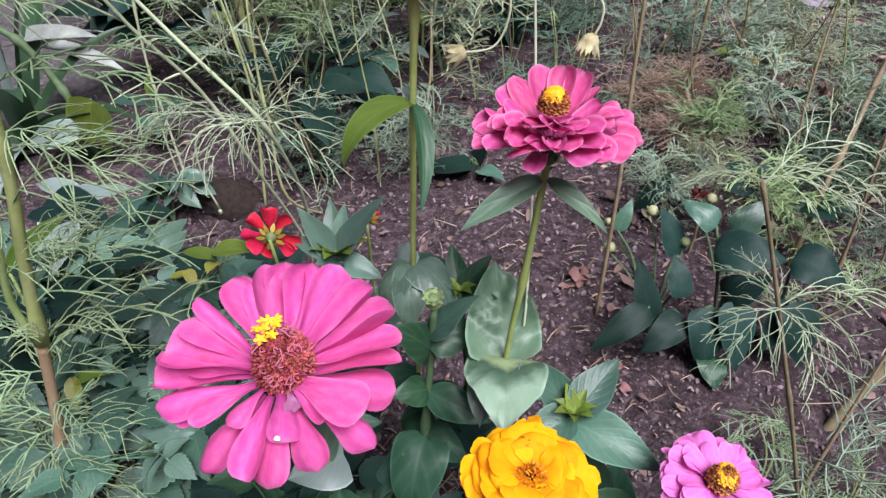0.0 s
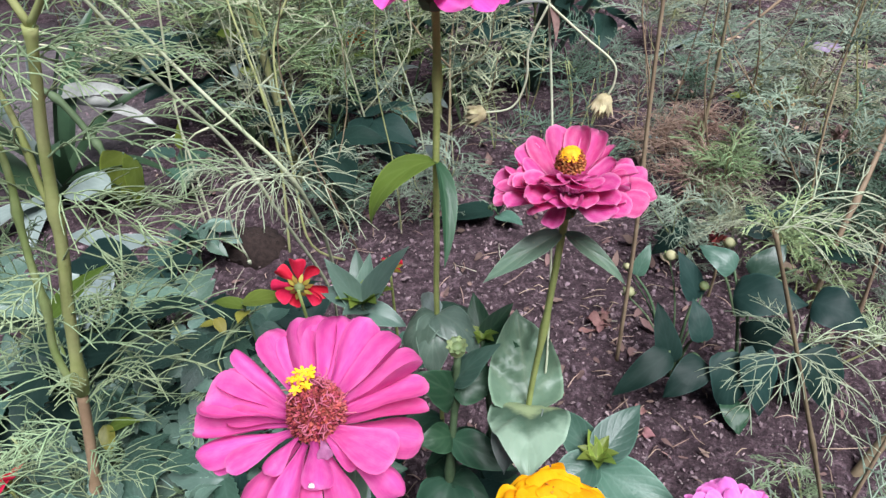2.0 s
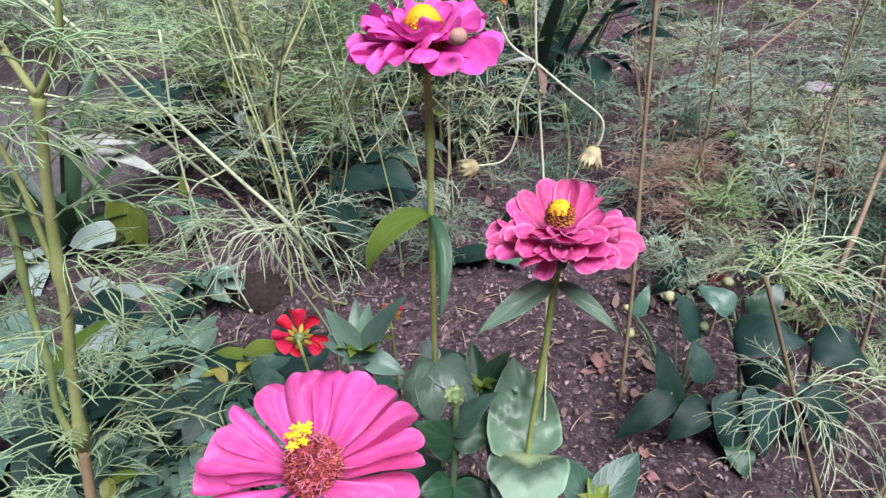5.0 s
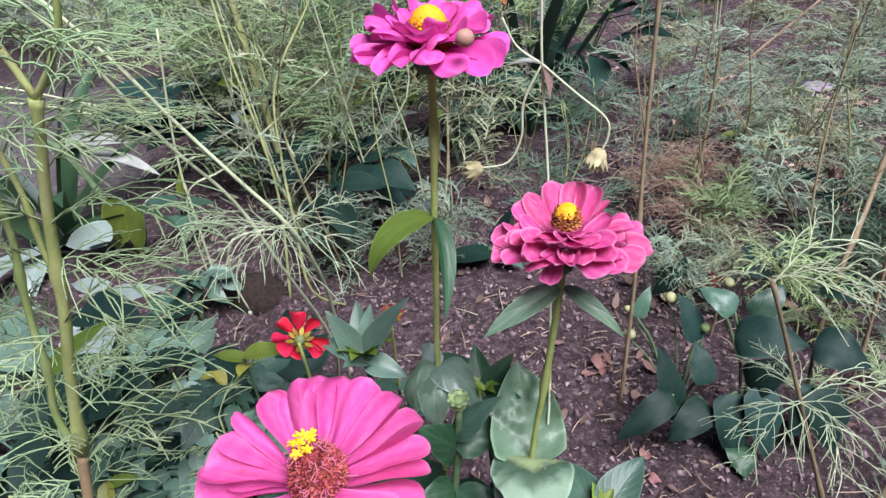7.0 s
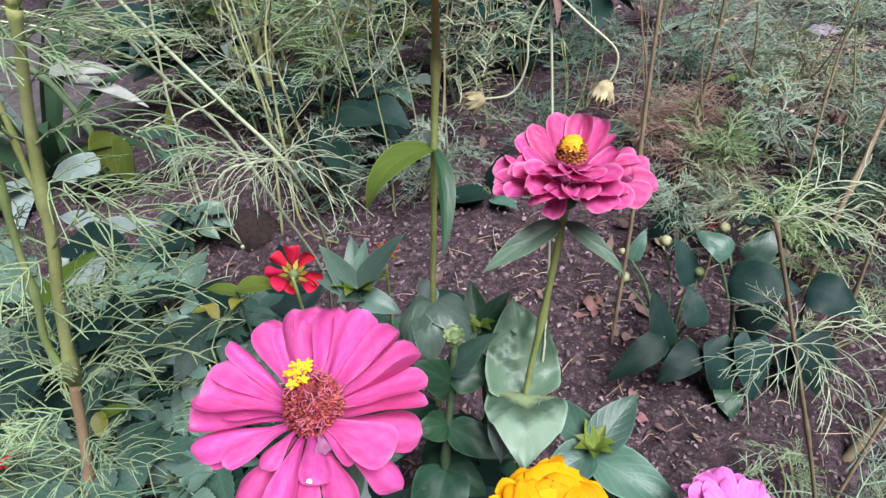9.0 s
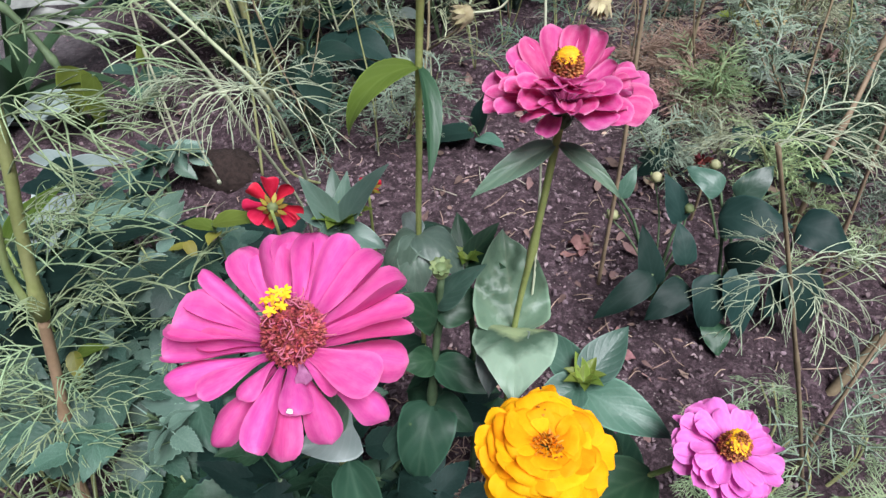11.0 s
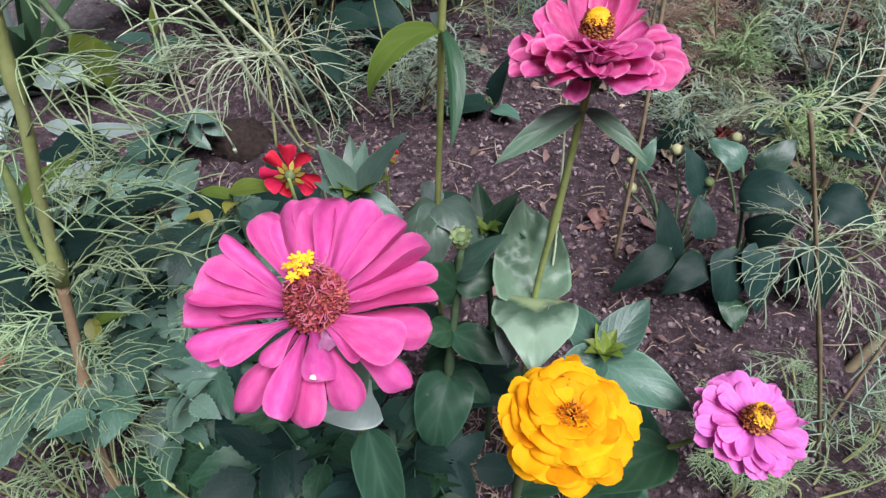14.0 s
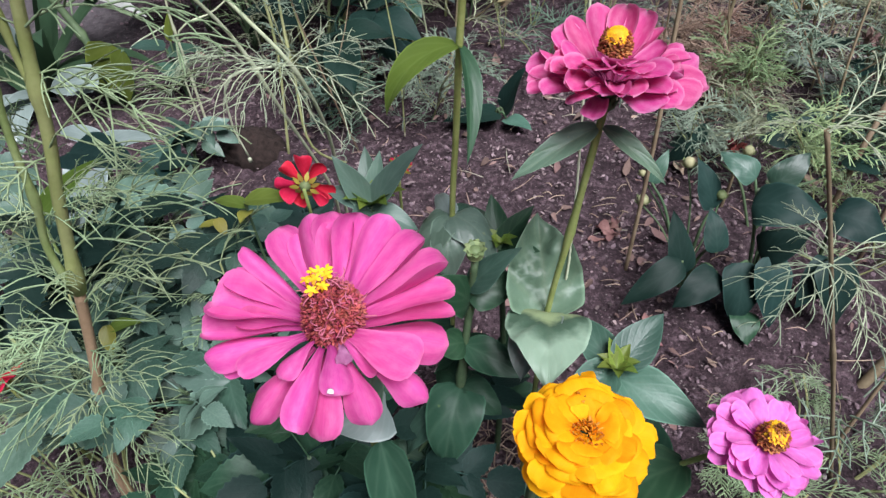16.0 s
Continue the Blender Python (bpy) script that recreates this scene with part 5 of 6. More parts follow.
def cosmos(name, h, leaves, stem_mat, seed, nodes=6, branches=3, size=0.09, lean=0.12, label="", r=0.003):
    """A free-standing cosmos plant at the origin."""
    rng = random.Random(seed)
    z = thing(name, (0, 0, 0), label, "cosmos", "cosmos plants")
    top = Vector((rng.gauss(0, lean) * h, rng.gauss(0, lean) * h, h))
    main = [Vector((0, 0, -0.02)), top * 0.3 + Vector((rng.gauss(0, 0.03) * h, rng.gauss(0, 0.03) * h, 0)), top * 0.65 + Vector((rng.gauss(0, 0.04) * h, rng.gauss(0, 0.04) * h, 0)), top]
    stalk(z, main, r, r * 0.4, stem_mat, sides=6, per=4)
    paths = [(main, 0.12)]
    for i in range(branches):
        v = rng.uniform(0.15, 0.6)
        p = along(main, v)
        a = rng.uniform(0, 6.28)
        e = p + Vector((math.cos(a) * 0.3, math.sin(a) * 0.3, 0.55)) * h * rng.uniform(0.5, 0.9)
        pts = [p, p.lerp(e, 0.5) + Vector((math.cos(a), math.sin(a), -0.2)) * 0.06 * h, e]
        stalk(z, pts, r * 0.6, r * 0.3, stem_mat, "branch", sides=5, per=3)
        paths.append((pts, 0.2))
    for pts, lo in paths:
        places = []
        for i in range(nodes):
            v = lo + (1 - lo) * i / (nodes - 1)
            a = rng.uniform(0, 6.28)
            for k in range(2):
                t = a + 3.1416 * k + rng.uniform(-0.4, 0.4)
                places.append((leaves[rng.randrange(5)], aim(along(pts, v), (math.cos(t), math.sin(t), rng.uniform(0.1, 0.8)), (0, 0, 1), rng.uniform(-30, 30)) @ Matrix.Scale(size * rng.uniform(0.7, 1.15), 4)))
        bunch(z, places)
    return z


def plant_out(models, spots, seed, lo=0.75, hi=1.2):
    """Copies of the model plants at the spots; each model itself takes the first spot that falls to it."""
    rng = random.Random(seed)
    used = set()
    for x, y in spots:
        k = rng.randrange(len(models))
        s = rng.uniform(lo, hi)
        m = pose(x, y, ground_z(x, y), rng.uniform(-5, 5), rng.uniform(-5, 5), rng.uniform(0, 360)) @ Matrix.Scale(s, 4)
        if k not in used:
            used.add(k)
            models[k].matrix_basis = m
            models[k].scale = (s, s, s)
        else:
            models_scale = models[k].scale.copy()
            models[k].scale = (1, 1, 1)
            copy_thing(models[k], m)
            models[k].scale = models_scale


def spots(count, box, seed, gap=0.05, avoid=()):
    rng = random.Random(seed)
    out = []
    for _ in range(count * 30):
        x, y = rng.uniform(box[0], box[1]), rng.uniform(box[2], box[3])
        if any(math.hypot(x - a, y - b) < gap for a, b in out) or any(math.hypot(x - a, y - b) < c for a, b, c in avoid):
            continue
        out.append((x, y))
        if len(out) == count:
            break
    return out


TALL = [cosmos("cosmos", 0.46, GREY_LEAVES, STEM_OLIVE, 901, 6, 4, 0.1, label="bushy cosmos with grey-green thread-like leaves"),
        cosmos("cosmos", 0.42, LIME_LEAVES, STEM_OLIVE, 902, 6, 4, 0.1, label="bushy cosmos with yellowish-green thread-like leaves"),
        cosmos("cosmos", 0.5, LIME_LEAVES, STEM_OLIVE, 903, 6, 3, 0.1, label="bushy cosmos with light green thread-like leaves"),
        cosmos("cosmos", 0.44, PALE_LEAVES, STEM_BROWN, 904, 5, 4, 0.09, label="cosmos with brown stalks and grey-green leaves")]
FAR = [cosmos("cosmos", 0.46, FAR_LEAVES, STEM_OLIVE, 941, 6, 4, 0.11, label="distant bushy cosmos with grey-green leaves"),
       cosmos("cosmos", 0.5, FAR_LEAVES, STEM_BROWN, 942, 6, 4, 0.11, label="distant tall cosmos with brown stalks")]
LOW = [cosmos("cosmos", 0.15, WISP_GREY, STEM_OLIVE, 911, 4, 4, 0.05, 0.35, "low spreading cosmos with wispy grey-green leaves", 0.0015),
       cosmos("cosmos", 0.13, WISP_LIME, STEM_OLIVE, 912, 4, 4, 0.046, 0.35, "low spreading cosmos with wispy light green leaves", 0.0015),
       cosmos("cosmos", 0.17, WISP_PALE, STEM_BROWN, 913, 4, 4, 0.05, 0.4, "low straggling cosmos with pale yellowish leaves", 0.0015),
       cosmos("cosmos", 0.12, WISP_DARK, STEM_DARK, 914, 4, 4, 0.046, 0.35, "low spreading cosmos with dark green wispy leaves", 0.0015),
       cosmos("cosmos", 0.16, WISP_PALE, STEM_OLIVE, 916, 4, 4, 0.05, 0.45, "low half-dry cosmos with bleached wispy leaves", 0.0014),
       cosmos("cosmos", 0.18, WISP_GREY, STEM_BROWN, 915, 4, 3, 0.045, 0.4, "low cosmos with brown stalks and grey wispy leaves", 0.0016)]
DRY = [cosmos("cosmos", 0.1, DRY_LEAVES, STEM_BROWN, 921, 4, 4, 0.06, 0.4, "withered reddish-brown cosmos lying low", 0.0016)]
SPARSE = [cosmos("cosmos", 0.55, GREY_LEAVES, STEM_BROWN, 931, 3, 1, 0.07, 0.1, "thin cosmos stalk with few leaves", 0.0019),
          cosmos("cosmos", 0.5, GREY_LEAVES, STEM_OLIVE, 932, 3, 1, 0.07, 0.12, "thin green cosmos stalk with few leaves", 0.0018)]
SLACK = [cosmos("cosmos", 0.6, PALE_LEAVES, PALE_STEM, 951, 4, 3, 0.06, 0.3, "slack pale cosmos stalks with few leaves", 0.0019),
         cosmos("cosmos", 0.5, GREY_LEAVES, PALE_STEM, 952, 4, 3, 0.06, 0.35, "leaning pale cosmos stalks with few leaves", 0.0018)]
plant_out(SLACK, [(-0.45, 1.06), (-0.32, 1.1), (-0.6, 1.28), (-0.25, 1.02), (-0.14, 1.0), (-0.52, 1.42), (-0.3, 0.86), (-0.2, 0.95), (-0.36, 1.02), (-0.1, 1.05), (-0.48, 1.2), (-0.26, 1.2), (-0.4, 1.4), (-0.15, 1.45), (0.45, 1.45)], 8, 0.8, 1.15)
plant_out(TALL, [(-0.3, 0.98), (-0.42, 1.05), (-0.12, 0.95), (-0.2, 1.08), (-0.34, 1.2), (-0.15, 1.25), (-0.5, 1.3), (-0.62, 1.35), (-0.68, 1.55), (-0.55, 1.5), (-0.78, 1.8), (-0.48, 1.14), (-0.4, 1.12)] + spots(26, (-1.0, 0.15, 1.35, 2.6), 1, 0.15) , 1)
plant_out(FAR, spots(22, (-2.0, -0.85, 1.75, 2.7), 7, 0.15) + spots(30, (-2.4, 1.5, 2.6, 4.2), 2, 0.26), 5)
plant_out(LOW, spots(46, (0.2, 1.3, 0.98, 2.5), 3, 0.11) + spots(7, (0.4, 0.75, 0.68, 0.95), 4, 0.08) + [(-0.24, 0.86), (-0.13, 0.9), (0.3, 0.84), (0.46, 0.9), (0.33, 0.94), (0.5, 0.8), (0.27, 0.78), (0.42, 0.72)], 2, 0.8, 1.3)
plant_out(DRY, [(0.26, 1.02), (0.33, 1.07), (0.3, 0.9)], 3, 0.8, 1.1)
plant_out(SPARSE, [(0.22, 1.02), (0.34, 1.0), (0.42, 0.78), (0.5, 0.95), (0.6, 1.2), (0.72, 1.0), (0.47, 0.62), (0.3, 1.3), (0.38, 1.1), (0.52, 1.08), (0.63, 0.9), (0.28, 1.15), (0.45, 0.98), (0.56, 0.85), (-0.22, 0.8), (-0.28, 0.88), (-0.16, 0.84)], 4, 0.8, 1.15)


def fine_tuft(base, h, count, size, seed, leaves, label):
    rng = random.Random(seed)
    z = thing("cosmos", base, label, "cosmos", "cosmos plants")
    b = Vector(base)
    for i in range(3):
        a = rng.uniform(0, 6.28)
        e = b + Vector((math.cos(a) * 0.05, math.sin(a) * 0.05, h * rng.uniform(0.85, 1.1)))
        pts = [b - Vector((0, 0, 0.01)), b.lerp(e, 0.5) + Vector((0.01, 0, 0)), e]
        stalk(z, pts, 0.0014, 0.0008, STEM_OLIVE, sides=5)
        for k in range(count // 3):
            t = rng.uniform(0, 6.28)
            feather(z, leaves, along(pts, rng.uniform(0.6, 1.0)), (math.cos(t), math.sin(t), rng.uniform(0.1, 0.9)), size * rng.uniform(0.7, 1.15), rng)


for i, (x, y, h, k, s) in enumerate(((-0.32, 0.43, 0.19, 15, 0.055), (-0.25, 0.38, 0.2, 9, 0.05), (-0.36, 0.29, 0.16, 12, 0.06), (-0.33, 0.22, 0.14, 9, 0.06), (-0.42, 0.46, 0.17, 9, 0.06), (0.25, 0.27, 0.07, 9, 0.045), (0.19, 0.27, 0.1, 6, 0.04), (-0.33, 0.27, 0.2, 9, 0.05), (-0.35, 0.25, 0.18, 12, 0.05), (-0.17, 0.2, 0.14, 6, 0.04), (0.27, 0.36, 0.05, 12, 0.04), (0.23, 0.335, 0.06, 9, 0.035), (0.31, 0.33, 0.05, 12, 0.04), (0.28, 0.3, 0.05, 12, 0.038), (0.22, 0.285, 0.05, 9, 0.035), (0.37, 0.58, 0.05, 12, 0.04), (0.43, 0.62, 0.06, 12, 0.045), (0.36, 0.67, 0.05, 9, 0.04))):
    fine_tuft((x, y, 0), h, k, s, 940 + i, FERN_LEAVES, "young cosmos with fine light green leaves in the bed")

# Dark tufts added to put the shade of the background gap into leaf colour.
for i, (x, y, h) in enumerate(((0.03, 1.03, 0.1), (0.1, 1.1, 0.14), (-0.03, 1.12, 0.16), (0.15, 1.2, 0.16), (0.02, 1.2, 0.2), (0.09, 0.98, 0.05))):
    fine_tuft((x, y, 0), h, 15, 0.075, 970 + i, DARK_LEAVES, "added young cosmos whose dark leaves stand in for shade")


# ---- dahlias ----
def dahlia_leaf_mesh(name, material, seed, pairs=2, teeth=0.1, big=1.0):
    """A compound leaf one unit long."""
    rng = random.Random(seed)
    bm = bmesh.new()
    rib = [Vector((0, v, 0.25 * v - 0.4 * v * v)) for v in np.linspace(0, 0.62, 5)]
    tube(bm, rib, 0.009, 0.006, 5, 1)
    blade(bm, aim(rib[-1], (rng.gauss(0, 0.1), 1, -0.25)), 0.42 * big, 0.25 * big, OVATE, bend=rng.uniform(0.3, 0.9), fold=0.2, wave=0.03, n=18, k=4, teeth=teeth, ph=rng.uniform(0, 6))
    for i in range(pairs):
        p = rib[2 + i] if pairs > 1 else rib[3]
        for s in (-1, 1):
            blade(bm, aim(p, (s * 1.0, rng.uniform(0.4, 0.8), rng.uniform(-0.2, 0.2)), (rng.gauss(0, 0.15), rng.gauss(0, 0.15), 1)), 0.36 * big * rng.uniform(0.85, 1.1), 0.2 * big, OVATE,
                  bend=rng.uniform(0.2, 0.9), fold=0.18, wave=0.03, n=18, k=4, teeth=teeth, ph=rng.uniform(0, 6))
    return mesh_of(bm, name, material)


DAHLIA = [dahlia_leaf_mesh("leaf", (DLEAF, DLEAF_GREY, DLEAF_DARK, DLEAF, DLEAF_GREY, DLEAF_DARK)[i], 40 + i, 2, 0.075) for i in range(6)]
# Dark green leaflets, with the shade near the magenta zinnia put into the colour.
DAHLIA_DARK_SHADED = [dahlia_leaf_mesh("leaf", (ZLEAF, DLEAF_DARK, ZLEAF)[i], 46 + i, 2, 0.06) for i in range(3)]
DAHLIA_SMALL = [dahlia_leaf_mesh("leaf", (DLEAF_GREY, DLEAF, DLEAF_GREY, DLEAF)[i], 56 + i, 2, 0.09) for i in range(4)]
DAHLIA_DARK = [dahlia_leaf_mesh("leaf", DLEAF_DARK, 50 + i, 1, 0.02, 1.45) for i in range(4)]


def bud_on(parent, p, r, material, label, seed):
    rng = random.Random(seed)
    bm = bmesh.new()
    ball(bm, p, r, r, r * 0.95, None, 10, 7, 0.05, rng)
    b = part("bud", bm, material, parent, label)
    for i in range(6):
        a = i * 1.047
        bm = bmesh.new()
        blade(bm, aim(Vector(p) + Vector((math.cos(a) * r * 0.6, math.sin(a) * r * 0.6, -r * 0.8)), (math.cos(a), math.sin(a), 0.5)), r * 1.4, r * 0.7, LANCE, bend=-0.9, n=4, k=2)
        part("sepal", bm, BUD, b)


def dahlia(base, h, count, meshes, size, seed, label, stem=STEM_DARK, spread=0.08, lo=0.3, buds=()):
    rng = random.Random(seed)
    z = thing("dahlia", base, label, "dahlia", "dahlia plants")
    b = Vector(base)
    for i in range(3):
        a = rng.uniform(0, 6.28)
        e = b + Vector((math.cos(a) * spread, math.sin(a) * spread, h * rng.uniform(0.8, 1.05)))
        pts = [b - Vector((0, 0, 0.01)), b.lerp(e, 0.5) + Vector((0, 0, 0.02)), e]
        stalk(z, pts, 0.002, 0.0014, stem)
        for k in range(count // 3):
            v = lo + (1 - lo) * (k + 1) / (count // 3)
            t = rng.uniform(0, 6.28)
            part("leaf", meshes[rng.randrange(len(meshes))], None, z, m=aim(along(pts, min(v, 1)), (math.cos(t), math.sin(t) - 0.25, rng.uniform(-0.1, 0.7)), (0, -0.25, 1), rng.uniform(-30, 30)) @ Matrix.Scale(size * rng.uniform(0.65, 1.2), 4))
    for p, r, mat_, lab in buds:
        stalk(z, [b + Vector((0, 0, 0.02)), b.lerp(Vector(p), 0.6) + Vector((0.004, 0, 0.01)), Vector(p) - Vector((0, 0, r))], 0.0012, 0.0009, STEM_DARK, "flower_stalk", sides=6)
        bud_on(z, p, r, mat_, lab, seed)
    return z


# Plants near the magenta zinnia take the darker leaves in place of shade.
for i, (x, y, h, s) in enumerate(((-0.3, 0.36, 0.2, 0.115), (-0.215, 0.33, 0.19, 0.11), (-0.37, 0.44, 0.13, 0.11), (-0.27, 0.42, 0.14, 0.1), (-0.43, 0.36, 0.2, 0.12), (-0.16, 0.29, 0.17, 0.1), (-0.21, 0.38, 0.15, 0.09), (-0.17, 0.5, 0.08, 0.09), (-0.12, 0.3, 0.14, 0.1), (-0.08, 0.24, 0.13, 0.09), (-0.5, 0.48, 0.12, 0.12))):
    dahlia((x, y, 0), h, 12, DAHLIA if x < -0.2 else DAHLIA_DARK_SHADED, s, 600 + i, "leafy dahlia with toothed blue-green leaflets and no bloom")
for i, (x, y, h) in enumerate(((-0.2, 0.36, 0.2), (-0.26, 0.38, 0.2), (-0.15, 0.36, 0.19), (-0.32, 0.37, 0.2), (-0.21, 0.31, 0.18), (-0.35, 0.4, 0.19))):
    dahlia((x, y, 0), h, 15, DAHLIA_SMALL, 0.062, 640 + i, "young dahlia with small pale blue-green leaflets", STEM_DARK, 0.04, 0.45)
def low_dahlia(base, leaves, label, buds=(), seed=0):
    """A low plant whose broad dark leaves each hang from a stalk of their own."""
    z = thing("dahlia", base, label, "dahlia", "dahlia plants")
    b = Vector(base)
    for p, tip, W, bend, mat_ in leaves:
        p, tip = Vector(p), Vector(tip)
        tip.z = max(tip.z, ground_z(tip.x, tip.y) + 0.004)
        stalk(z, [b - Vector((0, 0, 0.01)), b.lerp(p, 0.55) + Vector((0, 0.004, 0.02)), p], 0.0022, 0.0013, STEM_DARK, "leaf_stalk", sides=6)
        leaf_to(z, p, tip, W, mat_, (0.1, -0.55, 0.85), bend=bend, table=HEART, fold=0.22, cup=-0.25, wave=0.05, quilt=0.025, n=16, k=6, ph=p.x * 90)
    for p, r, mat_, lab in buds:
        stalk(z, [b + Vector((0, 0, 0.02)), b.lerp(Vector(p), 0.6) + Vector((0.004, 0, 0.01)), Vector(p) - Vector((0, 0, r))], 0.0012, 0.0009, STEM_DARK, "flower_stalk", sides=6)
        bud_on(z, p, r, mat_, lab, seed)


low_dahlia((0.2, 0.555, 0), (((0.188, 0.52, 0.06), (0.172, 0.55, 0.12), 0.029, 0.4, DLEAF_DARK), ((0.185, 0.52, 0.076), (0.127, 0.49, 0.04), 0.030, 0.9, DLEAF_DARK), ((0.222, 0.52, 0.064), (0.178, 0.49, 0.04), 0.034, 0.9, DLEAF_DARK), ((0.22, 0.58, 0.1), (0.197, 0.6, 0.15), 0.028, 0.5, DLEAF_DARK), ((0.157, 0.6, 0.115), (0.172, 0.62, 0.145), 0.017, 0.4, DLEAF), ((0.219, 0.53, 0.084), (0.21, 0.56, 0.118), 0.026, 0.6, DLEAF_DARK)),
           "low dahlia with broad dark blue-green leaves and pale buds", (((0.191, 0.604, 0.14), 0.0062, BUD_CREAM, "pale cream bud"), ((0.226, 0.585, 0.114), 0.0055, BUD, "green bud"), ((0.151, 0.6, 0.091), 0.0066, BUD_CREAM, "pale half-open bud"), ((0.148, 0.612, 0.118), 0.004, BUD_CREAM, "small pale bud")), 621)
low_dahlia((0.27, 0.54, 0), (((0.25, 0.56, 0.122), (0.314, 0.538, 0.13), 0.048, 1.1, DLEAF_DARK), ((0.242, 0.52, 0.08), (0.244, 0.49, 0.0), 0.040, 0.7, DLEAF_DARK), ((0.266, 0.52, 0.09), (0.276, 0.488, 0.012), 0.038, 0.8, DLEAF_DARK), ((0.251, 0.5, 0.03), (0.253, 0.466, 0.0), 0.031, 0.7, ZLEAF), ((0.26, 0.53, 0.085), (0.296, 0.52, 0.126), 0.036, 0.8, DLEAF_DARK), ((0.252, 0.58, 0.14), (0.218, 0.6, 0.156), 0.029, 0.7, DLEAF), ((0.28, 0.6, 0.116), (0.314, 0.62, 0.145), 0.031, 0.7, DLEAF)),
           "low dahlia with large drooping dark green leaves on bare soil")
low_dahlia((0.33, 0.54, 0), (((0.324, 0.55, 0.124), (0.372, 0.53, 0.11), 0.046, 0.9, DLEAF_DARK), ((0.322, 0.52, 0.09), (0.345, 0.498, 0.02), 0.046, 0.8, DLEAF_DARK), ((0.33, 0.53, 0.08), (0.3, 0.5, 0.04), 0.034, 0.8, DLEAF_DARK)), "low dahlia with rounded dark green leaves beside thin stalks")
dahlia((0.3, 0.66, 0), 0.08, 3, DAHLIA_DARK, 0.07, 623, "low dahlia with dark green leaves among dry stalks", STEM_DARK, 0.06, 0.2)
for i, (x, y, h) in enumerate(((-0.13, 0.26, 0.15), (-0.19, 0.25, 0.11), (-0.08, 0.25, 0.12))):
    dahlia((x, y, 0), h, 9, DAHLIA_DARK_SHADED, 0.115, 660 + i, "dahlia foliage with large dark green toothed leaflets", STEM_DARK, 0.05, 0.4)
z = thing("dahlia", (-0.17, 0.31, 0), "dahlia shoot with pale toothed leaflets", "dahlia", "dahlia plants")
stalk(z, [(-0.17, 0.31, -0.01), (-0.175, 0.3, 0.09), (-0.187, 0.283, 0.163)], 0.0022, 0.0014, STEM_DARK)
for tip, W, mat_ in (((-0.226, 0.25, 0.122), 0.03, DLEAF_GREY), ((-0.235, 0.285, 0.16), 0.022, DLEAF_GREY), ((-0.165, 0.25, 0.15), 0.022, DLEAF), ((-0.2, 0.32, 0.19), 0.02, DLEAF_GREY)):
    leaf_to(z, (-0.187, 0.283, 0.163), tip, W, mat_, (-0.1, -0.6, 0.8), bend=0.7, fold=0.2, wave=0.03, teeth=0.09, quilt=0.03, n=18, k=6)
dahlia((-0.45, 0.74, 0), 0.06, 6, DAHLIA, 0.075, 626, "small dahlia with grey-green leaves on the soil", STEM_DARK, 0.04, 0.2)
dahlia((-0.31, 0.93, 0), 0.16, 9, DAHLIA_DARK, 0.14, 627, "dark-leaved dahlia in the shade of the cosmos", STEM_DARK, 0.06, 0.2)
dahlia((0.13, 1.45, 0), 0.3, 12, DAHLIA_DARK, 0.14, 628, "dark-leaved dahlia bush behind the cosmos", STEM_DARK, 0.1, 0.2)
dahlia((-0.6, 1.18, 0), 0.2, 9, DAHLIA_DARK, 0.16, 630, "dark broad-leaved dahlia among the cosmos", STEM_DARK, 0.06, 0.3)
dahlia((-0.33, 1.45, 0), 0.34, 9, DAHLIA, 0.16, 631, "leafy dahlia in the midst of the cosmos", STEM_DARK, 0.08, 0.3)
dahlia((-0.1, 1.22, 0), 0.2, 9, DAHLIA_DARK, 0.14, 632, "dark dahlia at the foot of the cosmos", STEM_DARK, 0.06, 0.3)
dahlia((0.55, 0.95, 0), 0.08, 9, DAHLIA, 0.12, 633, "small grey-leaved dahlia among low cosmos", STEM_DARK, 0.06, 0.3)
dahlia((-0.75, 1.7, 0), 0.3, 12, DAHLIA, 0.2, 629, "leafy dahlia bush behind the bare soil", STEM_DARK, 0.1, 0.2)


def red_dahlia(base, c, axis, seed, label, r=0.021, tilt_rows=8):
    """A single red bloom seen with its green cup."""
    rng = random.Random(seed)
    z = thing("dahlia", base, label, "flower", "red blooms")
    c = Vector(c)
    hm = head_frame(c, axis)
    foot = c - hm.to_3x3() @ Vector((0, 0, 0.008))
    stalk(z, [Vector(base) - Vector((0, 0, 0.01)), Vector(base).lerp(foot, 0.6), foot], 0.0018, 0.0012, STEM)
    bm = bmesh.new()
    ball(bm, hm @ Vector((0, 0, -0.003)), 0.0042, 0.0042, 0.0045, hm, 10, 7)
    head = part("calyx", bm, BUD, z, "yellow-green cup")
    for i in range(10):
        a = i * 0.628
        bm = bmesh.new()
        blade(bm, hm @ aim((math.cos(a) * 0.004, math.sin(a) * 0.004, -0.004), (math.cos(a), math.sin(a), -0.1 if i % 2 else 0.35), (0, 0, -1)), 0.0075, 0.0036, LANCE, bend=0.4, n=4, k=2)
        part("sepal", bm, SEPAL, head)
    meshes = petal_meshes("petal", RED, PETAL, rng)
    set_petals(head, hm, meshes, ring(rng, tilt_rows, 2, r * 1000, r * 560, 0, 2, 10, 18), rng, 0.003)
    for k in (0.35, 0.55):
        for s in (-1, 1):
            leaf(z, Vector(base).lerp(foot, k), (s, rng.uniform(-0.5, 0.3), 0.3), 0.04, 0.022, DLEAF, bend=0.8, fold=0.2, teeth=0.1, n=12)


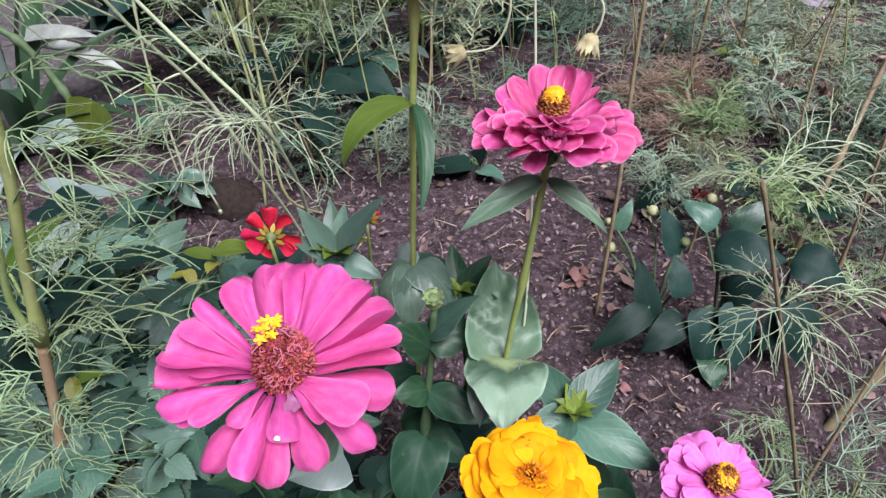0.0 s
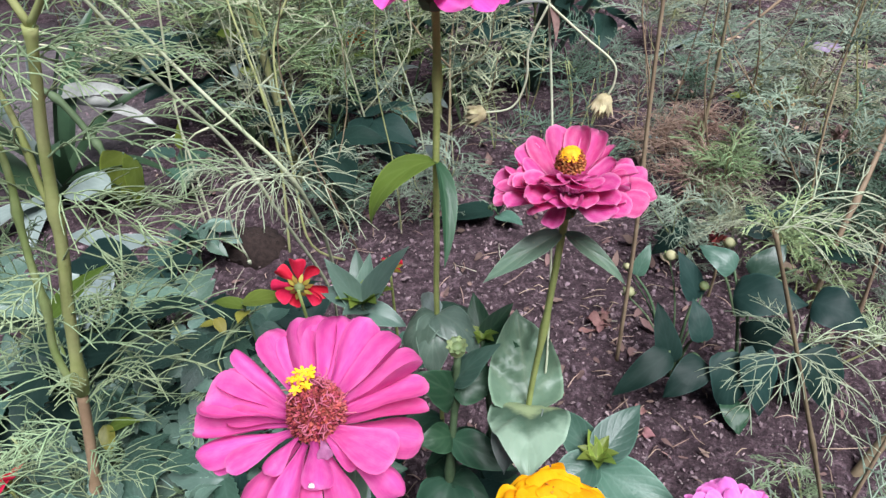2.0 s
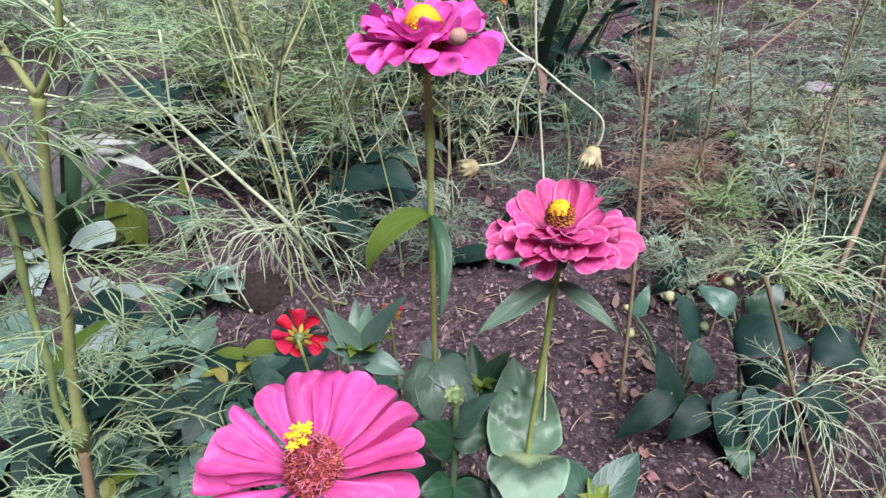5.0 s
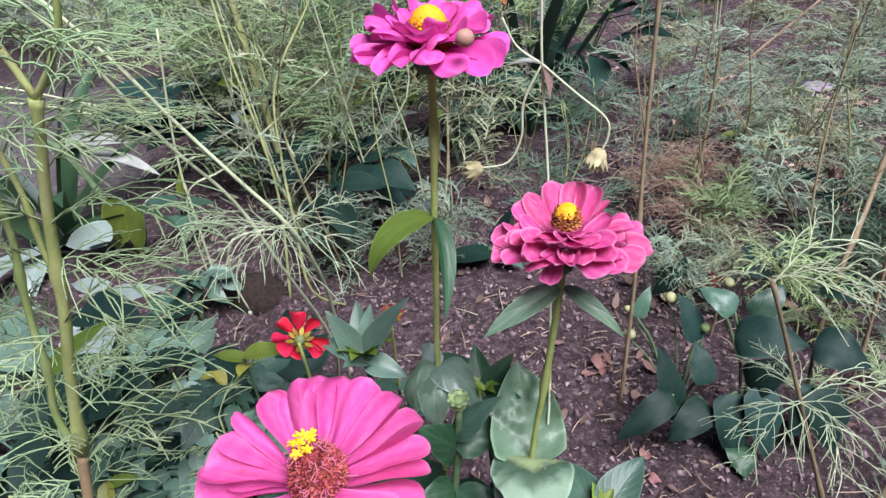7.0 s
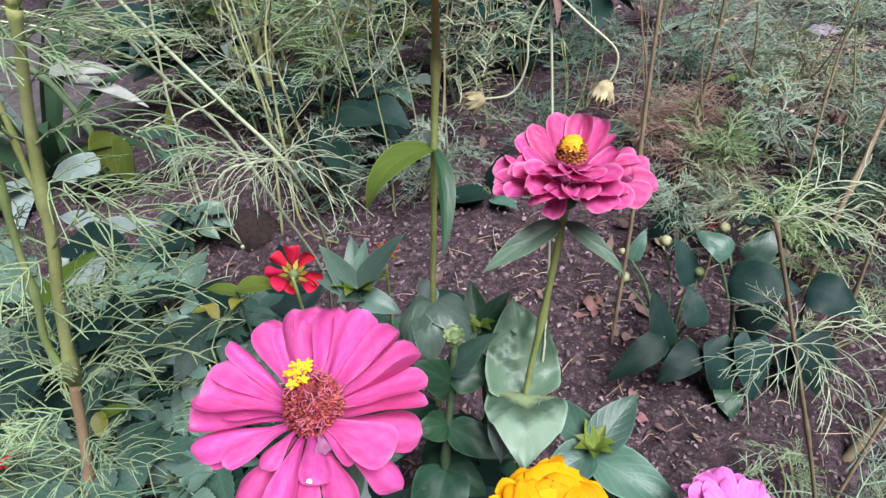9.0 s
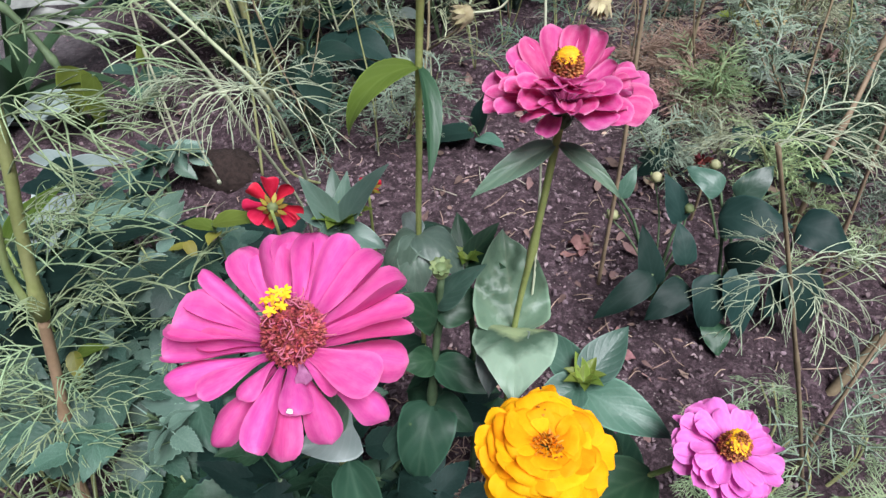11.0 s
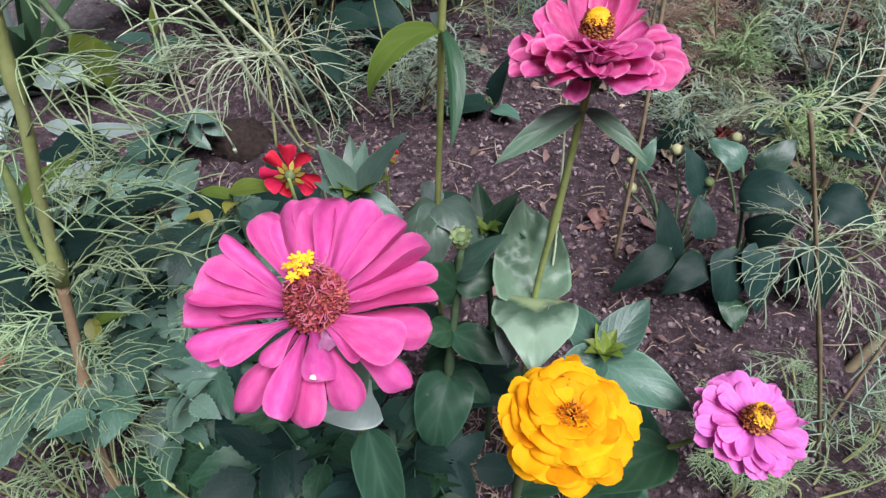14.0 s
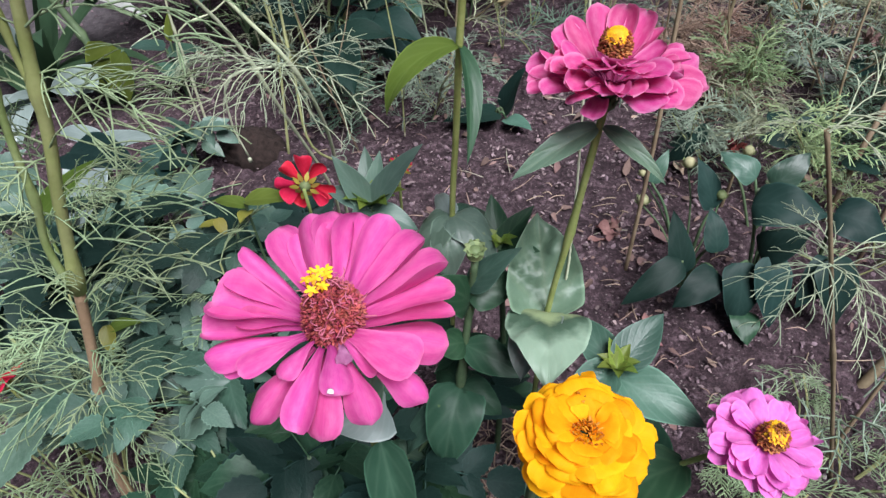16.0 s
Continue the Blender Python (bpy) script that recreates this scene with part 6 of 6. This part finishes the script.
red_dahlia((-0.145, 0.42, 0), (-0.130, 0.372, 0.281), (-0.15, 0.9, -0.15), 75, "single red dahlia seen from its yellow-green back", 0.021, 8)
red_dahlia((-0.1, 0.5, 0), (-0.084, 0.47, 0.226), (0.0, 0.9, 0.0), 76, "small red bloom half hidden behind leaves", 0.010, 7)
red_dahlia((-0.37, 0.29, 0), (-0.336, 0.25, 0.19), (-0.5, 0.1, 0.85), 77, "red dahlia low among feathery leaves", 0.018, 8)


def loose_sprig(base, pts, leaves, label):
    z = thing("sprig", base, label, "plant", "small sprigs")
    stalk(z, [Vector(base) - Vector((0, 0, 0.01))] + [Vector(p) for p in pts], 0.0014, 0.0009, STEM_DARK, sides=6)
    for p, d, L, W, mat_ in leaves:
        leaf(z, p, d, L, W, mat_, bend=0.6, fold=0.25, wave=0.03)


loose_sprig((-0.19, 0.4, 0), ((-0.185, 0.385, 0.15), (-0.18, 0.372, 0.262)), (((-0.18, 0.372, 0.262), (0.9, 0.1, 0.25), 0.042, 0.02, ZLEAF_LIME), ((-0.18, 0.374, 0.255), (-0.8, 0.1, 0.3), 0.03, 0.014, ZLEAF_LIME), ((-0.181, 0.376, 0.25), (0.1, -0.7, 0.5), 0.025, 0.012, YELLOWING)), "thin sprig with lime-green leaves in the bed")
z = thing("strap_leaved_plant", (-0.34, 0.35, 0), "single long lime-green leaf crossing the cosmos stalks", "plant")
stalk(z, [(-0.34, 0.35, -0.01), (-0.345, 0.352, 0.1), (-0.343, 0.36, 0.25)], 0.0018, 0.0013, STEM, "leaf_stalk", sides=6)
leaf_to(z, (-0.343, 0.36, 0.25), (-0.284, 0.38, 0.292), 0.018, ZLEAF_LIME, (0.2, -0.6, 0.8), bend=0.4, table=LANCE, fold=0.35, wave=0.03, n=14)
loose_sprig((-0.24, 0.43, 0), ((-0.24, 0.425, 0.12), (-0.238, 0.42, 0.2)), (((-0.238, 0.42, 0.2), (0.5, -0.6, -0.2), 0.02, 0.011, YELLOWING), ((-0.238, 0.42, 0.195), (-0.6, -0.3, 0.2), 0.018, 0.01, YELLOWING)), "thin sprig with yellowing leaves")
loose_sprig((-0.3, 0.33, 0), ((-0.298, 0.32, 0.12), (-0.29, 0.31, 0.185)), (((-0.29, 0.31, 0.185), (0.3, -0.7, -0.4), 0.024, 0.013, YELLOWING), ((-0.29, 0.31, 0.18), (0.7, 0.2, 0.3), 0.026, 0.014, ZLEAF_LIME)), "sprig with a wilting yellow leaf")


# ---- broad leaves at the edge of the bed ----
def strap_plant(base, blades, material, label, seed, category="plant", name="strap_leaved_plant"):
    rng = random.Random(seed)
    z = thing(name, base, label, category)
    for d, L, W, bend, mat_ in blades:
        p = Vector(base) + Vector((rng.gauss(0, 0.012), rng.gauss(0, 0.012), -0.004))
        leaf(z, p, d, L, W, mat_ or material, table=STRAPS, bend=bend, fold=0.3, wave=0.02, n=14, k=4, late=1.6, twist=rng.uniform(-0.5, 0.5))
    return z


strap_plant((-0.79, 0.93, 0), (((0.3, -0.3, 1), 0.3, 0.045, 1.3, None), ((-0.4, -0.2, 1), 0.34, 0.05, 1.0, None), ((0.7, -0.1, 0.8), 0.3, 0.045, 1.4, None), ((0.1, 0.4, 1), 0.36, 0.045, 0.6, None), ((-0.7, 0.1, 0.9), 0.36, 0.05, 1.2, None), ((0.5, 0.5, 1), 0.3, 0.03, 0.9, None),
                                ((-0.15, -0.1, 1), 0.32, 0.06, 0.3, GREYLEAF), ((0.05, 0.1, 1), 0.34, 0.055, 0.25, GREYLEAF), ((0.2, -0.8, 0.5), 0.2, 0.05, 1.6, GREYLEAF), ((-0.2, -0.9, 0.7), 0.22, 0.055, 1.6, GREYLEAF), ((0.3, 0.1, 1.2), 0.36, 0.03, 0.3, None)),
            STRAP, "clump of broad strap leaves, green and grey, beside bare soil", 91)
z = strap_plant((-0.86, 1.1, 0.12), (((0.8, -0.42, 0.15), 0.34, 0.042, 0.3, BLEACHED), ((0.85, -0.1, 0.25), 0.24, 0.034, 0.35, BLEACHED)), BLEACHED, "bleached white dry strap leaves arching over the soil", 92)
leaf_to(z, (-0.8, 1.03, 0.155), (-0.637, 1.0, 0.172), 0.034, BLEACHED, (0, -0.5, 0.9), bend=0.5, table=STRAPS, fold=0.35, wave=0.03, n=14)
strap_plant((0.03, 1.38, 0), tuple(((math.cos(a) * 0.5, math.sin(a) * 0.5, 1), 0.5 + 0.06 * math.sin(a * 3), 0.03, 0.35 + 0.2 * math.cos(a * 5), None) for a in np.linspace(0, 5.9, 14)), STRAP_DARK, "dark iris-like clump of upright strap leaves", 93)


# The narrow blade is pale because its lit face is put into the colour.
strap_plant((0.33, 1.56, 0.01), (((0.75, 0.66, 0.07), 0.3, 0.024, 0.12, STRAP_DARK), ((0.78, 0.62, 0.13), 0.3, 0.012, 0.15, GREYLEAF)), STRAP_DARK, "fallen dark strap leaves lying across the soil", 88, name="fallen_strap_leaf", category="leaf")
strap_plant((0.5, 1.3, 0), (((0.5, -0.5, 0.6), 0.1, 0.03, 1.4, LEAF_YELLOW), ((-0.5, -0.4, 0.8), 0.11, 0.028, 1.3, LEAF_YELLOW), ((0.1, -0.8, 0.4), 0.09, 0.03, 1.2, LEAF_YELLOW), ((-0.8, 0.1, 0.5), 0.09, 0.024, 1.2, ZLEAF_LIME), ((0.8, 0.2, 0.6), 0.1, 0.022, 1.3, ZLEAF_LIME), ((0.0, 0.2, 1), 0.12, 0.02, 0.8, LEAF_YELLOW)), LEAF_YELLOW, "wilting yellow-green plant collapsed among cosmos", 89, name="wilted_plant")


def broad_plant(base, leaves, label, seed):
    """A young plant with a few large smooth leaves."""
    z = thing("broad_leaved_plant", base, label, "plant", "broad-leaved plants")
    b = Vector(base)
    for p, d, L, W, mat_, bend, *face in leaves:
        stalk(z, [b, b.lerp(Vector(p), 0.6) + Vector((0, 0, 0.015)), p], 0.0022, 0.0016, STEM_DARK, "leaf_stalk", sides=6)
        leaf(z, p, d, L, W, mat_, face[0] if face else (0, 0, 1), table=HEART, bend=bend, fold=0.15, wave=0.025, n=12, k=6)


broad_plant((-0.4, 0.4, 0), (((-0.39, 0.355, 0.195), (0.85, 0.35, 0.1), 0.085, 0.075, DLEAF_DARK, 0.4), ((-0.385, 0.42, 0.215), (0.7, 0.2, 0.1), 0.06, 0.05, DLEAF, 0.5), ((-0.37, 0.45, 0.22), (0.3, -0.8, 0.0), 0.06, 0.05, GREYLEAF, 0.6), ((-0.4, 0.48, 0.22), (0.8, -0.1, 0.1), 0.07, 0.055, DLEAF_DARK, 0.5)),
            "broad dark blue-green leaves on short stalks", 94)
z = thing("broad_leaved_plant", (-0.36, 0.34, 0), "large bluish leaves close to the front of the bed", "plant", "broad-leaved plants")
for p, tip, W in (((-0.345, 0.33, 0.12), (-0.405, 0.325, 0.185), 0.075), ((-0.35, 0.34, 0.12), (-0.4, 0.3, 0.09), 0.07), ((-0.36, 0.35, 0.1), (-0.43, 0.37, 0.12), 0.06)):
    stalk(z, [(-0.36, 0.34, -0.005), (-0.352, 0.338, 0.06), p], 0.0024, 0.0016, STEM_DARK, "leaf_stalk", sides=6)
    leaf_to(z, p, tip, W, DLEAF_DARK, (0.2, -0.5, 0.9), bend=0.7, table=HEART, fold=0.15, cup=-0.2, wave=0.03, quilt=0.02, n=16, k=8)
for i, (x, y, h, mats) in enumerate(((-0.34, 1.22, 0.3, (ZLEAF_LIME, YELLOWING, GREYLEAF)), (-0.48, 1.1, 0.22, (GREYLEAF, DLEAF, ZLEAF_LIME)), (-0.2, 1.12, 0.2, (DLEAF, GREYLEAF, ZLEAF_LIME)), (-0.1, 1.3, 0.22, (DLEAF, DLEAF_DARK, GREYLEAF)), (-0.62, 1.45, 0.3, (GREYLEAF, ZLEAF_LIME, DLEAF)))):
    rr = random.Random(700 + i)
    broad_plant((x, y, 0), [((x + rr.gauss(0, 0.05), y + rr.gauss(0, 0.04), h * rr.uniform(0.5, 1.1)), (rr.gauss(0, 1), rr.gauss(-0.4, 0.6), rr.uniform(-0.3, 0.5)), rr.uniform(0.035, 0.06), rr.uniform(0.02, 0.038), mats[k % 3], rr.uniform(0.3, 1.2)) for k in range(10)], "leafy plant with small light green leaves among cosmos", 700 + i)
broad_plant((-0.54, 0.93, 0), (((-0.545, 0.925, 0.07), (0.5, -0.7, 0.1), 0.055, 0.05, DLEAF, 0.6), ((-0.55, 0.93, 0.08), (0.8, 0.3, 0.2), 0.06, 0.045, DLEAF, 0.6), ((-0.55, 0.93, 0.09), (-0.6, -0.2, 0.3), 0.055, 0.04, DLEAF, 0.6), ((-0.54, 0.935, 0.1), (0.1, 0.2, 1), 0.05, 0.02, ZLEAF_LIME, 0.3)), "small plant with rounded blue-green leaves on soil", 97)
broad_plant((-0.57, 0.72, 0), (((-0.57, 0.72, 0.06), (-0.7, 0.2, 0.3), 0.07, 0.036, GREYLEAF, 0.7),), "silvery pointed leaf on dark soil", 98)
z = thing("broad_leaved_plant", (-0.47, 0.6, 0), "pair of silvery pointed leaves over dark soil", "plant", "broad-leaved plants")
for p, tip, W in (((-0.476, 0.6, 0.137), (-0.384, 0.6, 0.156), 0.027), ((-0.47, 0.58, 0.137), (-0.428, 0.58, 0.124), 0.024), ((-0.48, 0.6, 0.13), (-0.5, 0.56, 0.12), 0.03)):
    stalk(z, [(-0.47, 0.6, -0.01), (-0.475, 0.602, 0.07), p], 0.002, 0.0015, STEM_DARK, "leaf_stalk", sides=6)
    leaf_to(z, p, tip, W, GREYLEAF, (0, -0.5, 0.9), bend=0.6, table=OVATE, fold=0.25, wave=0.04, quilt=0.02, n=14, k=6)
broad_plant((-0.64, 0.9, 0), (((-0.6, 0.875, 0.125), (-0.45, -0.1, -0.8), 0.1, 0.062, ZLEAF_LIME, 0.2, (0.2, -1, 0.3)), ((-0.578, 0.865, 0.12), (-0.3, -0.05, -0.9), 0.1, 0.045, ZLEAF_LIME, 0.2, (-0.3, -1, 0.3)), ((-0.59, 0.885, 0.11), (-0.2, -0.1, -0.9), 0.105, 0.035, STRAP, 0.15, (-0.3, -1, 0.3)), ((-0.72, 0.87, 0.07), (0.85, 0.05, 0.45), 0.15, 0.03, STRAP, 0.5), ((-0.62, 0.845, 0.085), (-0.9, -0.2, 0.0), 0.1, 0.045, GREYLEAF, 0.7, (0, -0.7, 0.7)), ((-0.63, 0.84, 0.07), (-0.2, -0.5, 0.6), 0.05, 0.03, GREYLEAF, 1.2)),
            "bright lime-green hanging leaves above silvery ones", 90)
broad_plant((-0.46, 0.68, 0), (((-0.465, 0.675, 0.05), (0.4, -0.8, 0.1), 0.05, 0.045, DLEAF_DARK, 0.6), ((-0.46, 0.68, 0.055), (0.8, 0.3, 0.1), 0.05, 0.042, DLEAF_DARK, 0.6), ((-0.46, 0.69, 0.05), (-0.5, 0.3, 0.3), 0.045, 0.04, DLEAF, 0.6)), "low dark plant with roundish leaves", 99)
broad_plant((-0.42, 0.62, 0), (((-0.41, 0.61, 0.07), (0.9, -0.3, 0.0), 0.05, 0.03, DLEAF, 0.5), ((-0.42, 0.61, 0.1), (-0.6, -0.5, 0.1), 0.06, 0.04, DLEAF, 0.6)), "silvery grey leaves arching over dark soil", 95)
broad_plant((-0.03, 0.88, 0), (((-0.02, 0.875, 0.02), (-0.9, -0.3, 0.15), 0.09, 0.05, DLEAF_DARK, 0.3), ((-0.015, 0.88, 0.02), (0.25, 0.1, 0.9), 0.075, 0.05, DLEAF_DARK, 0.3), ((-0.01, 0.87, 0.015), (0.6, -0.5, 0.2), 0.05, 0.03, DLEAF, 0.4)), "small plant with dark bluish leaves on bare soil", 96)


# Dark clod added to fill the dark hollow behind the leafy tuft.
lump = bmesh.new()
ball(lump, (-0.38, 0.79, 0.0), 0.05, 0.034, 0.034, None, 40, 24, 0.05, random.Random(12))
for v in lump.verts:
    p = v.co - Vector((-0.38, 0.78, 0.008))
    v.co += p * (0.22 * noise.noise(p * 38) + 0.16 * noise.noise(p * 95) + 0.12 * noise.noise(p * 230))
dark_block = thing("peat_clod", (-0.38, 0.78, 0), "dark brown clod added in a dark hollow by cosmos stalks", "soil")
part("clod", lump, DARK_BROWN, dark_block)


def dry_bloom(base, c, r, material, label, seed, count=30, stem=STEM_BROWN):
    rng = random.Random(seed)
    z = thing("withered_flower", base, label, "flower", "withered flowers")
    c = Vector(c)
    stalk(z, [Vector(base) - Vector((0, 0, 0.01)), Vector(base).lerp(c, 0.55) + Vector((0.006, 0, 0)), c], 0.0022, 0.0014, stem)
    bm = bmesh.new()
    ball(bm, c, r * 0.45, r * 0.45, r * 0.4, None, 8, 6, 0.1, rng)
    for i in range(count):
        a, e = rng.uniform(0, 6.28), rng.uniform(-0.6, 1.2)
        blade(bm, aim(c, (math.cos(a) * math.cos(e), math.sin(a) * math.cos(e), math.sin(e)), (rng.gauss(0, 1), rng.gauss(0, 1), 1)), r * rng.uniform(0.7, 1.2), r * 0.4, PETAL, bend=rng.uniform(-1.2, 1.5), fold=0.4, wave=0.1, n=4, k=2)
    part("bloom", bm, material, z)
    return z


w = dry_bloom((0.27, 0.70, 0), (0.262, 0.69, 0.098), 0.013, DRY_DARK, "withered dark red bloom beside a yellowish bud", 401)
bud_on(w, (0.278, 0.688, 0.098), 0.0065, BUD_CREAM, "yellowish bud", 402)
dry_bloom((0.5, 0.95, 0), (0.472, 0.915, 0.12), 0.017, DEAD, "withered brown bloom on a dry stalk", 403)
dry_bloom((0.43, 1.02, 0), (0.425, 1.0, 0.13), 0.024, DRY_HEAD, "withered yellow bloom between feathery leaves", 404)
dry_bloom((-0.18, 1.1, 0), (-0.235, 1.02, 0.25), 0.018, DRY_ORANGE, "orange-brown withered bloom among cosmos leaves", 405)
dry_bloom((0.03, 1.3, 0), (-0.005, 1.2, 0.33), 0.016, DRY_ORANGE, "small orange bloom among cosmos leaves", 406)
dry_bloom((-0.2, 1.15, 0), (-0.21, 1.1, 0.37), 0.016, DRY_ORANGE, "small bright orange bloom among cosmos leaves", 407)


def bare_stalk(base, pts, r0, r1, material, label):
    z = thing("dry_stalk", base, label, "stalk", "bare stalks")
    stalk(z, [Vector(base) - Vector((0, 0, 0.015))] + [Vector(p) for p in pts], r0, r1, material, swell=(0.4, 0.75))
    return z


bare_stalk((0.142, 0.574, 0), ((0.148, 0.585, 0.173), (0.149, 0.6, 0.297), (0.153, 0.62, 0.451), (0.156, 0.63, 0.6)), 0.0024, 0.0016, STEM_BROWN, "long reddish-brown bare stalk")
bare_stalk((0.35, 0.432, 0), ((0.385, 0.455, 0.045), (0.43, 0.48, 0.1), (0.48, 0.51, 0.16)), 0.0055, 0.0045, STEM_BROWN, "thick brown woody stalk leaning over the soil")
bare_stalk((0.4, 0.6, 0), ((0.4, 0.6, 0.1), (0.395, 0.61, 0.25)), 0.0022, 0.0016, STEM_BROWN, "thin brown bare stalk")
bare_stalk((-0.36, 0.98, 0), ((-0.38, 0.99, 0.2), (-0.4, 1.0, 0.42), (-0.41, 1.0, 0.7)), 0.006, 0.005, STEM_OLIVE, "thick olive stalk of a large plant")
bare_stalk((-0.22, 0.78, 0), ((-0.26, 0.72, 0.062), (-0.271, 0.74, 0.156), (-0.285, 0.78, 0.237), (-0.287, 0.82, 0.324), (-0.236, 0.87, 0.416), (-0.2, 0.9, 0.5)), 0.0019, 0.0013, STEM_OLIVE, "pale tan bare stalk rising from soil")
bare_stalk((-0.325, 0.78, 0), ((-0.312, 0.8, 0.148), (-0.323, 0.82, 0.237), (-0.351, 0.85, 0.332), (-0.367, 0.87, 0.417), (-0.38, 0.9, 0.55)), 0.0021, 0.0013, STEM_OLIVE, "thin tan bare stalk among cosmos")
bare_stalk((-0.463, 0.83, 0), ((-0.463, 0.83, 0.135), (-0.463, 0.83, 0.192), (-0.453, 0.83, 0.279), (-0.431, 0.83, 0.4)), 0.002, 0.0014, PALE_STEM, "thin pale upright stalk")
bare_stalk((-0.46, 0.81, 0), ((-0.449, 0.8, 0.166), (-0.39, 0.82, 0.204), (-0.332, 0.85, 0.245), (-0.24, 0.9, 0.31)), 0.0014, 0.001, PALE_STEM, "thin pale stalk arching sideways")
bare_stalk((-0.66, 0.9, 0), ((-0.668, 0.92, 0.08), (-0.69, 0.93, 0.135), (-0.72, 0.93, 0.195), (-0.765, 0.93, 0.225)), 0.0065, 0.0055, STEM_DARK, "thick jointed green stalk bending over")
bare_stalk((-0.65, 0.93, 0), ((-0.631, 0.95, 0.07), (-0.572, 1.0, 0.098)), 0.0016, 0.0012, PALE_STALK, "broken pale dry stick")
for x, y, a, L, W in ((0.11, 0.63, -0.25, 0.03, 0.018), (0.138, 0.628, 2.2, 0.024, 0.014), (0.122, 0.612, 0.9, 0.026, 0.012), (0.1, 0.612, 0.2, 0.03, 0.008), (0.135, 0.648, 1.4, 0.02, 0.013), (0.155, 0.5, 0.3, 0.022, 0.014), (0.17, 0.46, 2.6, 0.02, 0.012)):
    d = thing("fallen_leaf", (x, y, 0), "reddish withered leaf curled up on the soil", "leaf", "fallen leaves")
    leaf(d, (x, y, ground_z(x, y) + 0.006), (math.cos(a), math.sin(a), 0.12), L, W, DEAD_RED, bend=0.9, fold=0.5, wave=0.3, table=OVATE, ph=a * 3)
faded = thing("faded_flower", (0.56, 1.25, 0), "faded purple-grey bloom drooping on a thin stalk", "flower", "withered flowers")
stalk(faded, [(0.56, 1.25, -0.01), (0.553, 1.23, 0.08), (0.541, 1.2, 0.15)], 0.0022, 0.0016, STEM_BROWN)
for i in range(7):
    a = i * 0.9
    leaf(faded, (0.541, 1.2, 0.152), (math.cos(a), math.sin(a), 0.1), 0.024, 0.02, FADED, name="petal", bend=0.7, fold=0.1, wave=0.05, table=PETAL)
for label, p, d, L, W, mat_ in (("bleached grey leaf lying on the soil", (0.425, 1.06, 0.035), (1, -0.1, 0.05), 0.075, 0.022, GREYLEAF), ("cream-coloured dry leaf beside a withered bloom", (0.465, 1.0, 0.085), (1, 0.1, 0.05), 0.034, 0.018, BLEACHED), ("pale dry leaf among low cosmos", (0.56, 1.42, 0.02), (1, -0.2, 0.1), 0.06, 0.02, GREYLEAF),
                                ("bleached dry leaf on the far soil", (0.66, 1.5, 0.02), (0.8, 0.4, 0.1), 0.05, 0.02, BLEACHED), ("small pale leaf on dark soil", (0.24, 1.14, 0.012), (0.8, -0.5, 0.1), 0.04, 0.018, GREYLEAF)):
    d0 = thing("fallen_leaf", (p[0], p[1], 0), label, "leaf", "fallen leaves")
    leaf(d0, (p[0], p[1], ground_z(p[0], p[1]) + 0.012), d, L, W, mat_, (0, -0.4, 1), bend=0.9, fold=0.35, wave=0.1, table=OVATE)
bare_stalk((0.39, 0.68, 0), ((0.405, 0.7, 0.096), (0.44, 0.75, 0.15), (0.471, 0.8, 0.195), (0.5, 0.84, 0.26)), 0.0036, 0.0028, STEM_BROWN, "thick brown stalk leaning in the low cosmos")
bare_stalk((0.31, 1.02, 0), ((0.315, 1.03, 0.06), (0.325, 1.05, 0.16), (0.33, 1.06, 0.27)), 0.0034, 0.0024, STEM_BROWN, "upright tan stalk in reddish dry leaves")
bare_stalk((0.3, 1.3, 0), ((0.36, 1.33, 0.06), (0.47, 1.36, 0.15), (0.6, 1.4, 0.25)), 0.0032, 0.002, STEM_BROWN, "thin brown stalk leaning across the bed")
